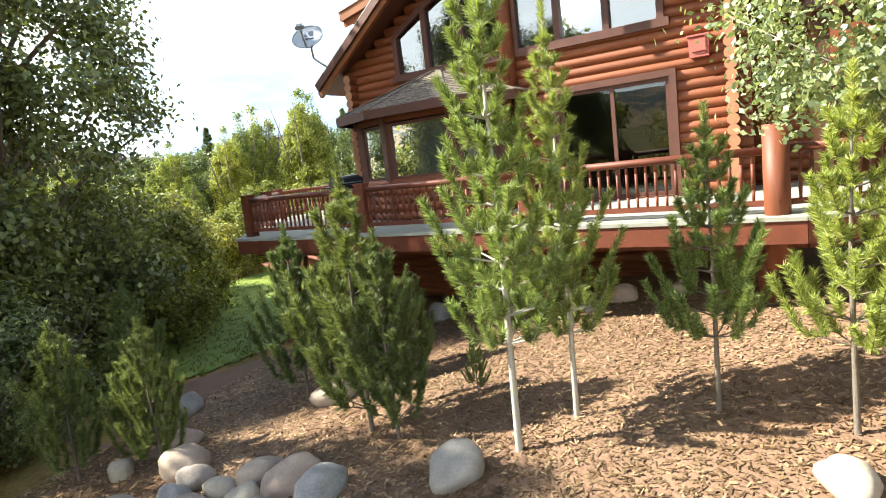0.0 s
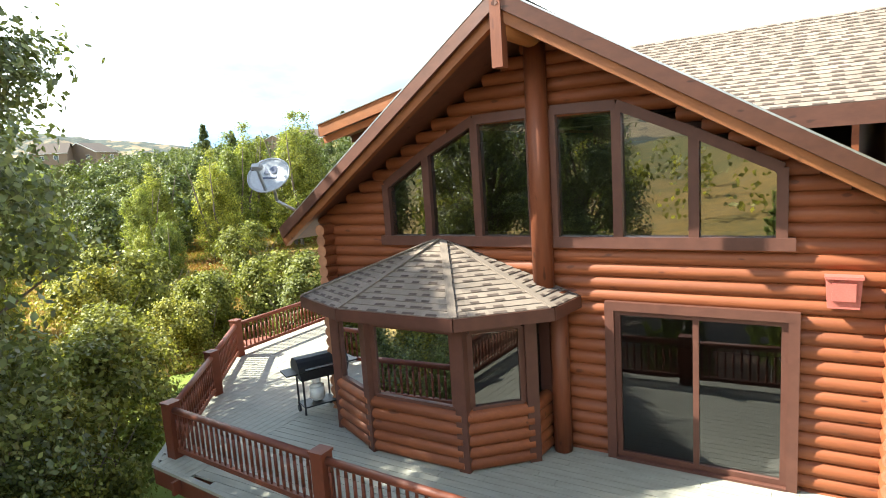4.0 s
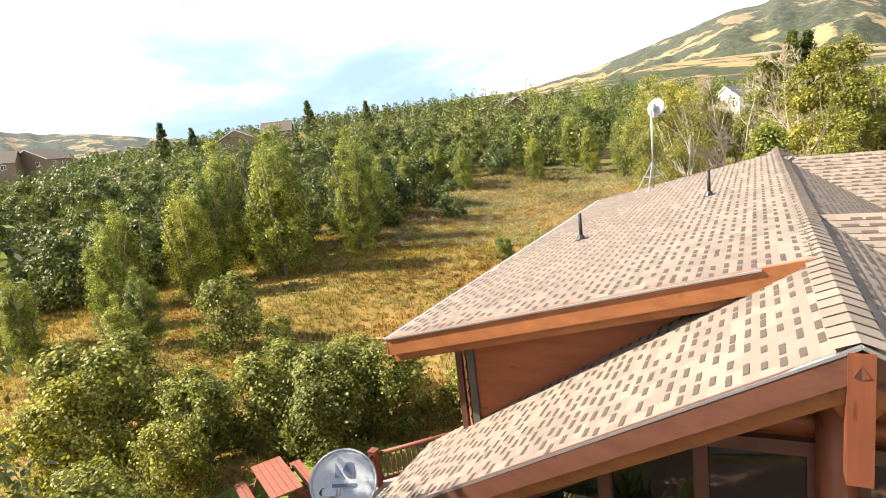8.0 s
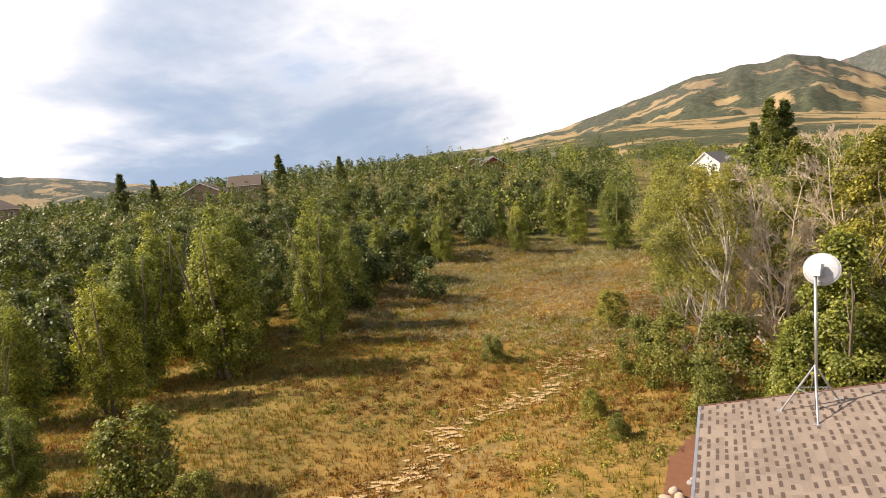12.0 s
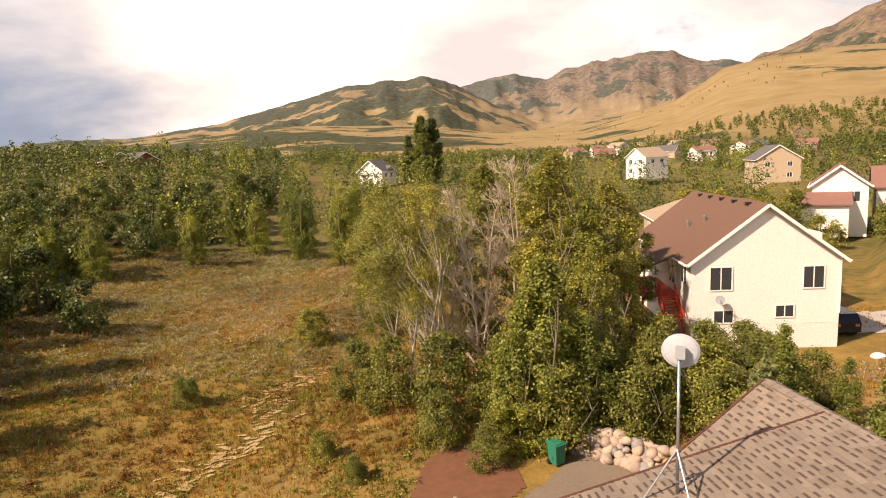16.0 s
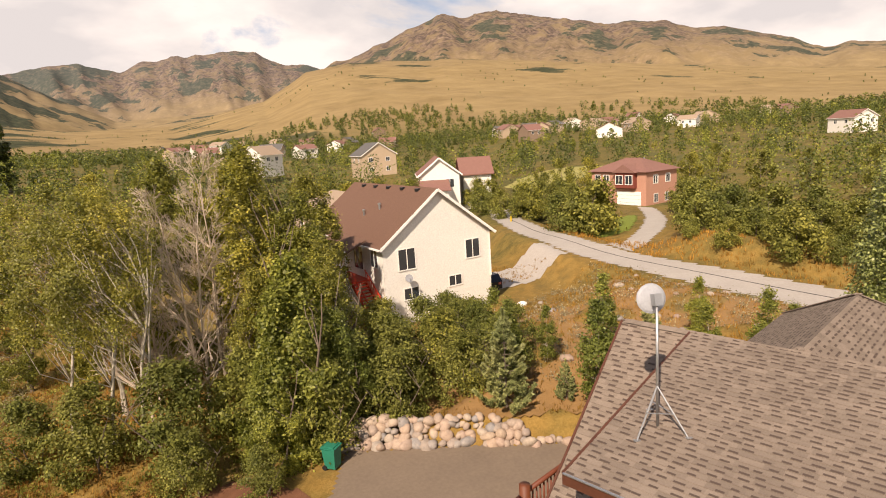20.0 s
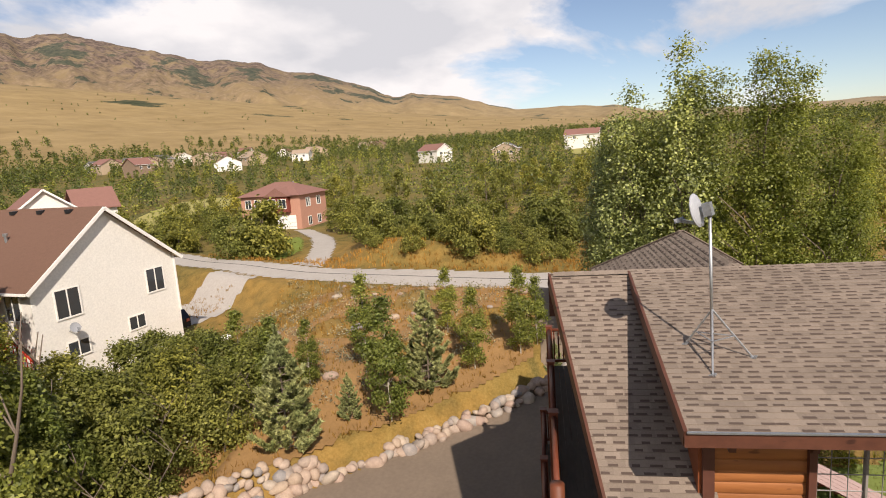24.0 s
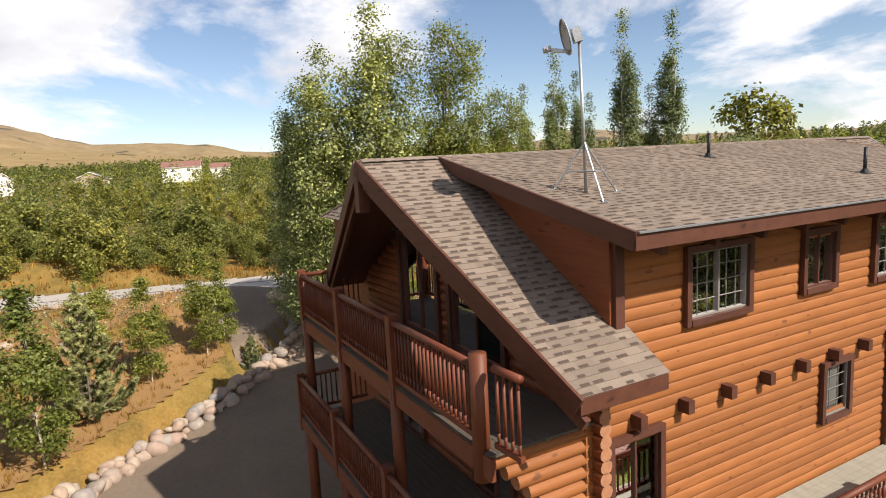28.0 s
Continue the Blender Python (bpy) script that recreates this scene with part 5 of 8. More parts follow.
def balcony():
    b = thing("balcony", "dark wooden balcony under the north gable", "balcony", kind="structure")
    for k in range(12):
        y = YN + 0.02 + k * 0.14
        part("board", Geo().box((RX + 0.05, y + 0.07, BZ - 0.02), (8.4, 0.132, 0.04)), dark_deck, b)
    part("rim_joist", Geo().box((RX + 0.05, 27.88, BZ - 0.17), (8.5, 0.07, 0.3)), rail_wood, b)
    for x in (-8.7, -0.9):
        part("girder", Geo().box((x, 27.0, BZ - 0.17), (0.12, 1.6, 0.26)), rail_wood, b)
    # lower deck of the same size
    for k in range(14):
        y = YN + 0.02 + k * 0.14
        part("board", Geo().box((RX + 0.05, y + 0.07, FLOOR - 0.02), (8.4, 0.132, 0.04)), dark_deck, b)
    part("rim_joist", Geo().box((RX + 0.05, 28.15, FLOOR - 0.17), (8.5, 0.07, 0.3)), rail_wood, b)
    for x in (-8.6, -6.1, -3.4, -0.7):
        z = float(ground_z(x, 28.0))
        part("support_post", Geo().tube((x, 28.0, z - 0.2), (x, 28.0, FLOOR - 0.05), 0.13, n=10), log_z, b, smooth=True)
        if x > -8:
            part("support_post", Geo().tube((x, 27.85, FLOOR), (x, 27.85, BZ - 0.05), 0.11, n=10), log_z, b, smooth=True)
    return b


balcony()
railing("balcony_railing", [(-8.83, 27.86), (-6.15, 27.86), (-3.4, 27.86), (-0.6, 27.86)], BZ, 1.06, "red-brown log railing on the balcony", first=False)
railing("balcony_railing", [(-9.0, 27.8), (-9.66, 27.75)], BZ, 1.1, "short pale return rail beside the balcony corner post", first=False, last=False)
solo("balcony_corner_post", Geo().tube((-8.83, 27.86, 3.0), (-8.83, 27.86, 4.66), 0.115, n=14), log_z, "stout round log post at the corner of the balcony", "post", smooth=True)
railing("balcony_railing", [(-0.6, 27.86), (-0.6, 26.3)], BZ, 1.06, "red-brown log railing at the end of the balcony", first=False, last=False)
railing("lower_railing", [(-8.83, 28.12), (-6.15, 28.12), (-3.4, 28.12), (-0.6, 28.12)], FLOOR, 0.98, "red-brown railing on the lower north deck")
railing("lower_railing", [(-0.6, 28.12), (-0.6, 26.3)], FLOOR, 0.98, "red-brown railing at the end of the lower north deck", first=False, last=False)


# ---- things on and round the house ----
def dish(name, at, yaw, tilt, size, label, marks=False):
    """A satellite dish facing along yaw (clockwise from +y) and tilted up; its bowl, rim, arm and receiver."""
    t = thing(name, label, "satellite dish", at=Matrix.Translation(at) @ Matrix.Rotation(radians(-yaw), 4, "Z") @ Matrix.Rotation(radians(tilt), 4, "X"))
    n, rings = 28, 6
    for sgn, nm in ((0.0, "bowl"),):
        v, f = [], []
        for side in (0, 1):
            for r in range(rings + 1):
                q = r / rings
                for k in range(n):
                    a = 2 * math.pi * k / n
                    v.append((size * q * math.cos(a), 0.14 * size * 2 * (q * q - 1) * 0.5 - side * 0.012, size * 0.92 * q * math.sin(a)))
        m = (rings + 1) * n
        for side in (0, 1):
            for r in range(rings):
                for k in range(n):
                    f.append((side * m + r * n + k, side * m + r * n + (k + 1) % n, side * m + (r + 1) * n + (k + 1) % n, side * m + (r + 1) * n + k))
        for k in range(n):
            f.append((rings * n + k, rings * n + (k + 1) % n, m + rings * n + (k + 1) % n, m + rings * n + k))
        part("bowl", Geo().add(v, f), dish_grey, t, smooth=True)
    part("rim", ring(size * 1.0, size * 0.92, 0.014), dish_grey, t, smooth=True)
    part("feed_arm", Geo().beam((0, -0.05, -size * 0.85), (0, size * 1.05, -size * 0.35), 0.035, 0.05), galvanized, t)
    rc = part("receiver", Geo().tube((-0.09, size * 1.05, -size * 0.33), (0.09, size * 1.05, -size * 0.33), 0.035, n=10).box((0, size * 1.1, -size * 0.33), (0.13, 0.1, 0.07)), dish_grey, t)
    part("receiver_horn", Geo().tube((0.1, size * 1.03, -size * 0.33), (0.1, size * 0.92, -size * 0.28), 0.03, 0.035, 10), black_metal, rc)
    part("back_bracket", Geo().box((0, -0.16, -0.02), (0.14, 0.12, 0.2)), galvanized, t)
    if marks:
        part("emblem", Geo().prism([(-0.11, -0.03, 0.05), (-0.03, -0.03, 0.05), (0.02, -0.03, 0.12), (-0.03, -0.03, 0.2), (-0.11, -0.03, 0.2)], (0, -0.012, 0)).prism([(0.02, -0.03, 0.05), (0.1, -0.03, 0.05), (0.1, -0.03, 0.2)], (0, -0.012, 0)), dish_dark, t, "dark blue emblem on the bowl")
        part("emblem_bar", Geo().box((0, -0.037, -0.03), (0.26, 0.012, 0.035)), dish_dark, t, "thin grey bar of unreadable writing")
    return t


def ring(rx, rz, r):
    g = Geo()
    for k in range(28):
        a, b = 2 * math.pi * k / 28, 2 * math.pi * (k + 1) / 28
        g.tube((rx * math.cos(a), 0, rz * math.sin(a)), (rx * math.cos(b), 0, rz * math.sin(b)), r, n=6, caps=False)
    return g


d1 = dish("satellite_dish", (-9.36, 11.9, 5.16), 158, 36, 0.36, "grey oval satellite dish on a bent arm at the roof corner", True)
inv = d1.matrix_basis.inverted()
part("mast", Geo().tube(inv @ Vector((-9.42, 12.02, 5.1)), inv @ Vector((-9.46, 12.12, 4.72)), 0.025, n=8).tube(inv @ Vector((-9.46, 12.12, 4.72)), inv @ Vector((-9.3, 12.5, 4.46)), 0.025, n=8), galvanized, d1, smooth=True)
part("mount_foot", Geo().box(inv @ Vector((-9.3, 12.52, 4.44)), (0.3, 0.1, 0.06)), galvanized, d1)
d2 = dish("roof_satellite_dish", (-7.95, 25.62, 8.68), 30, -14, 0.27, "pale satellite dish on a tall tripod mast on the roof")
inv = d2.matrix_basis.inverted()
zr = RZ - DPITCH * abs(-8.1 - RX)
part("mast", Geo().tube(inv @ Vector((-8.1, 25.42, zr)), inv @ Vector((-8.06, 25.46, 8.62)), 0.024, n=8), galvanized, d2, smooth=True)
for ax, ay in ((-8.6, 25.55), (-7.75, 25.75), (-8.15, 24.85)):
    zz = RZ - DPITCH * abs(ax - RX)
    leg = part("tripod_leg", Geo().tube(inv @ Vector((ax, ay, zz)), inv @ Vector((-8.1, 25.43, zr + 0.75)), 0.016, n=6), galvanized, d2)
    part("foot_plate", Geo().box(inv @ Vector((ax, ay, zz + 0.015)), (0.1, 0.1, 0.02)), galvanized, leg)
for za in (0.35,):
    for (ax, ay), (bx, by) in zip([(-8.6, 25.55), (-7.75, 25.75), (-8.15, 24.85)], [(-7.75, 25.75), (-8.15, 24.85), (-8.6, 25.55)]):
        f = 0.45
        p = [Vector((x + (-8.1 - x) * f, y + (25.43 - y) * f, zr + 0.75 * f)) for x, y in ((ax, ay), (bx, by))]
        part("brace", Geo().tube(inv @ p[0], inv @ p[1], 0.010, n=6), galvanized, d2)

rb = thing("alarm_box", "faded red square alarm box high on the log wall", "alarm box", at=Matrix.Translation((-1.42, YF - 0.1, 3.45)))
part("case", Geo().prism([(-0.15, -0.05, -0.17), (0.15, -0.05, -0.17), (0.17, -0.05, 0.17), (-0.17, -0.05, 0.17)], (0, 0.14, 0)), red_box_paint, rb)
part("cover", Geo().box((0, -0.065, 0.02), (0.22, 0.03, 0.2)), red_box_paint, rb)
part("cap", Geo().box((0, 0.0, 0.18), (0.36, 0.18, 0.03)), red_box_paint, rb)


def grill():
    t = thing("gas_grill", "black lidded gas grill with a white propane bottle on the deck", "grill", at=pose(-9.15, 12.3, FLOOR, 0, 0, 62) @ Matrix.Scale(0.9, 4))
    for x in (-0.32, 0.32):
        for y in (-0.2, 0.2):
            part("leg", Geo().tube((x, y, 0.05), (x, y, 0.75), 0.02, n=8), black_metal, t)
    for x in (-0.32, 0.32):
        w = part("wheel", Geo().tube((x - 0.02, 0.2, 0.07), (x + 0.02, 0.2, 0.07), 0.07, n=14), black_metal, t)
    part("firebox", Geo().prism([(-0.36, -0.26, 0.75), (0.36, -0.26, 0.75), (0.4, -0.28, 0.92), (-0.4, -0.28, 0.92)], (0, 0.54, 0)), black_metal, t)
    v = []
    n = 8
    for x in (-0.4, 0.4):
        for k in range(n + 1):
            a = math.pi * k / n
            v.append((x, 0.27 * math.cos(a), 0.93 + 0.24 * math.sin(a)))
    f = [(k, k + 1, n + 2 + k, n + 1 + k) for k in range(n)] + [tuple(range(n + 1)), tuple(range(n + 1, 2 * n + 2))]
    lid = part("lid", Geo().add(v, f), black_metal, t, smooth=False)
    part("handle", Geo().tube((-0.28, -0.31, 0.98), (0.28, -0.31, 0.98), 0.016, n=8), galvanized, lid)
    part("side_shelf", Geo().box((-0.52, 0, 0.9), (0.22, 0.45, 0.03)), black_metal, t)
    part("lower_shelf", Geo().box((0, 0, 0.2), (0.66, 0.42, 0.025)), black_metal, t)
    b = part("propane_bottle", Geo().tube((0, 0, 0.24), (0, 0, 0.3), 0.10, 0.15, 14).tube((0, 0, 0.3), (0, 0, 0.52), 0.15, 0.15, 14).tube((0, 0, 0.52), (0, 0, 0.6), 0.15, 0.06, 14), white_paint, t, "white painted propane bottle", smooth=True)
    part("valve_collar", Geo().tube((0, 0, 0.6), (0, 0, 0.7), 0.09, 0.09, 12, caps=False), white_paint, b)
    return t


grill()


def picnic_table():
    z = float(ground_z(-18.4, 19.4))
    t = thing("picnic_table", "red-stained plank picnic table with benches on the lawn", "picnic table", at=pose(-18.6, 19.3, z, 0, 0, -30) @ Matrix.Scale(1.2, 4))
    for k in range(5):
        part("top_plank", Geo().box((0, -0.32 + k * 0.16, 0.75), (1.9, 0.15, 0.04)), red_wood, t)
    for s in (-1, 1):
        for k in range(2):
            part("bench_plank", Geo().box((0, s * (0.68 + k * 0.15), 0.44), (1.9, 0.14, 0.04)), red_wood, t)
        part("cross_bar", Geo().box((s * 0.65, 0, 0.40), (0.05, 1.6, 0.09)), red_wood, t)
        part("top_bar", Geo().box((s * 0.65, 0, 0.70), (0.05, 0.75, 0.08)), red_wood, t)
        for q in (-1, 1):
            part("leg", Geo().beam((s * 0.65 + 0.05, q * 0.25, 0.72), (s * 0.65 + 0.05, q * 0.62, 0.0), 0.05, 0.1), red_wood, t)


red_wood = wood("redwood_plank", (0.36, 0.13, 0.085), (0.20, 0.065, 0.045), (0.15, 1, 1), knots=False)
picnic_table()


def platform():
    z = float(ground_z(-16.9, 20.6))
    t = thing("plank_platform", "low red plank platform beside the picnic table", "platform", at=pose(-16.4, 19.9, z + 0.25, 0, 0, -30) @ Matrix.Scale(1.25, 4))
    for k in range(9):
        part("plank", Geo().box((0, -0.7 + k * 0.17, 0.04), (2.2, 0.16, 0.04)), red_wood, t)
    for s in (-1, 1):
        part("skirt", Geo().box((0, s * 0.72, -0.12), (2.2, 0.05, 0.28)), red_wood, t)
        part("skirt_end", Geo().box((s * 1.07, 0, -0.12), (0.05, 1.38, 0.28)), red_wood, t)


platform()


def bin_thing():
    x, y = -5.2, 41.1
    t = thing("garbage_bin", "green plastic wheeled bin at the end of the boulder wall", "bin", at=pose(x, y, float(ground_z(x, y)) + 0.03, 0, 0, 25))
    lo, hi = 0.24, 0.30
    v = [(sx * lo, sy * lo, 0.08) for sx, sy in ((-1, -1), (1, -1), (1, 1), (-1, 1))] + [(sx * hi, sy * hi, 0.95) for sx, sy in ((-1, -1), (1, -1), (1, 1), (-1, 1))]
    part("body", Geo().add(v, [(0, 1, 2, 3), (4, 5, 6, 7), (0, 1, 5, 4), (1, 2, 6, 5), (2, 3, 7, 6), (3, 0, 4, 7)]), green_plastic, t)
    lid = part("lid", Geo().prism([(-0.33, -0.34, 0.96), (0.33, -0.34, 0.96), (0.33, 0.34, 1.0), (-0.33, 0.34, 1.0)], (0, 0, 0.05)).prism([(-0.24, -0.25, 1.01), (0.24, -0.25, 1.01), (0.24, 0.25, 1.05), (-0.24, 0.25, 1.05)], (0, 0, 0.04)), green_plastic, t)
    part("handle", Geo().tube((-0.26, 0.38, 0.93), (0.26, 0.38, 0.93), 0.018, n=8), green_plastic, t)
    for s in (-1, 1):
        part("wheel", Geo().tube((s * 0.25, 0.25, 0.11), (s * 0.29, 0.25, 0.11), 0.11, n=14), black_metal, t)


bin_thing()


# ---- stones ----
def stone_mesh(seed, subdiv=2):
    bm = bmesh.new()
    bmesh.ops.create_icosphere(bm, subdivisions=subdiv, radius=1.0)
    off = Vector((seed * 7.3, seed * 3.1, seed * 1.7))
    for v in bm.verts:
        k = 1 + 0.28 * noise.noise(v.co * 0.9 + off) + 0.09 * noise.noise(v.co * 2.6 + off)
        v.co = v.co * k
    me = bpy.data.meshes.new("stone")
    bm.to_mesh(me)
    bm.free()
    me.materials.append(stone)
    me.polygons.foreach_set("use_smooth", [True] * len(me.polygons))
    return me


big_stones = [stone_mesh(k, 3) for k in range(5)]
small_stones = [stone_mesh(k + 9, 2) for k in range(6)]
GARDEN_ROCKS = ((-2.72, 5.62, 0.27), (-6.35, 4.45, 0.24), (-6.0, 4.5, 0.18), (-6.35, 5.35, 0.30), (-6.85, 5.6, 0.16), (-5.75, 4.75, 0.22), (-5.9, 5.15, 0.20), (-5.35, 4.6, 0.19), (-5.0, 5.35, 0.24), (-5.35, 5.05, 0.17), (-4.85, 4.95, 0.19), (-5.1, 4.35, 0.2),
                (-4.5, 5.25, 0.24), (-4.0, 5.2, 0.24), (-4.75, 4.6, 0.18), (-4.35, 4.75, 0.2), (-7.2, 5.9, 0.22), (-7.5, 5.2, 0.2), (-8.6, 7.0, 0.25), (-5.7, 7.3, 0.26), (-7.0, 4.4, 0.16), (0.22, 5.75, 0.17), (-3.3, 10.6, 0.25), (-2.5, 10.8, 0.22), (-3.9, 10.9, 0.2), (-6.1, 10.9, 0.26), (-4.4, 10.7, 0.16), (-2.9, 10.4, 0.14), (-1.6, 10.9, 0.18))
rng = random.Random(11)
for x, y, r in GARDEN_ROCKS:
    z = float(ground_z(x, y)) + 0.03
    ob = tagged(new("boulder", rng.choice(big_stones)), "rounded grey and tan field boulder on the mulch", "boulder", "garden boulders")
    ob.matrix_basis = Matrix.Translation((x, y, z + r * 0.38)) @ Euler((rng.uniform(-0.25, 0.25), rng.uniform(-0.25, 0.25), rng.uniform(0, 6))).to_matrix().to_4x4() @ Matrix.Diagonal((r * rng.uniform(1.0, 1.35), r * rng.uniform(0.8, 1.0), r * rng.uniform(0.65, 0.85), 1))


def boulder_wall():
    t = thing("boulder_wall", "retaining wall of stacked tan and grey boulders along the driveway", "retaining wall", kind="structure")
    r0 = random.Random(4)
    s = 0.0
    p = Vector((-4.2, 42.1))
    while s < 26.5:
        q = s / 24.5
        ang = radians(-46 - 8 * q + 330 * max(0, q - 0.83))
        d = Vector((math.cos(ang), math.sin(ang)))
        nrm = Vector((-d.y, d.x))
        big = 1.0 if q < 0.36 else 0.95
        rows = 4 if q < 0.30 else 3 if q < 0.34 else (1 if q < 0.45 else 2)
        for k in range(rows):
            r = r0.uniform(0.13, 0.30) * big * (1.0 if k else 1.15)
            x, y = p.x + nrm.x * (0.10 + 0.24 * k) + r0.uniform(-0.16, 0.16), p.y + nrm.y * (0.10 + 0.24 * k) + r0.uniform(-0.16, 0.16)
            zb = float(ground_z(p.x - nrm.x * 0.5, p.y - nrm.y * 0.5))
            ob = new("stone", r0.choice(small_stones))
            ob.parent = t
            ob.matrix_basis = Matrix.Translation((x, y, zb + 0.10 + 0.27 * k + r0.uniform(-0.07, 0.07))) @ Euler((r0.uniform(-0.7, 0.7), r0.uniform(-0.7, 0.7), r0.uniform(0, 6))).to_matrix().to_4x4() @ Matrix.Diagonal((r * r0.uniform(1.0, 1.5), r, r * r0.uniform(0.7, 1.0), 1))
        st = r0.uniform(0.24, 0.36) * big
        p += d * st
        s += st
    for k in range(26):
        x, y = -12.4 + 0.09 * k + r0.uniform(-0.5, 0.5), 34.2 + 0.32 * k * 0.6 + r0.uniform(-0.35, 0.35)
        ob = new("stone", r0.choice(small_stones))
        ob.parent = t
        r = r0.uniform(0.12, 0.24)
        ob.matrix_basis = Matrix.Translation((x, y, float(ground_z(x, y)) + r * 0.4)) @ Euler((0, 0, r0.uniform(0, 6))).to_matrix().to_4x4() @ Matrix.Diagonal((r * 1.2, r, r * 0.8, 1))


boulder_wall()


# ---- neighbouring houses ----
siding_white = plain("white_lap_siding", (0.74, 0.71, 0.65), 0.95, 1.0, 0.6, bump=0.02)
brick_pink = plain("pink_brick", (0.45, 0.235, 0.165), 0.8, 6, 0.9)
roof_maroon = plain("maroon_roof", (0.225, 0.115, 0.092), 0.85, 2, 0.9)
roof_slate = plain("slate_roof", (0.115, 0.11, 0.105), 0.8, 2, 0.9)
roof_tan = plain("tan_roof", (0.34, 0.255, 0.18), 0.85, 2, 0.9)
stucco_tan = plain("tan_stucco", (0.43, 0.33, 0.23), 0.9, 1.2, 0.9)
stucco_brown = plain("brown_siding", (0.235, 0.165, 0.115), 0.85, 1.2, 0.9)
dark_red = plain("dark_red_siding", (0.19, 0.05, 0.035), 0.8, 1.5, 0.8)
window_dark = plain("dark_window_glass", (0.035, 0.042, 0.05), 0.9, 2, 0.08, bump=0, spec=0.8)


def far_window(parent, c, along, w, h, nrm, frame=white_paint):
    """A small framed window on a wall: c its centre, along the wall, nrm outwards."""
    c, along, nrm = Vector(c), Vector(along), Vector(nrm)
    up = Vector((0, 0, 1))

    def q(a0, a1, z0, z1, d):
        return [c + along * a + up * z + nrm * d for a, z in ((a0, z0), (a1, z0), (a1, z1), (a0, z1))]

    g = Geo()
    for a0, a1, z0, z1 in ((-w / 2 - 0.08, w / 2 + 0.08, h / 2, h / 2 + 0.08), (-w / 2 - 0.08, w / 2 + 0.08, -h / 2 - 0.08, -h / 2), (-w / 2 - 0.08, -w / 2, -h / 2, h / 2), (w / 2, w / 2 + 0.08, -h / 2, h / 2), (-0.03, 0.03, -h / 2, h / 2)):
        g.prism(q(a0, a1, z0, z1, 0.0), nrm * 0.05)
    f = part("window", g, frame, parent)
    for a0, a1 in ((-w / 2, -0.03), (0.03, w / 2)):
        part("pane", Geo().add(q(a0, a1, -h / 2, h / 2, 0.02), [(0, 1, 2, 3)]), window_dark, f)
    return f


def gable_house(x, y, yaw, w, d, h, rise, wall_mat, roof_mat, label, z=None, wins=2, hip=False, over=0.4, name="house", trim=None, base=-1.5):
    """A house with its gable along local -y; local origin at the middle of the front foot."""
    zz = float(ground_z(x, y)) if z is None else z
    t = thing(name, label, "house", at=Matrix.Translation((x, y, zz)) @ Matrix.Rotation(radians(yaw), 4, "Z"))
    trim = trim or white_paint
    hw = w / 2
    if hip:
        part("wall", Geo().box((0, d / 2, (h + base) / 2), (w, d, h - base)), wall_mat, t)
        o = over
        c = [(-hw - o, -o, h), (hw + o, -o, h), (hw + o, d + o, h), (-hw - o, d + o, h)]
        if d > w:
            r0, r1 = (0, hw, h + rise), (0, d - hw, h + rise)
            f = [(0, 1, 4), (1, 2, 5, 4), (2, 3, 5), (3, 0, 4, 5), (3, 2, 1, 0)]
        else:
            r0, r1 = (-hw + d / 2, d / 2, h + rise), (hw - d / 2, d / 2, h + rise)
            f = [(0, 1, 5, 4), (1, 2, 5), (2, 3, 4, 5), (3, 0, 4), (3, 2, 1, 0)]
        part("roof", Geo().add(c + [r0, r1], f), roof_mat, t)
    else:
        prof = [(-hw, 0, base), (hw, 0, base), (hw, 0, h), (0, 0, h + rise), (-hw, 0, h)]
        part("wall", Geo().prism(prof, (0, d, 0)), wall_mat, t)
        sl = rise / hw
        for s in (-1, 1):
            e = (s * (hw + over), -over, h - sl * over + 0.06)
            r = (0, -over, h + rise + 0.06)
            part("roof", Geo().prism([e, r, (0, -over, h + rise + 0.2), (e[0], -over, e[2] + 0.14)], (0, d + 2 * over, 0)), roof_mat, t)
            part("rake_board", Geo().beam((e[0], -over - 0.02, e[2] + 0.02), (0, -over - 0.02, h + rise + 0.08), 0.04, 0.2), trim, t)
            part("gutter", Geo().box((e[0] + s * 0.03, d / 2, e[2] + 0.04), (0.1, d + 2 * over, 0.12)), trim, t)
    for k in range(wins):
        a = -hw + w * (k + 0.5) / wins
        far_window(t, (a, -0.003, h - 1.3), (1, 0, 0), 1.1, 1.1, (0, -1, 0))
        for zf in ([h - 4.0] if h > 4.6 else []):
            far_window(t, (a, -0.003, zf), (1, 0, 0), 1.1, 1.1, (0, -1, 0))
    for s in (-1, 1):
        for k in range(2):
            far_window(t, (s * (hw + 0.003), d * (0.3 + 0.4 * k), h - 1.3), (0, 1, 0), 1.1, 1.1, (s, 0, 0))
    return t


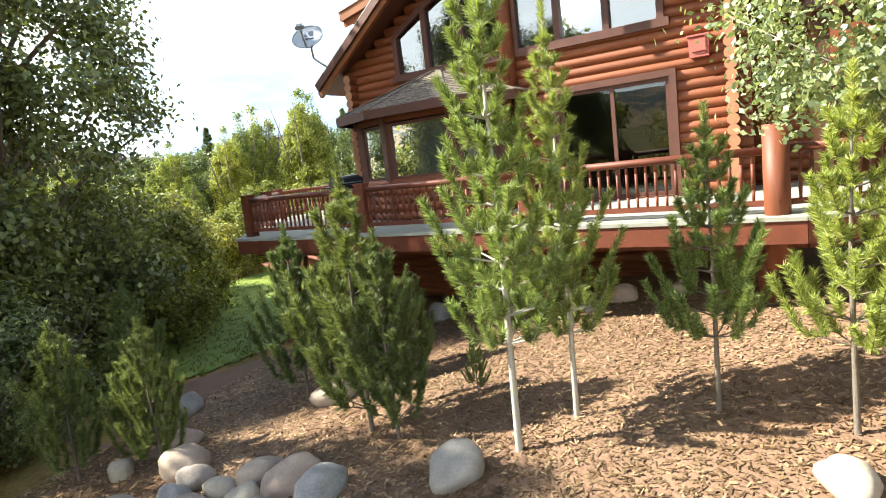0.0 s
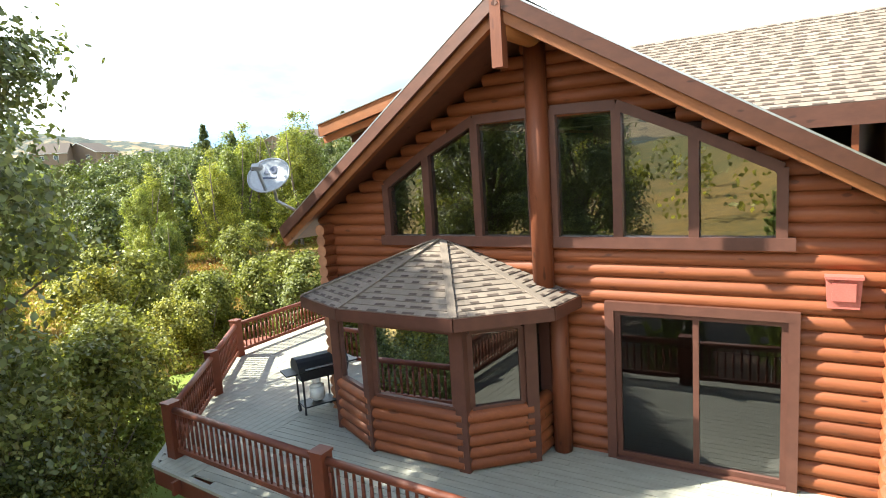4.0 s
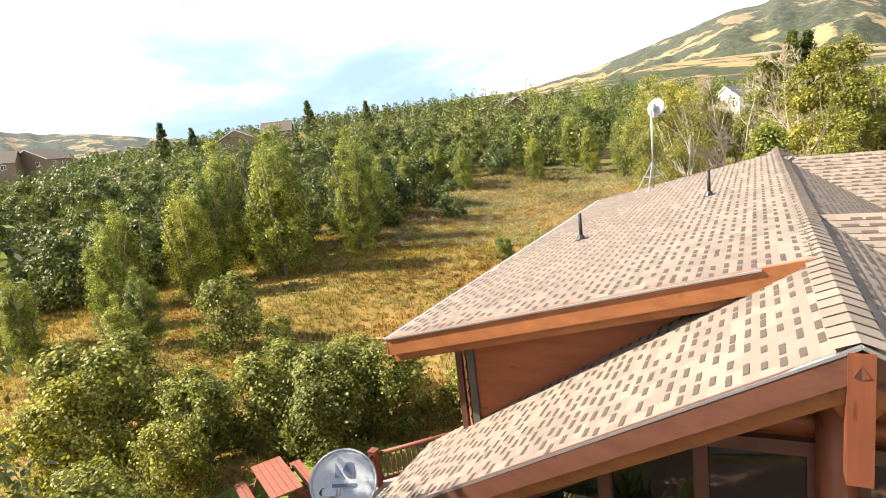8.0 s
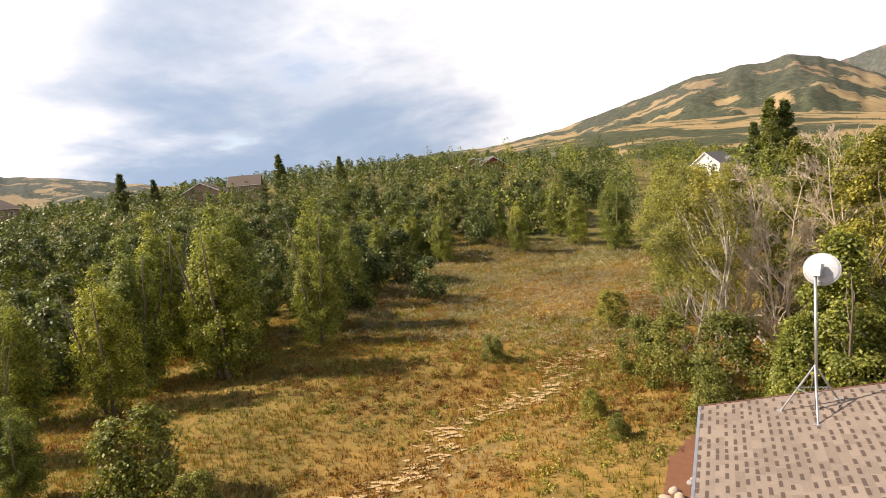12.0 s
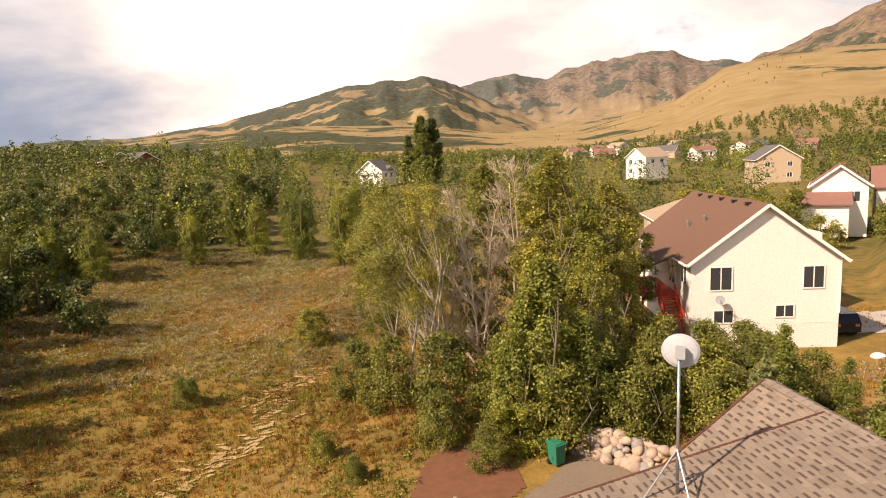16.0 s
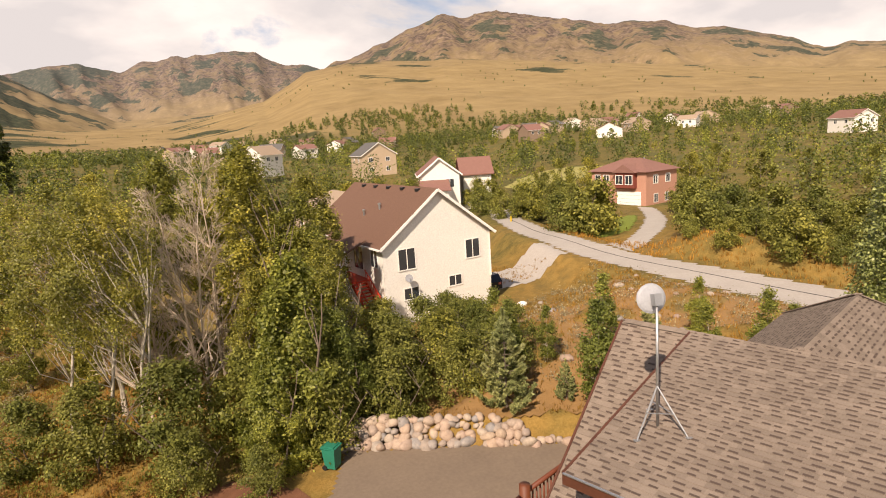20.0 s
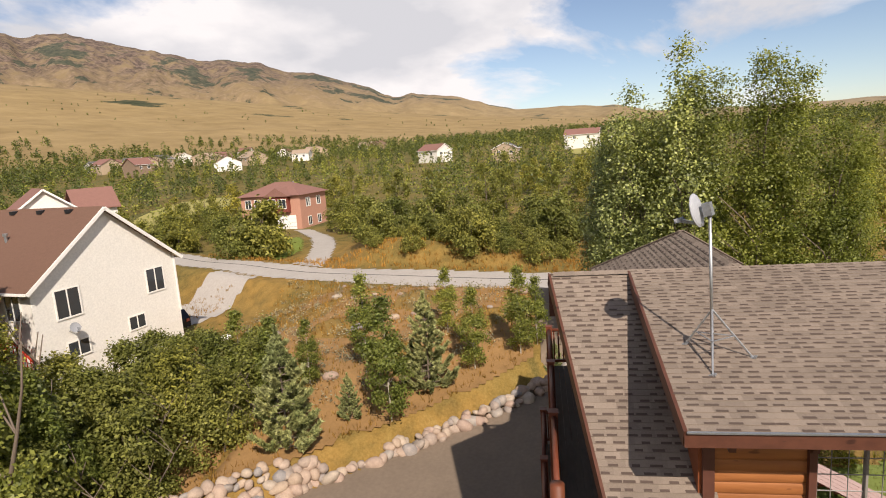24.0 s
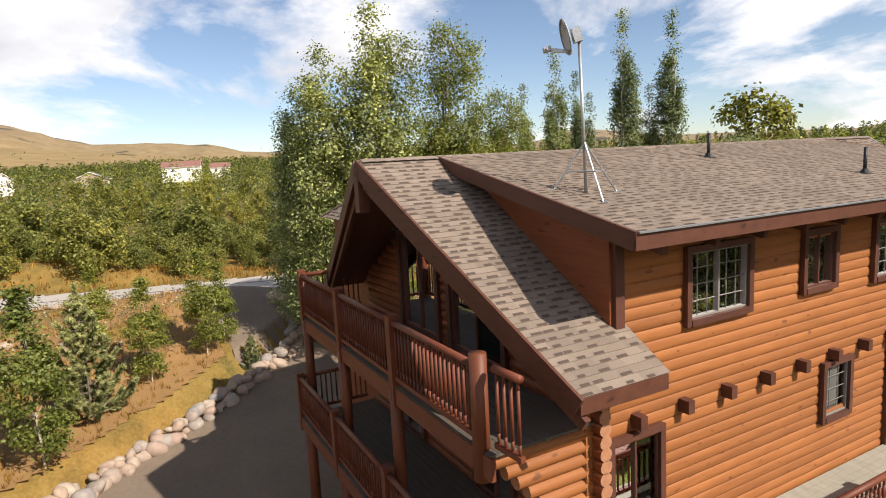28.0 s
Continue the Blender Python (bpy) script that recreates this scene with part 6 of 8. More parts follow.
def white_house():
    """The neighbour: broad white gable, brown roof, red deck and stairs at its corner."""
    yaw = -12.0
    m = Matrix.Translation((12.8, 52.8, 1.3)) @ Matrix.Rotation(radians(yaw), 4, "Z")
    t = thing("white_house", "white sided house with a brown roof and red back deck", "house", at=m)
    hw, h, rise, d, ov = 4.72, 2.95, 3.55, 14.0, 0.38
    part("wall", Geo().prism([(-hw, 0, -3.2), (hw, 0, -3.2), (hw, 0, h), (0, 0, h + rise), (-hw, 0, h)], (0, d, 0)), siding_white, t)
    lap = Geo()
    z = -1.4
    while z < h + rise - 0.2:
        half = hw if z < h else hw * (h + rise - z) / rise
        lap.add([(-half, -0.014, z), (half, -0.014, z), (half, -0.001, z + 0.115), (-half, -0.001, z + 0.115), (-half, 0, z), (half, 0, z)], [(0, 1, 2, 3), (4, 5, 1, 0)])
        z += 0.115
    part("lap_siding", lap, siding_white, t)
    sl = rise / hw
    for s in (-1, 1):
        e = (s * (hw + ov), -ov, h - sl * ov + 0.05)
        rf = part("roof", Geo().prism([e, (0, -ov, h + rise + 0.05), (0, -ov, h + rise + 0.18), (e[0], -ov, e[2] + 0.13)], (0, d + 2 * ov, 0)), h2_roof_mat, t)
        part("rake_board", Geo().beam((e[0], -ov - 0.025, e[2]), (0, -ov - 0.025, h + rise + 0.06), 0.05, 0.2), white_paint, t)
        part("gutter", Geo().box((e[0] + s * 0.05, d / 2, e[2] + 0.05), (0.12, d + 2 * ov, 0.12)), white_paint, t)
        part("soffit", Geo().prism([(e[0], -ov, e[2] - 0.02), (s * hw, -ov, e[2] + sl * ov - 0.02), (s * hw, 0, e[2] + sl * ov - 0.02), (e[0], 0, e[2] - 0.02)], (0, 0, 0.02)), white_paint, t)
    for k in range(5):
        part("ridge_vent", Geo().box((-0.35, 2 + k * 2.4, h + rise - 0.02), (0.32, 0.34, 0.22)), black_metal, t)
    for x, y in ((-2.2, 5.0), (-2.9, 6.5)):
        part("vent_pipe", Geo().tube((x, y, h + rise + x * sl), (x, y, h + rise + x * sl + 0.55), 0.08, n=10).tube((x, y, h + rise + x * sl + 0.5), (x, y, h + rise + x * sl + 0.65), 0.13, n=10), galvanized, t)
    for x, z, w, hh in ((-2.8, 1.75, 1.35, 1.5), (3.05, 1.7, 1.25, 1.4), (-2.6, -0.85, 1.2, 0.8), (1.3, -0.55, 1.1, 0.75)):
        far_window(t, (x, -0.02, z), (1, 0, 0), w, hh, (0, -1, 0))
    part("downspout", Geo().box((hw - 0.02, -0.06, h / 2 - 0.3), (0.09, 0.07, h + 0.9)), white_paint, t)
    far_window(t, (-hw - 0.005, 1.4, 1.9), (0, 1, 0), 1.1, 1.3, (-1, 0, 0))
    far_window(t, (-hw - 0.005, 4.2, 1.7), (0, 1, 0), 1.6, 1.9, (-1, 0, 0))
    # lean-to roof over the back corner
    part("porch_roof", Geo().prism([(-hw - 1.9, 2.6, h - 0.75), (-hw + 0.4, 2.6, h + 0.25), (-hw + 0.4, 2.6, h + 0.38), (-hw - 1.9, 2.6, h - 0.62)], (0, 6.0, 0)), h2_roof_mat, t)
    for y in (2.8, 5.5, 8.3):
        part("porch_post", Geo().box((-hw - 1.7, y, 1.1), (0.12, 0.12, 2.8)), white_paint, t)
    dk = part("red_deck", Geo().box((-hw - 1.3, 5.8, 0.1), (2.6, 6.6, 0.14)), red_stain, t, "bright red stained wooden deck")
    for y in (2.6, 4.8, 7.0, 9.0):
        part("deck_post", Geo().box((-hw - 2.5, y, -1.0), (0.13, 0.13, 3.9)), red_stain, dk)
    part("deck_rail", Geo().box((-hw - 2.5, 5.8, 0.98), (0.1, 6.6, 0.09)).box((-hw - 2.5, 5.8, 0.3), (0.06, 6.6, 0.07)).box((-hw - 1.3, 9.05, 0.98), (2.5, 0.1, 0.09)), red_stain, dk)
    for k in range(44):
        part("baluster", Geo().box((-hw - 2.5, 2.65 + k * 0.148, 0.62), (0.04, 0.04, 0.66)), red_stain, dk)
    for k in range(9):
        part("stair_tread", Geo().box((-hw - 0.9, 2.3 - k * 0.26, 0.0 - k * 0.19), (1.1, 0.28, 0.05)), red_stain, dk)
    for s in (-0.55, 0.55):
        part("stringer", Geo().beam((-hw - 0.9 + s, 2.5, -0.05), (-hw - 0.9 + s, 0.0, -1.85), 0.05, 0.26), red_stain, dk)
        part("stair_rail", Geo().beam((-hw - 0.9 + s, 2.5, 0.95), (-hw - 0.9 + s, 0.0, -0.85), 0.06, 0.09), red_stain, dk)
        for k in range(8):
            part("baluster", Geo().box((-hw - 0.9 + s, 2.4 - k * 0.3, 0.45 - k * 0.216), (0.04, 0.04, 0.85)), red_stain, dk)
    # garage wing behind
    part("garage_wing", Geo().box((5.6, 10.5, 1.0), (3.6, 6.0, 5.0)), siding_white, t)
    return m


WH = white_house()
wd = dish("wall_satellite_dish", WH @ Vector((-3.0, -0.55, 0.45)), 190, 20, 0.3, "grey satellite dish on the wall of the white house")
inv = wd.matrix_basis.inverted()
part("mast", Geo().tube(inv @ (WH @ Vector((-3.0, 0.0, 0.2))), inv @ (WH @ Vector((-3.0, -0.4, 0.35))), 0.025, n=8), galvanized, wd)


def car(x, y, yaw, paint, label):
    t = thing("car", label, "car", at=pose(x, y, float(ground_z(x, y)) + 0.06, 0, 0, yaw))
    prof = [(-2.2, 0.35), (2.25, 0.35), (2.3, 0.75), (1.25, 0.95), (0.75, 1.5), (-1.7, 1.55), (-2.2, 1.0)]
    part("body", Geo().prism([(px, -0.85, pz) for px, pz in prof], (0, 1.7, 0)), paint, t)
    cab = [(1.12, 0.98), (0.7, 1.44), (-1.62, 1.48), (-1.95, 1.02)]
    for s in (-1, 1):
        part("side_window", Geo().prism([(px, s * 0.86, pz) for px, pz in cab], (0, s * 0.006, 0)), window_dark, t)
    part("windscreen", Geo().add([(1.27, -0.75, 0.97), (1.27, 0.75, 0.97), (0.79, 0.7, 1.46), (0.79, -0.7, 1.46)], [(0, 1, 2, 3)]), window_dark, t)
    for px in (-1.4, 1.45):
        for s in (-1, 1):
            w = part("wheel", Geo().tube((px, s * 0.72, 0.33), (px, s * 0.9, 0.33), 0.33, n=18), black_metal, t)
            part("rim", Geo().tube((px, s * 0.88, 0.33), (px, s * 0.905, 0.33), 0.2, n=14), galvanized, w)
    for s in (-0.6, 0.6):
        part("headlight", Geo().box((2.27, s, 0.68), (0.08, 0.3, 0.14)), white_paint, t)
        part("tail_light", Geo().box((-2.21, s, 0.85), (0.06, 0.25, 0.2)), red_box_paint, t)


dark_paint = plain("dark_blue_car_paint", (0.02, 0.024, 0.035), 0.9, 2, 0.2, 0.3, 0)
car(*(WH @ Vector((6.6, 4.2, 0))).xy, 75, dark_paint, "dark blue car parked beside the white house")


def bag_pile():
    x, y = 18.0, 49.2
    t = thing("white_sack", "crumpled white sack lying in the dry grass", "sack", at=pose(x, y, float(ground_z(x, y)) + 0.1))
    me = stone_mesh(21, 2)
    me.materials.clear()
    me.materials.append(white_paint)
    ob = part("sack_body", me, None, t)
    ob.matrix_basis = Matrix.Diagonal((0.45, 0.35, 0.25, 1))


bag_pile()


def pink_house():
    t = gable_house(67.2, 68.6, -99, 10.4, 7.7, 5.3, 1.9, brick_pink, roof_maroon, "two-storey pink brick house with a maroon hip roof", z=-0.75, wins=0, hip=True, over=0.5)
    gd = part("garage_door", Geo().box((2.1, -0.03, 1.15), (4.4, 0.06, 2.3)), white_paint, t, "white garage door")
    for k in range(1, 4):
        part("door_groove", Geo().box((2.1, -0.064, 0.575 * k), (4.3, 0.012, 0.03)), muntin_grey, gd)
    b = part("bay", Geo().box((1.75, -0.35, 4.0), (3.6, 0.7, 2.3)), dark_red, t, "stained wood bay over the garage")
    part("bay_roof", Geo().prism([(-0.5, -0.95, 5.2), (4.0, -0.95, 5.2), (1.75, -0.95, 6.5)], (0, 3.6, 0)), roof_maroon, b)
    for a in (0.8, 2.6):
        far_window(b, (a, -0.703, 4.1), (1, 0, 0), 1.2, 1.3, (0, -1, 0))
    for a in (-3.9, -2.2):
        far_window(t, (a, -0.003, 4.1), (1, 0, 0), 1.0, 1.2, (0, -1, 0))
    far_window(t, (-3.0, -0.003, 1.3), (1, 0, 0), 1.2, 1.3, (0, -1, 0))
    for a, z in ((2.2, 4.1), (5.4, 4.1), (2.4, 1.2), (5.2, 1.2)):
        far_window(t, (5.203, a, z), (0, 1, 0), 0.9, 1.2, (1, 0, 0))
    part("roof_vent", Geo().tube((1.5, 4.6, 6.3), (1.5, 4.6, 7.2), 0.14, n=8), galvanized, t)


def scaled(t, k):
    """A house made k times as large about its foot."""
    t.matrix_basis = t.matrix_basis @ Matrix.Scale(k, 4)
    return t


pink_house()
w3 = scaled(gable_house(54.6, 95.6, -40, 5.4, 8.0, 4.4, 2.1, siding_white, roof_maroon, "white two-storey house with a brick-red roof", z=-0.3), 1.27)
part("side_gable", Geo().prism([(3.5, 2.5, -1), (3.5, 8.5, -1), (3.5, 8.5, 4.0), (3.5, 5.5, 6.0), (3.5, 2.5, 4.0)], (4.0, 0, 0)), siding_white, w3)
part("side_roof", Geo().prism([(3.0, 2.1, 3.8), (3.0, 5.5, 6.1), (3.0, 5.5, 6.25), (3.0, 2.1, 3.95)], (4.9, 0, 0)).prism([(3.0, 8.9, 3.8), (3.0, 5.5, 6.1), (3.0, 5.5, 6.25), (3.0, 8.9, 3.95)], (4.9, 0, 0)), roof_maroon, w3)
part("garage_wing", Geo().box((-1.2, -1.5, 0.6), (4.2, 3.2, 3.6)), siding_white, w3)
part("garage_roof", Geo().prism([(-3.6, -3.5, 2.35), (-3.6, 0.1, 3.5), (-3.6, 0.1, 3.65), (-3.6, -3.5, 2.5)], (4.8, 0, 0)), roof_maroon, w3)
part("garage_door", Geo().box((-1.2, -3.12, 0.55), (2.9, 0.06, 1.9)), white_paint, w3, "white garage door")
gable_house(88.5, 155.0, -22, 10, 13, 6.6, 3.3, stucco_tan, roof_slate, "tall tan house with a slate-grey roof", z=1.2)
gable_house(66.0, 187.0, -70, 8, 9, 5.0, 2.6, siding_white, roof_tan, "white house among trees", z=4.6)
gable_house(23.5, 75.5, -16, 11, 12, 3.2, 1.7, stucco_tan, roof_tan, "low tan house behind the white one", z=0.6)
gable_house(-12.6, 187.0, -30, 7.6, 8, 5.0, 2.9, siding_white, roof_slate, "white gabled house far across the meadow", z=4.6, base=-4)
gable_house(-7.0, 190.0, 50, 6, 7, 4.2, 2.2, siding_white, roof_slate, "white wing of a far house across the meadow", z=4.6, base=-4)
gable_house(224, 66, -35, 9, 11, 3.2, 2.4, siding_white, roof_maroon, "white house with a rust-red roof on the flat", z=6.2, base=-4)
gable_house(262, 1, -12, 9, 15, 3.6, 2.4, siding_white, roof_maroon, "long white house with a rust-red roof", z=8.4, base=-6)
gable_house(270, -12, -12, 7, 8, 3.0, 2.0, siding_white, roof_maroon, "low white garage beside a long house", z=8.2, base=-6)
gable_house(196, 40, -95, 9, 9, 3.4, 2.0, stucco_tan, roof_slate, "grey roofed house among far trees", z=5.0)
for k, (x, y, yaw, w, h) in enumerate(((-152, 148, 28, 12, 4.6), (-144, 152, -52, 10, 5.6), (-186, 103, 20, 12, 4.0), (-192, 94, -40, 10, 4.0))):
    gable_house(x, y, yaw, w, 9, h, 2.9, stucco_brown, hill_roof_mat, "brown hillside house above the scrub oak", z=10.6 if k < 2 else 11.4, base=-7)
for k, (x, y, wm, z) in enumerate(((-152, 286, stucco_brown, 17.5), (-141, 290, stucco_brown, 17.5), (-128, 291, stucco_brown, 17.0), (-87, 209, dark_red, 12.3), (-79, 207, dark_red, 12.0), (-70, 262, stucco_tan, 13.0))):
    gable_house(x, y, -25 + 20 * k, 9, 9, 4.2, 2.4, wm, roof_slate, "dark hillside house on the far slope", z=z, base=-4)
rr = random.Random(8)
for k in range(34):
    az = radians(rr.uniform(14, 78))
    r = rr.uniform(280, 480)
    x, y = -5 + r * math.sin(az), 28 + r * math.cos(az)
    gable_house(x, y, rr.uniform(0, 180), rr.uniform(8, 13), rr.uniform(8, 12), rr.uniform(3.2, 5.4), rr.uniform(2.0, 3.0), rr.choice((stucco_tan, siding_white, stucco_brown)), rr.choice((roof_slate, roof_tan, roof_maroon)), "distant house at the foot of the golden hill")


def hydrant():
    x, y = 44.8, 72.0
    t = thing("fire_hydrant", "small yellow hydrant beside the street", "hydrant", at=pose(x, y, float(ground_z(x, y))))
    yel = plain("yellow_paint", (0.62, 0.42, 0.03), 0.85, 5, 0.5)
    part("barrel", Geo().tube((0, 0, 0), (0, 0, 0.6), 0.12, 0.11, 12), yel, t)
    part("bonnet", Geo().tube((0, 0, 0.6), (0, 0, 0.78), 0.13, 0.05, 12), yel, t)
    part("nozzle", Geo().tube((-0.2, 0, 0.45), (0.2, 0, 0.45), 0.06, n=10), yel, t)


hydrant()


# ---- plants ----
RG = np.random.default_rng(17)


def leaf_quads(pos, size, up=0.35, aspect=0.62, rg=RG, out=None):
    """A small rhombic leaf at every place."""
    n = len(pos)
    d = rg.normal(size=(n, 3))
    nr = rg.normal(size=(n, 3)) + np.array([0, 0, up * 2])
    if out is not None:
        nr += 1.3 * out
    nr /= np.linalg.norm(nr, axis=1, keepdims=True) + 1e-9
    d -= nr * (d * nr).sum(1, keepdims=True)
    d /= np.linalg.norm(d, axis=1, keepdims=True) + 1e-9
    s = np.cross(d, nr)
    s /= np.linalg.norm(s, axis=1, keepdims=True) + 1e-9
    L = (np.asarray(size) * rg.uniform(0.65, 1.35, n))[:, None]
    a, b = d * L * 0.5, s * L * 0.5 * aspect
    V = np.stack([pos - a, pos + b, pos + a, pos - b], 1).reshape(-1, 3)
    F = np.arange(4 * n).reshape(n, 4)
    return V, F


def clumps_in(shape, h, r, n, rg, z0=0.2):
    """Centres of leaf clumps inside a crown, gathered into boughs with gaps between."""
    out = []
    if shape == "leaders":
        tips = []
        for k in range(6):
            a, q = rg.uniform(0, 6.283), (0.0 if k == 0 else rg.uniform(0.25, 0.65))
            tips.append((q * r * math.cos(a), q * r * math.sin(a), 1.0 if k == 0 else rg.uniform(0.68, 0.95)))
        for k in range(n):
            tx, ty, tz = tips[k % 6]
            q = z0 + (tz - z0) * rg.uniform(0, 1) ** 0.85
            t = (q - z0) / (tz - z0)
            R = r * (0.56 * (1 - t ** 2.2) + 0.06) * rg.uniform(0.3, 1.1)
            a = rg.uniform(0, 6.283)
            f = 0.45 + 0.55 * t
            out.append((tx * f + R * math.cos(a), ty * f + R * math.sin(a), h * q))
        return np.array(out)
    while len(out) < n:
        q = rg.uniform(z0, 1.0)
        t = (q - z0) / (1 - z0)
        if shape == "round":
            R = r * math.sqrt(max(0.02, 1 - (2 * t - 0.85) ** 2 / 1.35))
        elif shape == "column":
            R = r * (0.55 + 0.45 * math.sin(math.pi * min(1, t * 0.9 + 0.1))) * (1 - 0.85 * t ** 2.2)
        elif shape == "bush":
            R = r * math.sqrt(max(0.02, 1 - t ** 2.2))
        else:
            R = r * (1 - t) ** 0.85 + 0.06
        a = rg.uniform(0, 2 * math.pi)
        k = R * (rg.uniform(0, 1) ** 0.42) * rg.uniform(0.8, 1.12)
        out.append((k * math.cos(a), k * math.sin(a), h * q * rg.uniform(0.96, 1.03)))
    out = np.array(out)
    heads = out[: max(8, n // 9)]
    near = ((out[:, None, :] - heads[None]) ** 2).sum(-1).argmin(1)
    return out + (heads[near] - out) * rg.uniform(0.2, 0.55, (n, 1))


def tree_parts(t, shape, h, r, n_clump, per, leaf, leaf_mat, bark_mat, seed, trunk_r, z0=0.2, limbs=9, spread=0.16, lean=0.0, trunks=1):
    rg = np.random.default_rng(seed)
    C = clumps_in(shape, h, r, n_clump, rg, z0)
    for q in range(trunks):
        a = rg.uniform(0, 6.28)
        ox, oy = (0.25 * r * math.cos(a), 0.25 * r * math.sin(a)) if trunks > 1 else (0, 0)
        top = h * (0.86 if shape in ("column", "cone", "leaders") else 0.72)
        steps = 6
        spine, radii = [Vector((ox, oy, -0.15))], [trunk_r]
        for k in range(steps):
            spine.append(Vector((ox * (1 + k * 0.6) + rg.normal(0, 0.03 * h / 6), oy * (1 + k * 0.6) + rg.normal(0, 0.03 * h / 6), top * (k + 1) / steps)))
            radii.append(trunk_r * (1 - 0.86 * (k + 1) / steps))
        part("trunk", Geo().chain(spine, radii, 7), bark_mat, t, smooth=True)
        for k in range(limbs):
            c = Vector(C[rg.integers(len(C))])
            b = min(spine, key=lambda s: abs(s.z - c.z * 0.62))
            mid = b.lerp(c, 0.5) + Vector((rg.normal(0, 0.03 * h), rg.normal(0, 0.03 * h), 0.05 * h * rg.uniform(-0.6, 0.6)))
            part("limb", Geo().chain([b, mid, c], [trunk_r * 0.30, trunk_r * 0.17, trunk_r * 0.05], 5), bark_mat, t, smooth=True)
    if per:
        per, leaf = int(per * 1.6), leaf * 1.3
        pos = np.repeat(C, per, axis=0) + rg.normal(size=(len(C) * per, 3)) * np.array([spread * r * 0.6 + 0.055, spread * r * 0.6 + 0.055, spread * r * 0.5 + 0.05])
        pos[:, 2] = np.maximum(pos[:, 2], 0.05)
        o = np.repeat(C, per, axis=0) * np.array([1, 1, 0.0])
        o[:, 2] = (pos[:, 2] - h * (0.5 + z0 * 0.5)) * 0.8
        o = o / (np.linalg.norm(o, axis=1, keepdims=True) + 1e-6) * 0.7 + (pos - np.repeat(C, per, axis=0)) / (spread * r + 0.12) * 0.5
        V, F = leaf_quads(pos, np.full(len(pos), leaf), rg=rg, out=o)
        part("crown", big_mesh("crown", V, F, leaf_mat), None, t)
    return t


def needles(pos, axis, length, rg, width=0.012):
    """Thin needles standing off a shoot's axis."""
    n = len(pos)
    d = rg.normal(size=(n, 3))
    d -= axis * (d * axis).sum(1, keepdims=True)
    d /= np.linalg.norm(d, axis=1, keepdims=True) + 1e-9
    d = d * 0.75 + axis * 0.66
    s = np.cross(d, rg.normal(size=(n, 3)))
    s /= np.linalg.norm(s, axis=1, keepdims=True) + 1e-9
    L = length * rg.uniform(0.7, 1.2, n)[:, None]
    V = np.stack([pos - s * width, pos + s * width, pos + d * L], 1).reshape(-1, 3)
    return V, np.arange(3 * n).reshape(n, 3)


def pine_parts(t, h, r, mat, seed, whorls=8, per=70, needle=0.075, z0=0.16, up=0.9, trunk_r=0.05, width=0.006, bark_mat=None):
    """A young pine: whorls of rising branches that end in bristling shoots."""
    rg = np.random.default_rng(seed)
    g = Geo()
    Vs, Fs, base = [], [], 0
    part("trunk", Geo().chain([(0, 0, -0.15), (0.01 * h, 0, h * 0.5), (0, 0, h * 0.97)], [trunk_r, trunk_r * 0.6, trunk_r * 0.18], 7), bark_mat or bark, t, smooth=True)
    shoots = [(Vector((0, 0, h * 0.80)), Vector((0, 0, h)))]
    for w in range(whorls):
        q = w / max(1, whorls - 1)
        z = h * (z0 + (0.90 - z0) * q)
        n = rg.integers(4, 7)
        L = r * (1 - q) ** 0.7 * rg.uniform(0.85, 1.1) + 0.10 * r
        a0 = rg.uniform(0, 6.28)
        for k in range(n):
            a = a0 + 6.283 * k / n + rg.normal(0, 0.25)
            l = L * rg.uniform(0.65, 1.1)
            b = Vector((0, 0, z))
            mid = b + Vector((math.cos(a) * l * 0.6, math.sin(a) * l * 0.6, l * 0.22 * up))
            e = mid + Vector((math.cos(a) * l * 0.28, math.sin(a) * l * 0.28, l * 0.72 * up))
            g.tube(b, mid, trunk_r * 0.3, trunk_r * 0.2, 5, caps=False)
            g.tube(mid, e, trunk_r * 0.2, trunk_r * 0.1, 5, caps=False)
            shoots.append((mid.lerp(b, 0.35), mid))
            shoots.append((mid, e))
            for _ in range(3):
                f = rg.uniform(0.3, 1.0)
                s0 = b.lerp(mid, f) if rg.random() < 0.5 else mid.lerp(e, f)
                a2 = a + rg.choice((-1, 1)) * rg.uniform(0.5, 1.1)
                l2 = l * rg.uniform(0.22, 0.42)
                s1 = s0 + Vector((math.cos(a2) * l2 * 0.5, math.sin(a2) * l2 * 0.5, l2 * 1.1 * up))
                shoots.append((s0, s1))
    for s0, s1 in shoots:
        L = (s1 - s0).length
        ax = np.array((s1 - s0).normalized())
        m = max(10, int(per * L / (0.35 * r + 0.12)))
        f = rg.uniform(0, 1.0, m)[:, None]
        pos = np.array(s0) + f * np.array(s1 - s0)
        V, F = needles(pos, ax, needle, rg, width)
        Vs.append(V), Fs.append(F + base)
        base += len(V)
    tagged(part("branches", g, bark_mat or bark, t, smooth=True), kind="stuff")
    part("needles", big_mesh("needles", np.vstack(Vs), np.vstack(Fs), mat), None, t)
    return t


def place(proto, spots, labels=None):
    """Copies of a plant: (x, y, height factor, turn)."""
    for k, (x, y, s, rz) in enumerate(spots):
        m = Matrix.Translation((x, y, float(ground_z(x, y)))) @ Matrix.Rotation(rz, 4, "Z") @ Matrix.Scale(s, 4)
        if k == 0:
            proto.matrix_basis = m
        else:
            copy = copy_thing(proto, m)
            if proto.scale[0] != 1:
                copy.matrix_basis = m


def spots_of(rows, h, seed=1):
    r = random.Random(seed)
    return [(x, y, hh / h, r.uniform(0, 6.28)) for x, y, hh in rows]


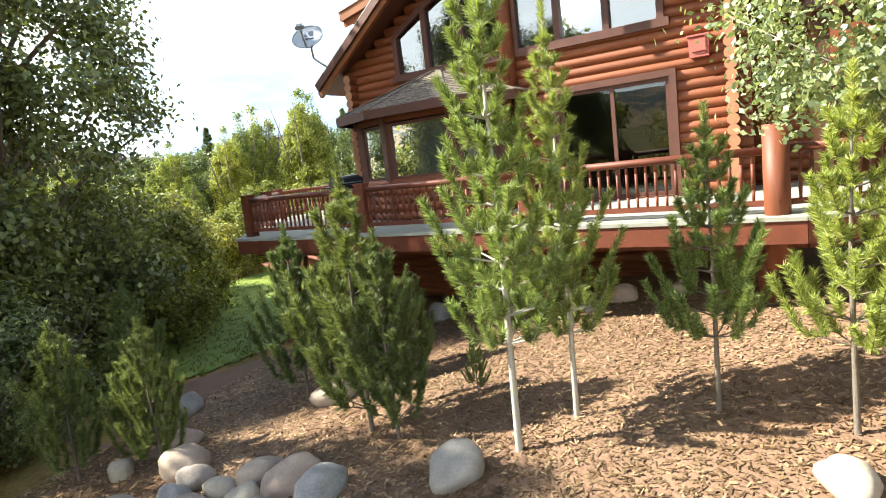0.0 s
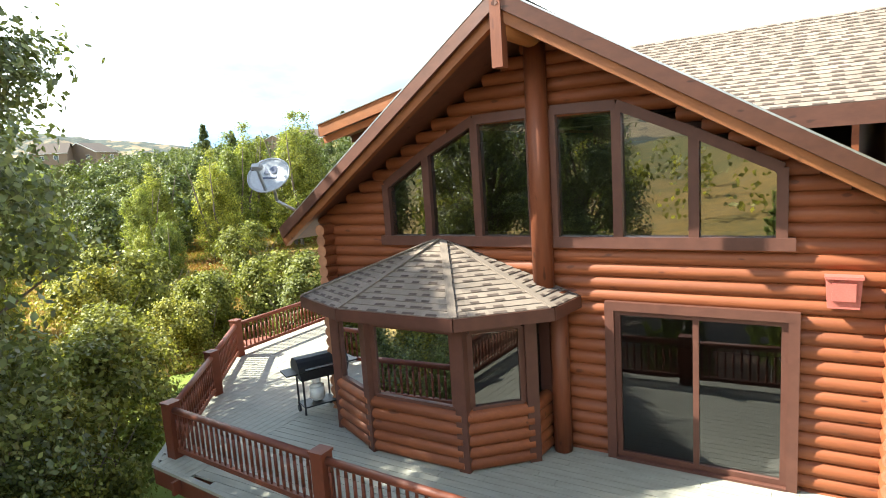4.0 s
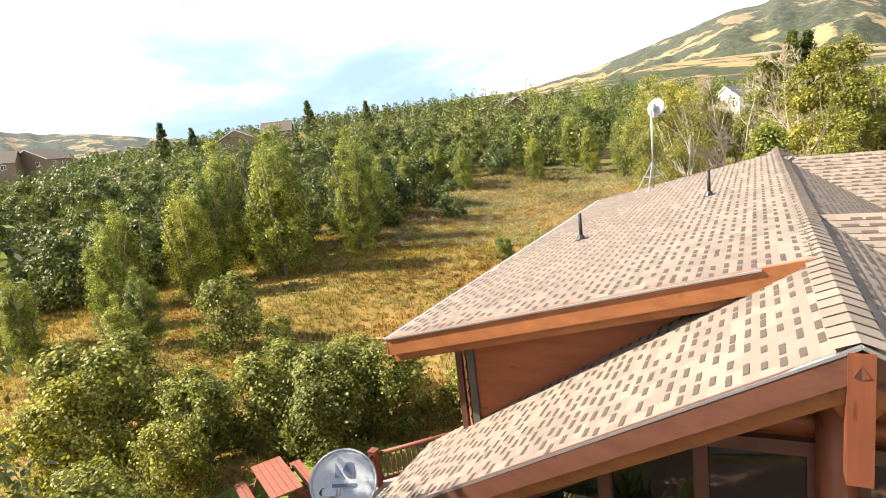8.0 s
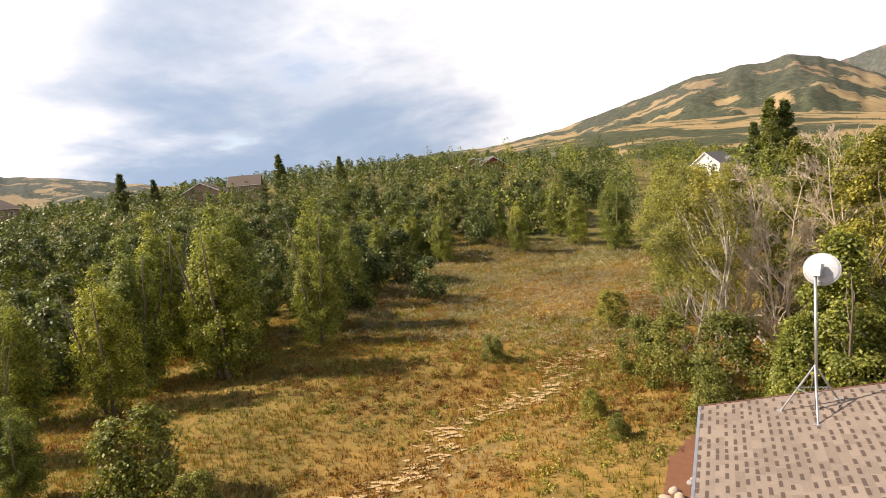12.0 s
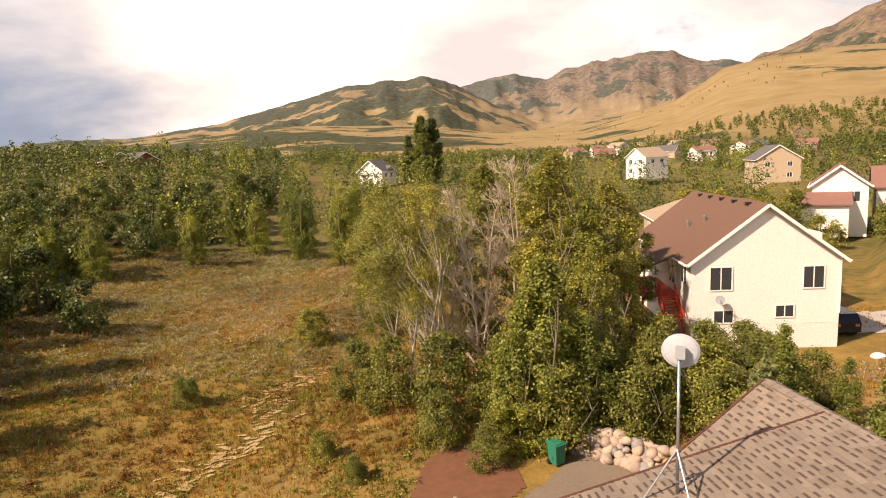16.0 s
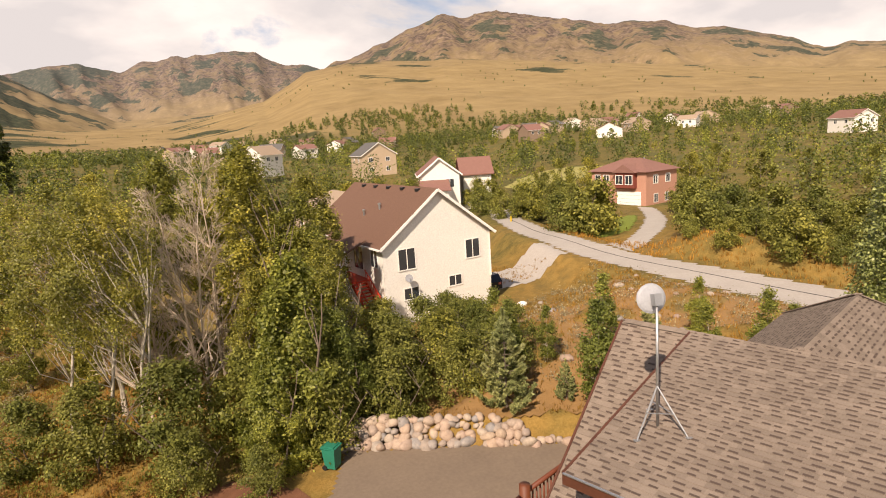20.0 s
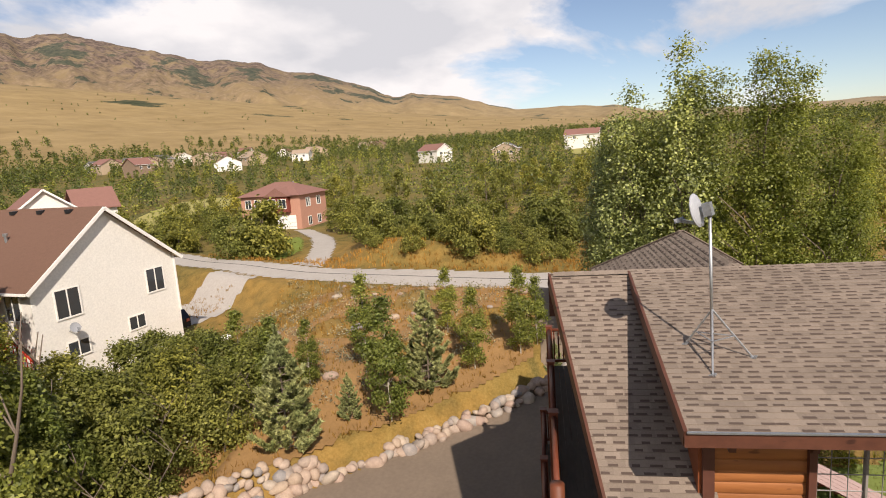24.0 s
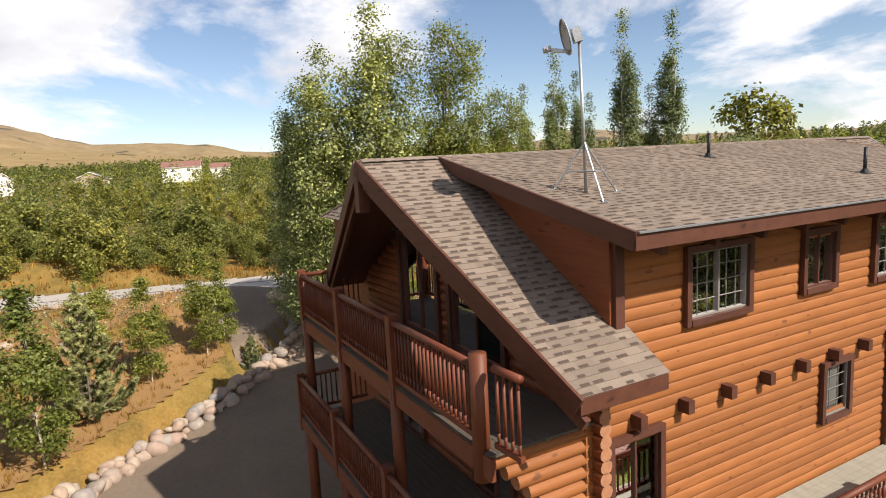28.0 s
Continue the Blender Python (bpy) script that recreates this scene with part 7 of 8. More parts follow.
# garden pines in front of the deck
P = thing("pine", "slender young pine with yellow-green needles in the mulch", "tree", "garden pines")
pine_parts(P, 4.5, 0.60, needle_pine, 3, 14, 300, 0.085, 0.22, 0.8, 0.035, 0.0045, bark_pale)
place(P, spots_of([(-2.32, 6.12, 4.85), (-1.98, 6.80, 4.05)], 4.5, 2))
P = thing("pine", "bushy young pine on the mulch slope", "tree", "garden pines")
pine_parts(P, 3.0, 0.55, needle_pine, 8, 10, 280, 0.08, 0.26, 0.9, 0.03, 0.0045)
place(P, spots_of([(-0.68, 6.9, 2.75), (0.32, 6.5, 2.75), (0.75, 6.1, 2.3), (1.9, 7.6, 2.6), (-3.3, 7.2, 0.9)], 3.0, 3))
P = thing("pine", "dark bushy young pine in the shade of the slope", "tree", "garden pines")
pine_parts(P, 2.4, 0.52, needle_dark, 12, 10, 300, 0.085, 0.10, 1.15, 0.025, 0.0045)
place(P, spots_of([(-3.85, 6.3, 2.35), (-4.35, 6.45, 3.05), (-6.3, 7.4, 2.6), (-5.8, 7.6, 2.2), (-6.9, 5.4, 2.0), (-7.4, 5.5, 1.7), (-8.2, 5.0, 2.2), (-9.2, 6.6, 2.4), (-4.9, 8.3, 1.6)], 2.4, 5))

# the aspen beside the deck corner
P = thing("aspen", "leafy aspen with pale bark beside the deck", "tree")
tree_parts(P, "round", 7.4, 2.25, 430, 64, 0.062, leaf_aspen, bark_pale, 21, 0.08, 0.30, 34, 0.11)
place(P, [(1.25, 8.9, 1.0, 0.4), (3.1, 7.2, 0.92, 2.1)])

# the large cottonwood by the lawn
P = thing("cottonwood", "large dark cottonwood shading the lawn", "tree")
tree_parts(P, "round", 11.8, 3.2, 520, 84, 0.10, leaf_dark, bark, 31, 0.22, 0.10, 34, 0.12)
# the last two stand unseen, added to dapple the garden with shade
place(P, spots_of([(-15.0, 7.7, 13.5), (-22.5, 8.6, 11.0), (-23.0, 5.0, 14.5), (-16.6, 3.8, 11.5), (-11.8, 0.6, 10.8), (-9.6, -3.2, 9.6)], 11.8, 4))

# tall cottonwoods and poplars behind the house
P = thing("cottonwood", "tall green cottonwood behind the house", "tree", "cottonwoods behind the house")
tree_parts(P, "leaders", 13.0, 2.3, 520, 60, 0.078, leaf_light, bark, 35, 0.15, 0.10, 26, 0.13)
place(P, spots_of([(6.8, 19.7, 13.1), (6.4, 17.4, 10.2), (9.5, 20.8, 9.4), (12.5, 17.0, 8.6), (9.8, 15.0, 8.6)], 13.0, 6))
P = thing("cottonwood", "airy grey-green cottonwood behind the house", "tree", "cottonwoods behind the house")
tree_parts(P, "leaders", 13.0, 2.4, 420, 48, 0.095, leaf_poplar, bark, 38, 0.16, 0.10, 30, 0.13)
place(P, spots_of([(7.4, 22.3, 13.7), (10.5, 24.8, 11.0), (8.6, 24.2, 12.4)], 13.0, 26))
P = thing("poplar", "slender pale poplar behind the roof", "tree", "slender poplars")
tree_parts(P, "leaders", 14.0, 1.0, 280, 44, 0.09, leaf_poplar, bark_pale, 36, 0.15, 0.15, 16, 0.2)
place(P, spots_of([(10.6, 10.8, 12.4), (9.3, 7.2, 14.4), (8.3, 4.6, 14.4), (11.8, 12.0, 10.8), (10.4, 8.6, 10.2), (9.3, 5.2, 10.6), (14.5, 6.0, 12.0), (13.5, 2.0, 11.0)], 14.0, 7))
P = thing("cottonwood", "round-topped green tree beyond the poplars", "tree", "cottonwoods behind the house")
tree_parts(P, "round", 8.5, 2.6, 90, 34, 0.2, leaf_cotton, bark, 37, 0.16, 0.2, 14, 0.16)
place(P, spots_of([(9.5, -4.0, 10.5), (16, 22, 7.5), (17, 12, 8), (20, 3, 8), (-12.5, -13, 11.5), (-20, -12, 12)], 8.5, 8))

# clump between the houses: x, y, height
CLUMP_TALL = [(0.2, 57.0, 13.6), (-1.8, 53.0, 13.0), (-0.8, 49.6, 10.8), (2.6, 54.0, 11.6), (-5.0, 58.0, 13.0), (-1.2, 46.6, 8.4), (-4.2, 48.4, 7.6), (-9.0, 59.0, 11.6), (-12.5, 64, 9.8), (3.6, 60.5, 10.6), (5.6, 57.5, 9.4)]
CLUMP_ASPEN = [(-11.5, 50.3, 12.6), (-10.4, 49.6, 12.0), (-12.4, 53.6, 11.8), (-9.2, 54.6, 12.0)]
CLUMP_FRONT = [(-4.9, 43.5, 8.9), (-6.6, 43.0, 5.4), (-3.2, 43.2, 6.0)]
CLUMP_DEAD = [(-6.7, 50.0, 12.8), (-3.2, 55.6, 14.4), (-2.4, 45.0, 5.8), (-8.4, 52.0, 11.6)]
P = thing("cottonwood", "full green cottonwood in the clump beside the meadow", "tree", "trees beside the meadow")
tree_parts(P, "round", 11.5, 2.5, 260, 64, 0.115, leaf_cotton, bark, 41, 0.15, 0.04, 9, 0.10, trunks=2)
place(P, spots_of(CLUMP_TALL, 11.5, 9))
P = thing("aspen", "aspen with yellowing leaves and white trunk", "tree", "trees beside the meadow")
tree_parts(P, "round", 11.0, 1.9, 165, 44, 0.08, leaf_yellow, bark_pale, 43, 0.095, 0.46, 14, 0.13, trunks=2)
place(P, spots_of(CLUMP_ASPEN, 11.0, 10))
P = thing("cottonwood", "bright leafy young cottonwood in front of the clump", "tree", "trees beside the meadow")
tree_parts(P, "column", 8.0, 2.4, 260, 64, 0.115, leaf_light, bark, 47, 0.1, 0.02, 8, 0.10, trunks=2)
place(P, spots_of(CLUMP_FRONT, 8.0, 27))
P = thing("dead_aspen", "bare dead aspen with bleached branches", "tree", "trees beside the meadow")


def bare_tree(t, h, seed):
    rg = np.random.default_rng(seed)
    twigs = Geo()

    def grow(p, d, L, r, depth):
        bend = (d + Vector(rg.normal(0, 0.16, 3))).normalized()
        m = p + d * L * 0.5
        e = m + bend * L * 0.5
        twigs.chain([p, m, e], [r, r * 0.8, r * 0.55], 5 if depth < 2 else 3)
        if depth >= 4:
            return
        for k in range(4):
            q = m.lerp(e, rg.uniform(-0.4, 1.0)) if k else e
            nd = (bend + Vector(rg.normal(0, 0.42 if k else 0.16, 3)) + Vector((0, 0, 0.14))).normalized()
            grow(q, nd, L * rg.uniform(0.45, 0.68), max(0.008, r * (0.58 if k else 0.68)), depth + 1)

    for k in range(2):
        spine, radii, d = [Vector((0.35 * k, 0.25 * k, -0.1))], [0.085], Vector((rg.normal(0, 0.1), rg.normal(0, 0.1), 1)).normalized()
        for q in range(6):
            d = (d + Vector(rg.normal(0, 0.10, 3)) + Vector((0, 0, 0.1))).normalized()
            spine.append(spine[-1] + d * h * 0.14)
            radii.append(0.085 * (1 - 0.14 * (q + 1)))
        part("trunk", Geo().chain(spine, radii, 7), bark_dead, t, smooth=True)
        for q in range(1, 7):
            for _ in range(3):
                a = rg.uniform(0, 6.283)
                nd = Vector((math.cos(a) * 0.75, math.sin(a) * 0.75, 0.8)).normalized()
                grow(spine[q], nd, h * (0.155 - 0.012 * q), radii[q] * 0.62, 1)
    tagged(part("twigs", twigs, bark_dead, t), kind="stuff")


bare_tree(P, 10.5, 5)
place(P, spots_of(CLUMP_DEAD, 10.5, 11))

# bushes
P = thing("bush", "dense dark green shrub beside the white house", "bush", "shrubs")
tree_parts(P, "bush", 3.6, 1.9, 120, 46, 0.10, leaf_bush, bark, 51, 0.05, 0.03, 3, 0.13, trunks=3)
place(P, spots_of([(-2.4, 43.6, 4.6), (0.4, 43.3, 3.9), (2.9, 42.6, 3.7), (1.4, 45.2, 3.8), (5.2, 42.0, 3.2), (4.3, 39.5, 3.0), (-9.3, 46.6, 4.6), (-12.2, 49.2, 3.8), (-10.0, 43.9, 2.6), (-4.3, 42.6, 4.0), (-1.0, 41.9, 3.6), (2.4, 40.6, 3.4), (6.4, 43.4, 3.0), (7.2, 41.2, 2.6), (-14.0, 51.5, 3.4), (-6.4, 45.6, 4.4), (7.3, 46.4, 3.3), (9.4, 48.4, 2.2), (4.7, 45.8, 3.6), (2.7, 47.6, 4.0), (11.6, 49.6, 1.5), (6.0, 44.4, 3.0), (-8.2, 41.5, 2.0)], 3.6, 12))
P = thing("bush", "green willow shrub on the meadow edge", "bush", "shrubs")
tree_parts(P, "bush", 3.2, 1.7, 120, 48, 0.10, leaf_bush, bark, 53, 0.05, 0.08, 3, 0.14, trunks=2)
place(P, spots_of([(-18.6, 21.9, 3.0), (-21.6, 22.6, 3.6), (-33.0, 31.0, 4.2), (-22.4, 24.8, 2.0), (-28.4, 20.0, 4.6), (-19.4, 23.4, 3.6), (-17.6, 24.6, 3.2), (-23.6, 24.6, 2.2), (-25.0, 21.4, 3.0), (-22.2, 18.6, 2.6), (-23.2, 20.4, 3.2), (-20.6, 26.4, 2.8), (-19.6, 12.4, 3.0), (-21.0, 15.0, 3.4), (-26.5, 17.5, 3.8), (-29.6, 31.0, 2.2), (-24.4, 53.1, 1.8), (-15.0, 25.8, 2.4), (-18.0, 64.8, 3.0), (-15.6, 44.0, 1.4), (-14.0, 41.5, 1.1), (-30.5, 22.5, 4.0), (-14.6, 7.4, 4.2), (-12.6, 5.6, 3.0), (-16.6, 4.2, 4.4), (-11.6, 3.6, 2.6), (-16.4, 11.6, 3.8), (-14.6, 10.4, 2.8), (-18.0, 13.4, 3.6)], 3.2, 13))

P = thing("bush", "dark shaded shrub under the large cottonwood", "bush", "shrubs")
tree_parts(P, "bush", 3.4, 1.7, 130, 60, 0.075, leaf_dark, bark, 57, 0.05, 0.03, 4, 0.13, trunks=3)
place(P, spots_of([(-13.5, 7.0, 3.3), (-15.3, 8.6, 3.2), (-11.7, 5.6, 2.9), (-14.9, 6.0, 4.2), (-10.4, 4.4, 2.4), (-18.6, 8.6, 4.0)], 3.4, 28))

# young trees on the slope above the boulder wall
P = thing("spruce", "young blue-green spruce on the dry slope", "tree", "slope trees")
pine_parts(P, 4.2, 1.2, needle_spruce, 61, 16, 280, 0.15, 0.02, 0.42, 0.05, 0.022)
place(P, spots_of([(2.2, 37.7, 4.8), (7.2, 33.2, 4.5), (4.5, 36.0, 2.0), (3.2, 40.2, 2.6), (9.6, 27.6, 1.6)], 4.2, 14))
P = thing("aspen", "thin young aspen with bright leaves on the slope", "tree", "slope trees")
tree_parts(P, "column", 4.4, 0.95, 150, 30, 0.08, leaf_light, bark_pale, 63, 0.03, 0.10, 16, 0.13)
place(P, spots_of([(4.6, 34.3, 5.2), (3.9, 38.8, 4.2), (8.9, 31.3, 3.9), (10.2, 29.2, 4.3), (11.0, 28.4, 3.4), (8.6, 36.4, 4.4), (5.6, 41.2, 4.2), (12.0, 33.0, 3.4), (6.4, 38.4, 3.0)], 4.4, 15))

def clear_of_houses(x, y):
    """Off the yards, the sight lines to the nearer houses and the mown fields."""
    ok = (np.hypot(x - 70, y - 67) > 11) & (np.hypot(x - 58, y - 95) > 12) & (np.hypot(x - 24, y - 81) > 11) & (np.hypot(x - 90, y - 160) > 11) & (np.hypot(x + 10, y - 190) > 9)
    ok = ok & ~((x > 34) & (x < 70) & (np.abs(y - 54 - 0.42 * (x - 40)) < 8)) & ~((x > 26) & (x < 56) & (np.abs(y - 72 - 0.8 * (x - 34)) < 9))
    ok = ok & (np.hypot((x - 104) / 20, (y - 104) / 12) > 1) & (np.hypot((x - 240) / 24, (y - 8) / 9) > 1) & (np.hypot((x - 200) / 16, (y - 64) / 8) > 1) & (np.hypot((x - 82) / 5, (y - 142) / 12) > 1)
    return ok


# meadow-edge trees and the scrub oak behind them
P = thing("cottonwood", "upright light green tree on the edge of the meadow", "tree", "meadow edge trees")
tree_parts(P, "leaders", 11.0, 2.6, 320, 48, 0.135, leaf_light, bark, 71, 0.16, 0.03, 4, 0.12, trunks=2)
EDGE = [(-41.3, 45.0, 12.2), (-44.2, 47.0, 10.5), (-41.3, 56.0, 11.6), (-38.8, 52.2, 8.5), (-44.8, 38.5, 9.5), (-46.5, 42.0, 11.0), (-43.0, 63.5, 8.0), (-45.2, 72.6, 7.5), (-46.6, 84.4, 6.5), (-42.4, 83.8, 6.8), (-14.5, 119.0, 8.0), (-10.2, 120.0, 7.6), (-12.8, 116.0, 6.4), (-12.5, 110.0, 8.6), (-15.2, 113.0, 8.4), (-9.8, 113.0, 8.2), (-39.5, 98.0, 7.5),
        (-48.0, 35.0, 8.5), (-44.0, 31.0, 7.5), (-50.5, 47.5, 12.0), (-47.5, 53.0, 12.5), (-38.0, 29.0, 5.0), (-46.5, 66.0, 9.0), (-34.5, 92.0, 7.0), (-28.0, 99.0, 8.0), (-22.0, 96.0, 9.5), (-16.5, 92.0, 10.0), (-24.0, 104, 9), (-13.0, 84.0, 9.5), (-32.0, 104.0, 9.0), (-42.5, 24.5, 6.0), (-36.0, 18.0, 6.5), (-34.0, 25.0, 5.0), (-48.0, 26.0, 7.5), (-41.0, 15.0, 8.0)]
place(P, spots_of(EDGE, 11.0, 16))
P = thing("scrub_oak", "rounded dark green scrub oak on the hillside", "tree", "scrub oaks")
tree_parts(P, "round", 5.2, 2.6, 60, 34, 0.23, leaf_oak, bark, 73, 0.12, 0.02, 0, 0.17)
r1 = random.Random(31)
rows = []
while len(rows) < 200:
    az = radians(r1.uniform(-88, -14))
    r = 47 + 75 * r1.random() ** 1.2
    x, y = -5 + r * math.sin(az), 28 + r * math.cos(az)
    inner = 44 if az < radians(-38) else 58 + 30 * (math.degrees(az) + 38) / 24
    if r < inner + 5 or any((x - a) ** 2 + (y - b) ** 2 < 9 for a, b, _ in rows):
        continue
    rows.append((x, y, r1.uniform(3.8, 6.4)))
place(P, spots_of(rows, 5.2, 17))

# across the street
P = thing("willow", "broad olive green willow thicket across the street", "tree", "trees across the street")
tree_parts(P, "bush", 4.2, 2.6, 80, 36, 0.18, leaf_bush, bark, 81, 0.08, 0.02, 1, 0.16)
rows = []
r1 = random.Random(33)
while len(rows) < 62:
    y = r1.uniform(14, 66)
    x = float(road_x(y)) + 5.5 + 20 * r1.random() ** 1.3
    if y > 47 + 0.24 * (x - 34) - 3.5 and x < 70:
        continue
    if any((x - a) ** 2 + (y - b) ** 2 < 7 for a, b, _ in rows):
        continue
    rows.append((x, y, 1.4 + 3.6 * r1.random() ** 1.6))
rows += [(43.4, 58.4, 6.6), (46.2, 60.0, 5.8), (40.4, 60.6, 4.4), (50.0, 63.5, 4.2), (50.5, 73.5, 5.0), (53.0, 76.0, 4.6), (48.0, 76.0, 4.0), (61.0, 93.0, 5.2), (56.0, 86.0, 4.6), (50.0, 82.0, 4.2), (64.0, 84.0, 5.0), (58.0, 78.0, 4.8), (66.0, 78.0, 4.6), (62.5, 74.5, 4.2), (72.0, 86.0, 5.0), (31.0, 70.0, 2.6), (28.0, 66.0, 2.4), (46.0, 88.0, 4.4), (40.0, 86.0, 3.4), (54.0, 49.0, 4.4), (50.0, 46.5, 4.2), (46.5, 47.0, 3.8), (58.0, 52.0, 4.8), (62.0, 55.5, 4.6)]
place(P, spots_of(rows, 4.2, 18))
P = thing("cottonwood", "grey-green cottonwood beyond the street", "tree", "trees across the street")
tree_parts(P, "round", 9.0, 2.7, 80, 34, 0.23, leaf_cotton, bark, 83, 0.15, 0.06, 2, 0.17)
rows = []
while len(rows) < 70:
    az = radians(r1.uniform(6, 128))
    r = r1.uniform(62, 120)
    x, y = -5 + r * math.sin(az), 28 + r * math.cos(az)
    if not clear_of_houses(x, y) or (abs(x - float(road_x(y))) < 8 and y < 86):
        continue
    rows.append((x, y, r1.uniform(5.0, 8.5)))
place(P, spots_of(rows, 9.0, 19))
P = thing("poplar", "tall dark poplar beside a far white house", "tree")
tree_parts(P, "column", 15.0, 3.0, 300, 30, 0.32, leaf_oak, bark, 85, 0.2, 0.03, 2, 0.14)
place(P, spots_of([(3.0, 192.0, 19.5), (6.6, 195.0, 19.0), (-0.6, 197.0, 14.0), (-166, 132, 13.0), (-138, 168, 12.6), (-160, 138, 10.0), (-120, 176, 10.0)], 15.0, 20))


def far_woods(name, mat, label, n, az0, az1, r0, r1, hmin, hmax, seed, leaf=0.8, per=34, bias=1.0, keep=None):
    """Many far trees in one mesh, each a heap of leaf clumps."""
    rg = np.random.default_rng(seed)
    az = np.radians(rg.uniform(az0, az1, n))
    r = r0 + (r1 - r0) * rg.uniform(0, 1, n) ** bias
    x, y = -5 + r * np.sin(az), 28 + r * np.cos(az)
    ok = ((np.abs(x - road_x(y)) > 7) | (y > 86)) & clear_of_houses(x, y)
    if keep is not None:
        ok &= keep(x, y, rg)
    x, y, r = x[ok], y[ok], r[ok]
    z = ground_z(x, y)
    h = rg.uniform(hmin, hmax, len(x)) * np.where((r > 150) & (r < 700) & (x > -20), 0.72, 1.0)
    m = len(x)
    per, leaf = int(per * 1.8), leaf * 0.68
    q = rg.uniform(0.04, 1.0, (m, per))
    R = (h * rg.uniform(0.22, 0.38, m))[:, None] * np.sqrt(np.clip(1 - (2 * q - 0.8) ** 2 / 1.5, 0.03, 1))
    a = rg.uniform(0, 6.283, (m, per))
    k = R * rg.uniform(0.2, 1.1, (m, per)) ** 0.6
    pos = np.stack([x[:, None] + k * np.cos(a), y[:, None] + k * np.sin(a), z[:, None] + h[:, None] * q], -1).reshape(-1, 3)
    size = np.repeat(np.clip(leaf * (0.6 + r / 300), 0.3, 2.2), per)
    o = np.stack([np.cos(a), np.sin(a), 1.6 * (q - 0.45)], -1).reshape(-1, 3)
    V, F = leaf_quads(pos, size, 0.4, 0.8, rg, o)
    return tagged(new(name, big_mesh(name, V, F, mat)), label, "trees", kind="stuff")


def gappy(x, y, rg):
    """Groves with clearings between them."""
    return value_noise(x / 34 + 60, y / 34 + 60, 5) + 0.5 * value_noise(x / 13 + 30, y / 13 + 30, 6) + rg.normal(0, 0.06, len(x)) > 0.72


far_woods("far_oak_woods", leaf_oak, "dense dark scrub oak woods on the far slope", 1700, -95, -10, 105, 330, 3.6, 7.0, 91, 0.7, 60)
far_woods("valley_trees", leaf_oak, "mixed green trees across the valley floor", 3000, -12, 165, 92, 560, 4.0, 10.5, 92, 0.62, 60, 1.15, gappy)
far_woods("valley_willows", leaf_bush, "olive willow thickets across the valley floor", 2600, -12, 165, 66, 420, 1.8, 5.0, 93, 0.55, 44, 1.05, lambda x, y, rg: ~gappy(x + 9, y + 5, rg))
far_woods("valley_light_trees", leaf_light, "light green trees scattered through the valley", 1100, -30, 165, 70, 420, 5, 11, 94, 0.62, 60, 1.1, lambda x, y, rg: gappy(x + 40, y, rg))
far_woods("foothill_woods", leaf_oak, "dark woods and gardens along the foot of the golden hill", 3800, -6, 125, 290, 650, 6.0, 13.0, 97, 0.7, 28, 0.85, lambda x, y, rg: gappy(x * 0.4, y * 0.4, rg) | (np.hypot(x, y) < 470))


def thickets(x, y, rg):
    """Shrubs keep to hollows."""
    return value_noise(x / 90 + 40, y / 90 + 40, 8) + 0.6 * value_noise(x / 30 + 70, y / 30 + 70, 9) + rg.normal(0, 0.10, len(x)) > 0.98


far_woods("hillside_shrubs", leaf_oak, "scattered dark shrubs on the golden hill", 900, -30, 110, 640, 1400, 1.2, 4.2, 95, 0.36, 20, 0.8, thickets)
far_woods("rear_trees", leaf_cotton, "trees behind the garden", 90, 150, 268, 60, 130, 4, 7, 96, 0.9, 60)


# meadow grass and sage
def tufts(name, mat, label, n, region, hmin, hmax, seed, blades=6, width=0.022):
    rg = np.random.default_rng(seed)
    x0, x1, y0, y1, keep = region
    x, y = rg.uniform(x0, x1, n), rg.uniform(y0, y1, n)
    ok = keep(x, y)
    x, y = x[ok], y[ok]
    m = len(x)
    z = ground_z(x, y)
    h = rg.uniform(hmin, hmax, (m, blades))
    a = rg.uniform(0, 6.283, (m, blades))
    sp = rg.uniform(0.0, 0.14, (m, blades))
    lean = rg.uniform(0.1, 0.55, (m, blades)) * h
    b = np.stack([x[:, None] + sp * np.cos(a), y[:, None] + sp * np.sin(a), np.repeat(z[:, None], blades, 1)], -1).reshape(-1, 3)
    t = b + np.stack([lean * np.cos(a), lean * np.sin(a), h], -1).reshape(-1, 3)
    a2 = a.reshape(-1) + 1.57
    w = np.stack([np.cos(a2), np.sin(a2), 0 * a2], -1) * width
    V = np.stack([b - w, b + w, t], 1).reshape(-1, 3)
    return tagged(new(name, big_mesh(name, V, np.arange(len(V)).reshape(-1, 3), mat)), label, "grass", kind="stuff")


def wave(x, y, s):
    return np.sin(x * 0.21 + s) * np.cos(y * 0.17 - s) + 0.5 * np.sin(x * 0.47 - y * 0.39 + 2 * s)


def open_meadow(x, y):
    return ((x < -10.4) | (y > 43)) & ~((x < -13) & (np.hypot((x + 15.5) / 6.5, (y - 14.5) / 9.0) < 1)) & (y > 8) & (np.hypot((x + 9.3) / 2.6, (y - 38.6) / 5.2) > 1)


def slope_side(x, y):
    return (wall_u(x, y) > 0.8) & ~in_drive(x, y) & (x < road_x(y) - 3.0) & (np.abs(y - 53 + 0.26 * (x - 18)) > 3) & ~((np.abs(x - 11.5) < 6) & (np.abs(y - 56) < 8))


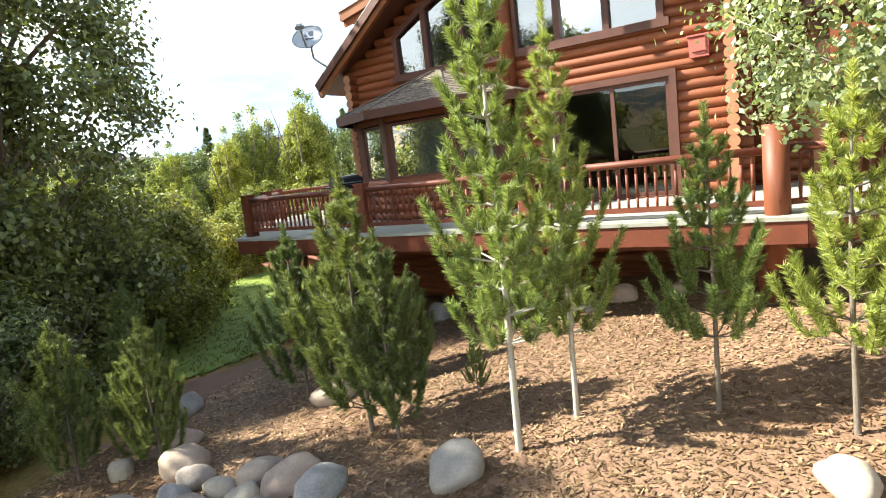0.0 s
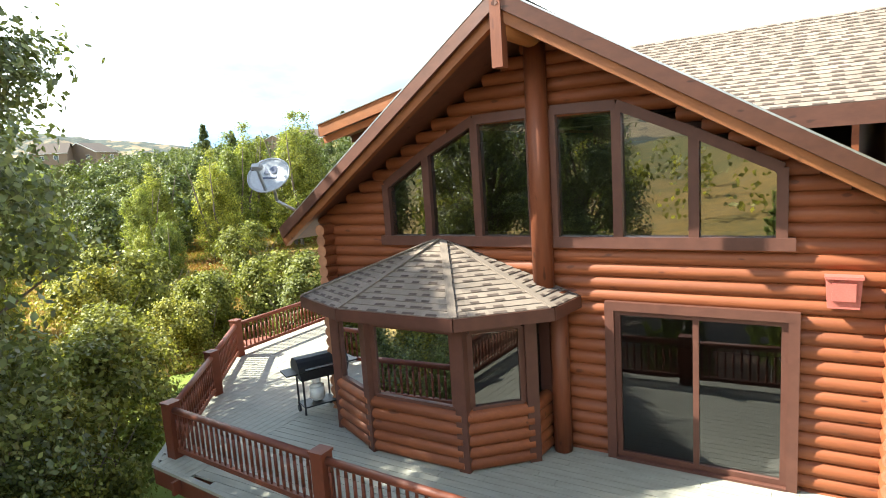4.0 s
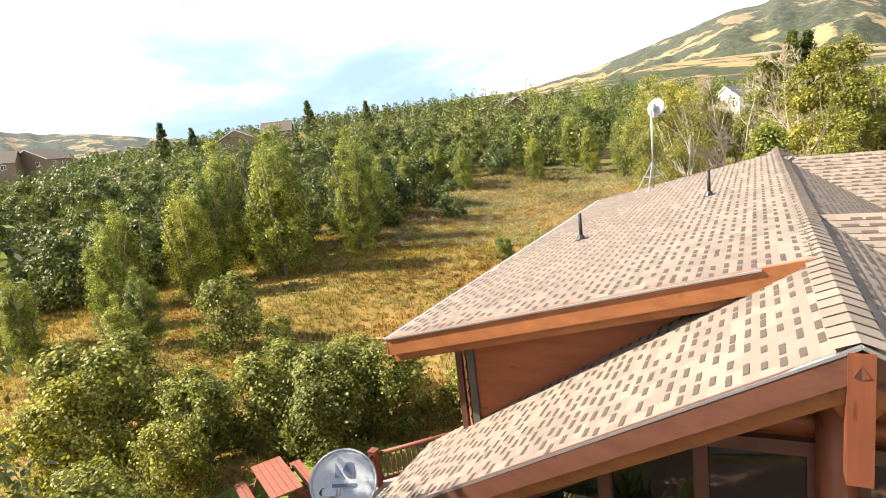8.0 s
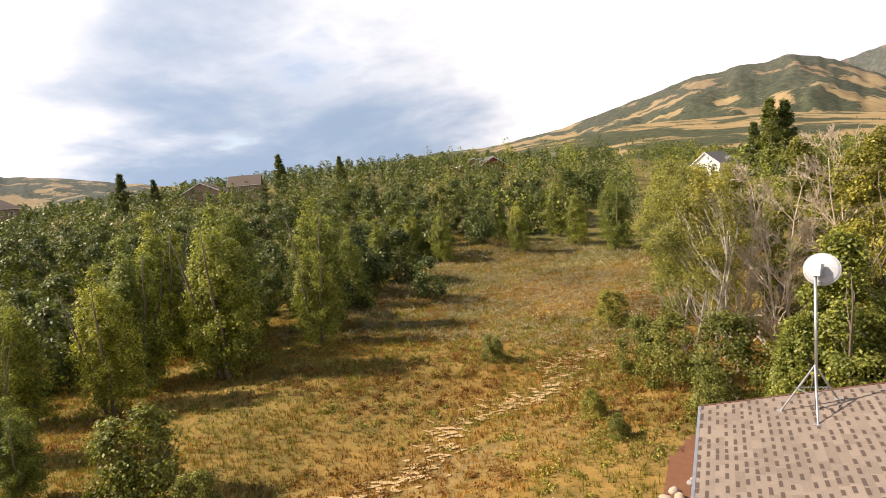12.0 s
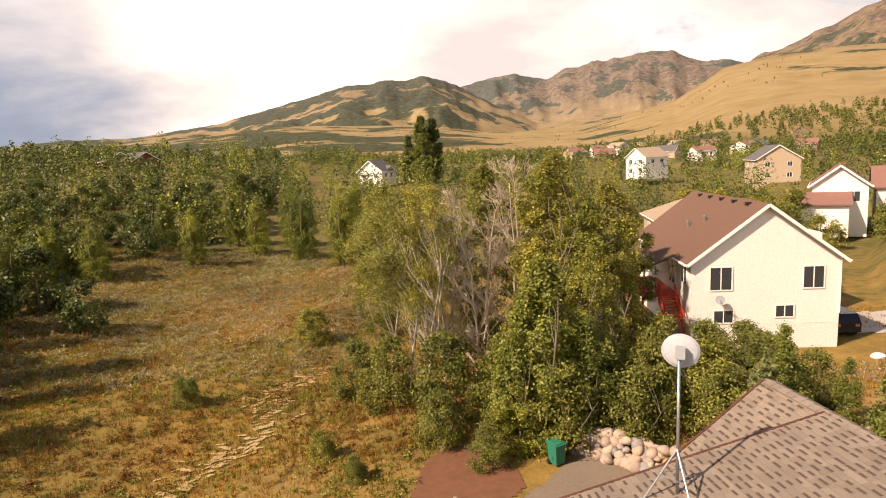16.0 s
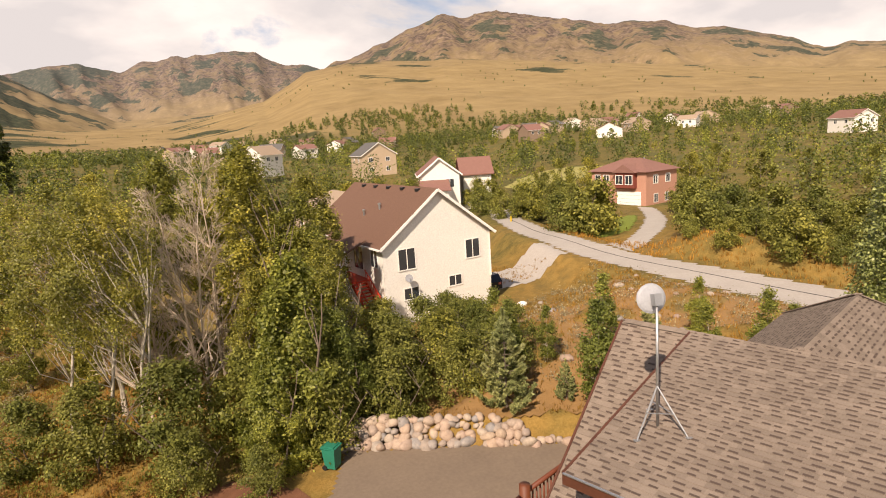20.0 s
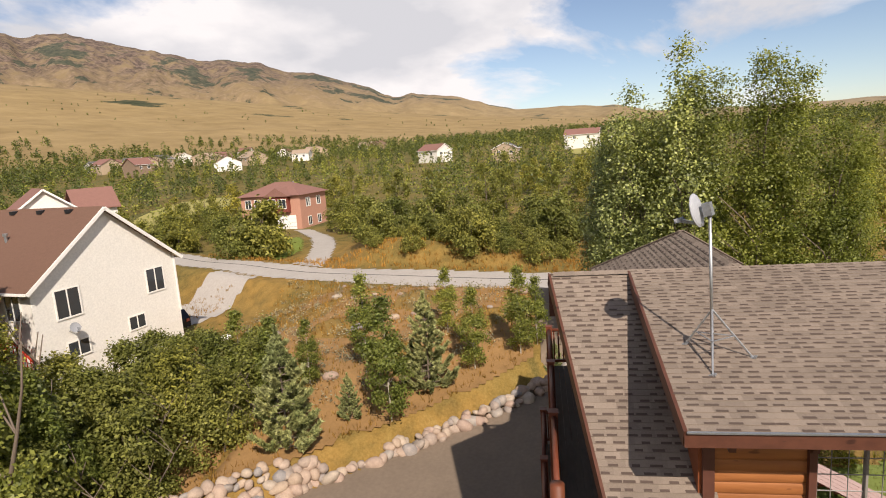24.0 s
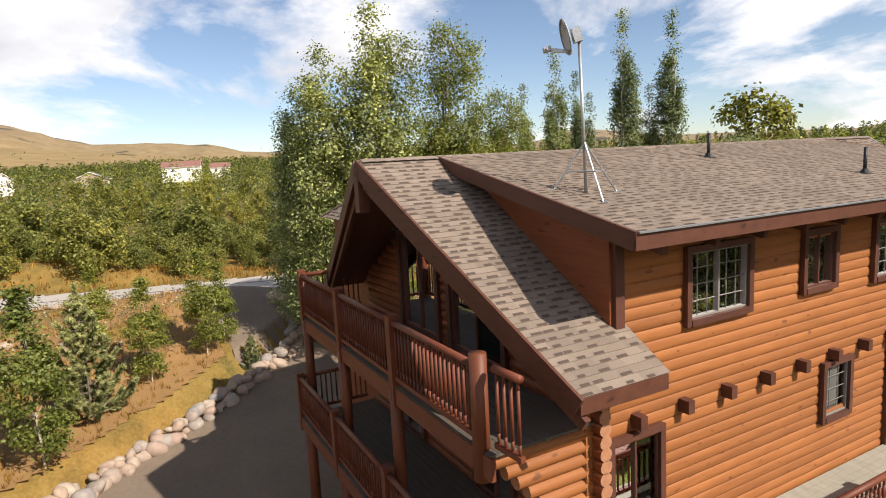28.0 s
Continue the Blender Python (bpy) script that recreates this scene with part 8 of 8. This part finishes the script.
MEADOW = (-62, -4, 14, 100)
tufts("meadow_grass_rust", grass_rust, "rust-brown weeds in drifts across the meadow", 20000, (*MEADOW, lambda x, y: open_meadow(x, y) & (wave(x * 1.7, y * 1.7, 1.1) > 0.35)), 0.10, 0.34, 106, 7, 0.016)
tufts("meadow_grass_gold", grass_gold, "tall dry golden grass over the meadow", 52000, (*MEADOW, lambda x, y: open_meadow(x, y) & (wave(x, y, 0.3) > -0.35)), 0.08, 0.30, 101, 7, 0.016)
tufts("meadow_grass_green", grass_green, "patches of greener grass in the meadow", 44000, (*MEADOW, lambda x, y: open_meadow(x, y) & ((wave(x, y, 0.3) < 0.2) | (x < -30) | (y < 34))), 0.10, 0.34, 102, 7, 0.016)
tufts("slope_grass", grass_gold, "dry grass on the slope above the boulder wall", 9000, (-4, 28, 24, 60, slope_side), 0.10, 0.3, 103, 5, 0.018)
tufts("verge_grass", grass_gold, "dry grass along the far side of the street", 7000, (22, 48, 5, 66, lambda x, y: (x > road_x(y) + 2.7) & (x < road_x(y) + 8)), 0.15, 0.5, 104)
tufts("lawn_blades", grass_green, "short lawn grass", 5000, (-22, -9, 6, 24, lambda x, y: (x < -10.0 + 0.35 * np.abs(y - 8) - 0.5 * np.sin(y)) & (np.hypot((x + 15.5) / 6.5, (y - 14.5) / 9.0) < 1)), 0.04, 0.09, 105)


def sage(name, n, x0, x1, y0, y1, keep, seed, label, mat=None, s0=0.22, s1=0.5):
    rg = np.random.default_rng(seed)
    x, y = rg.uniform(x0, x1, n), rg.uniform(y0, y1, n)
    ok = keep(x, y)
    x, y = x[ok], y[ok]
    per = 46
    s = rg.uniform(s0, s1, len(x))[:, None]
    d = rg.normal(size=(len(x), per, 3))
    d[..., 2] = np.abs(d[..., 2])
    pos = np.stack([x, y, ground_z(x, y)], -1)[:, None, :] + d * s[..., None] * np.array([0.6, 0.6, 0.55])
    V, F = leaf_quads(pos.reshape(-1, 3), np.full(len(x) * per, 0.12), 0.5, 0.5, rg)
    return tagged(new(name, big_mesh(name, V, F, mat or sage_leaf)), label, "shrubs", kind="stuff")


sage("meadow_sage", 3400, -45, -12, 44, 100, lambda x, y: (y > 55 + 0.25 * (x + 30)) & (x > -44), 111, "grey sagebrush across the upper meadow")
sage("meadow_weeds", 1500, -40, -8, 24, 66, lambda x, y: open_meadow(x, y) & (value_noise(x / 7 + 20, y / 7 + 20, 9) > 0.52), 113, "olive green weeds scattered in the dry meadow", leaf_bush, 0.12, 0.42)
sage("meadow_straw", 2600, -44, -9, 28, 76, lambda x, y: open_meadow(x, y) & (value_noise(x / 5 + 50, y / 5 + 20, 10) > 0.5), 114, "clumps of orange-brown dry weeds in the meadow", grass_rust, 0.14, 0.4)
sage("slope_sage", 420, 2, 26, 26, 50, lambda x, y: slope_side(x, y) & (wall_u(x, y) > 3), 112, "grey-green sage shrubs on the dry slope")


def chips():
    """Loose wood chips over the garden bed."""
    rg = np.random.default_rng(5)
    n = 60000
    x, y = rg.uniform(-9, 4, n), rg.uniform(3.2, 11.5, n)
    pos = np.stack([x, y, ground_z(x, y) + 0.045], -1)
    d = rg.normal(size=(n, 3)) * np.array([1, 1, 0.22])
    d /= np.linalg.norm(d, axis=1, keepdims=True)
    s = np.cross(d, np.array([0, 0, 1.0]) + rg.normal(0, 0.25, (n, 3)))
    s /= np.linalg.norm(s, axis=1, keepdims=True)
    L, W = rg.uniform(0.012, 0.045, n)[:, None], rg.uniform(0.005, 0.012, n)[:, None]
    V = np.stack([pos - d * L - s * W, pos + d * L - s * W, pos + d * L + s * W, pos - d * L + s * W], 1).reshape(-1, 3)
    tagged(new("wood_chips", big_mesh("wood_chips", V, np.arange(4 * n).reshape(-1, 4), chip_mat)), "loose tan wood chips on the garden bed", "mulch", kind="stuff")


chip_mat = leaf_material("wood_chip", [(0.12, 0.062, 0.034), (0.24, 0.14, 0.082), (0.40, 0.26, 0.16)], 0.0, 0.1)
chips()


# half-buried pale stones on the slope by the street
rs = random.Random(44)
n_rock = 0
while n_rock < 26:
    x, y = rs.uniform(6, 24), rs.uniform(27, 48)
    if not bool(slope_side(np.array([x]), np.array([y]))[0]) or wall_u(x, y) < 5:
        continue
    n_rock += 1
    r = rs.uniform(0.12, 0.32)
    ob = tagged(new("rock", rs.choice(small_stones)), "pale half-buried rock on the dry slope", "rock", "slope rocks")
    ob.matrix_basis = Matrix.Translation((x, y, float(ground_z(x, y)) + r * 0.3)) @ Matrix.Rotation(rs.uniform(0, 6), 4, "Z") @ Matrix.Diagonal((r * 1.3, r, r * 0.75, 1))
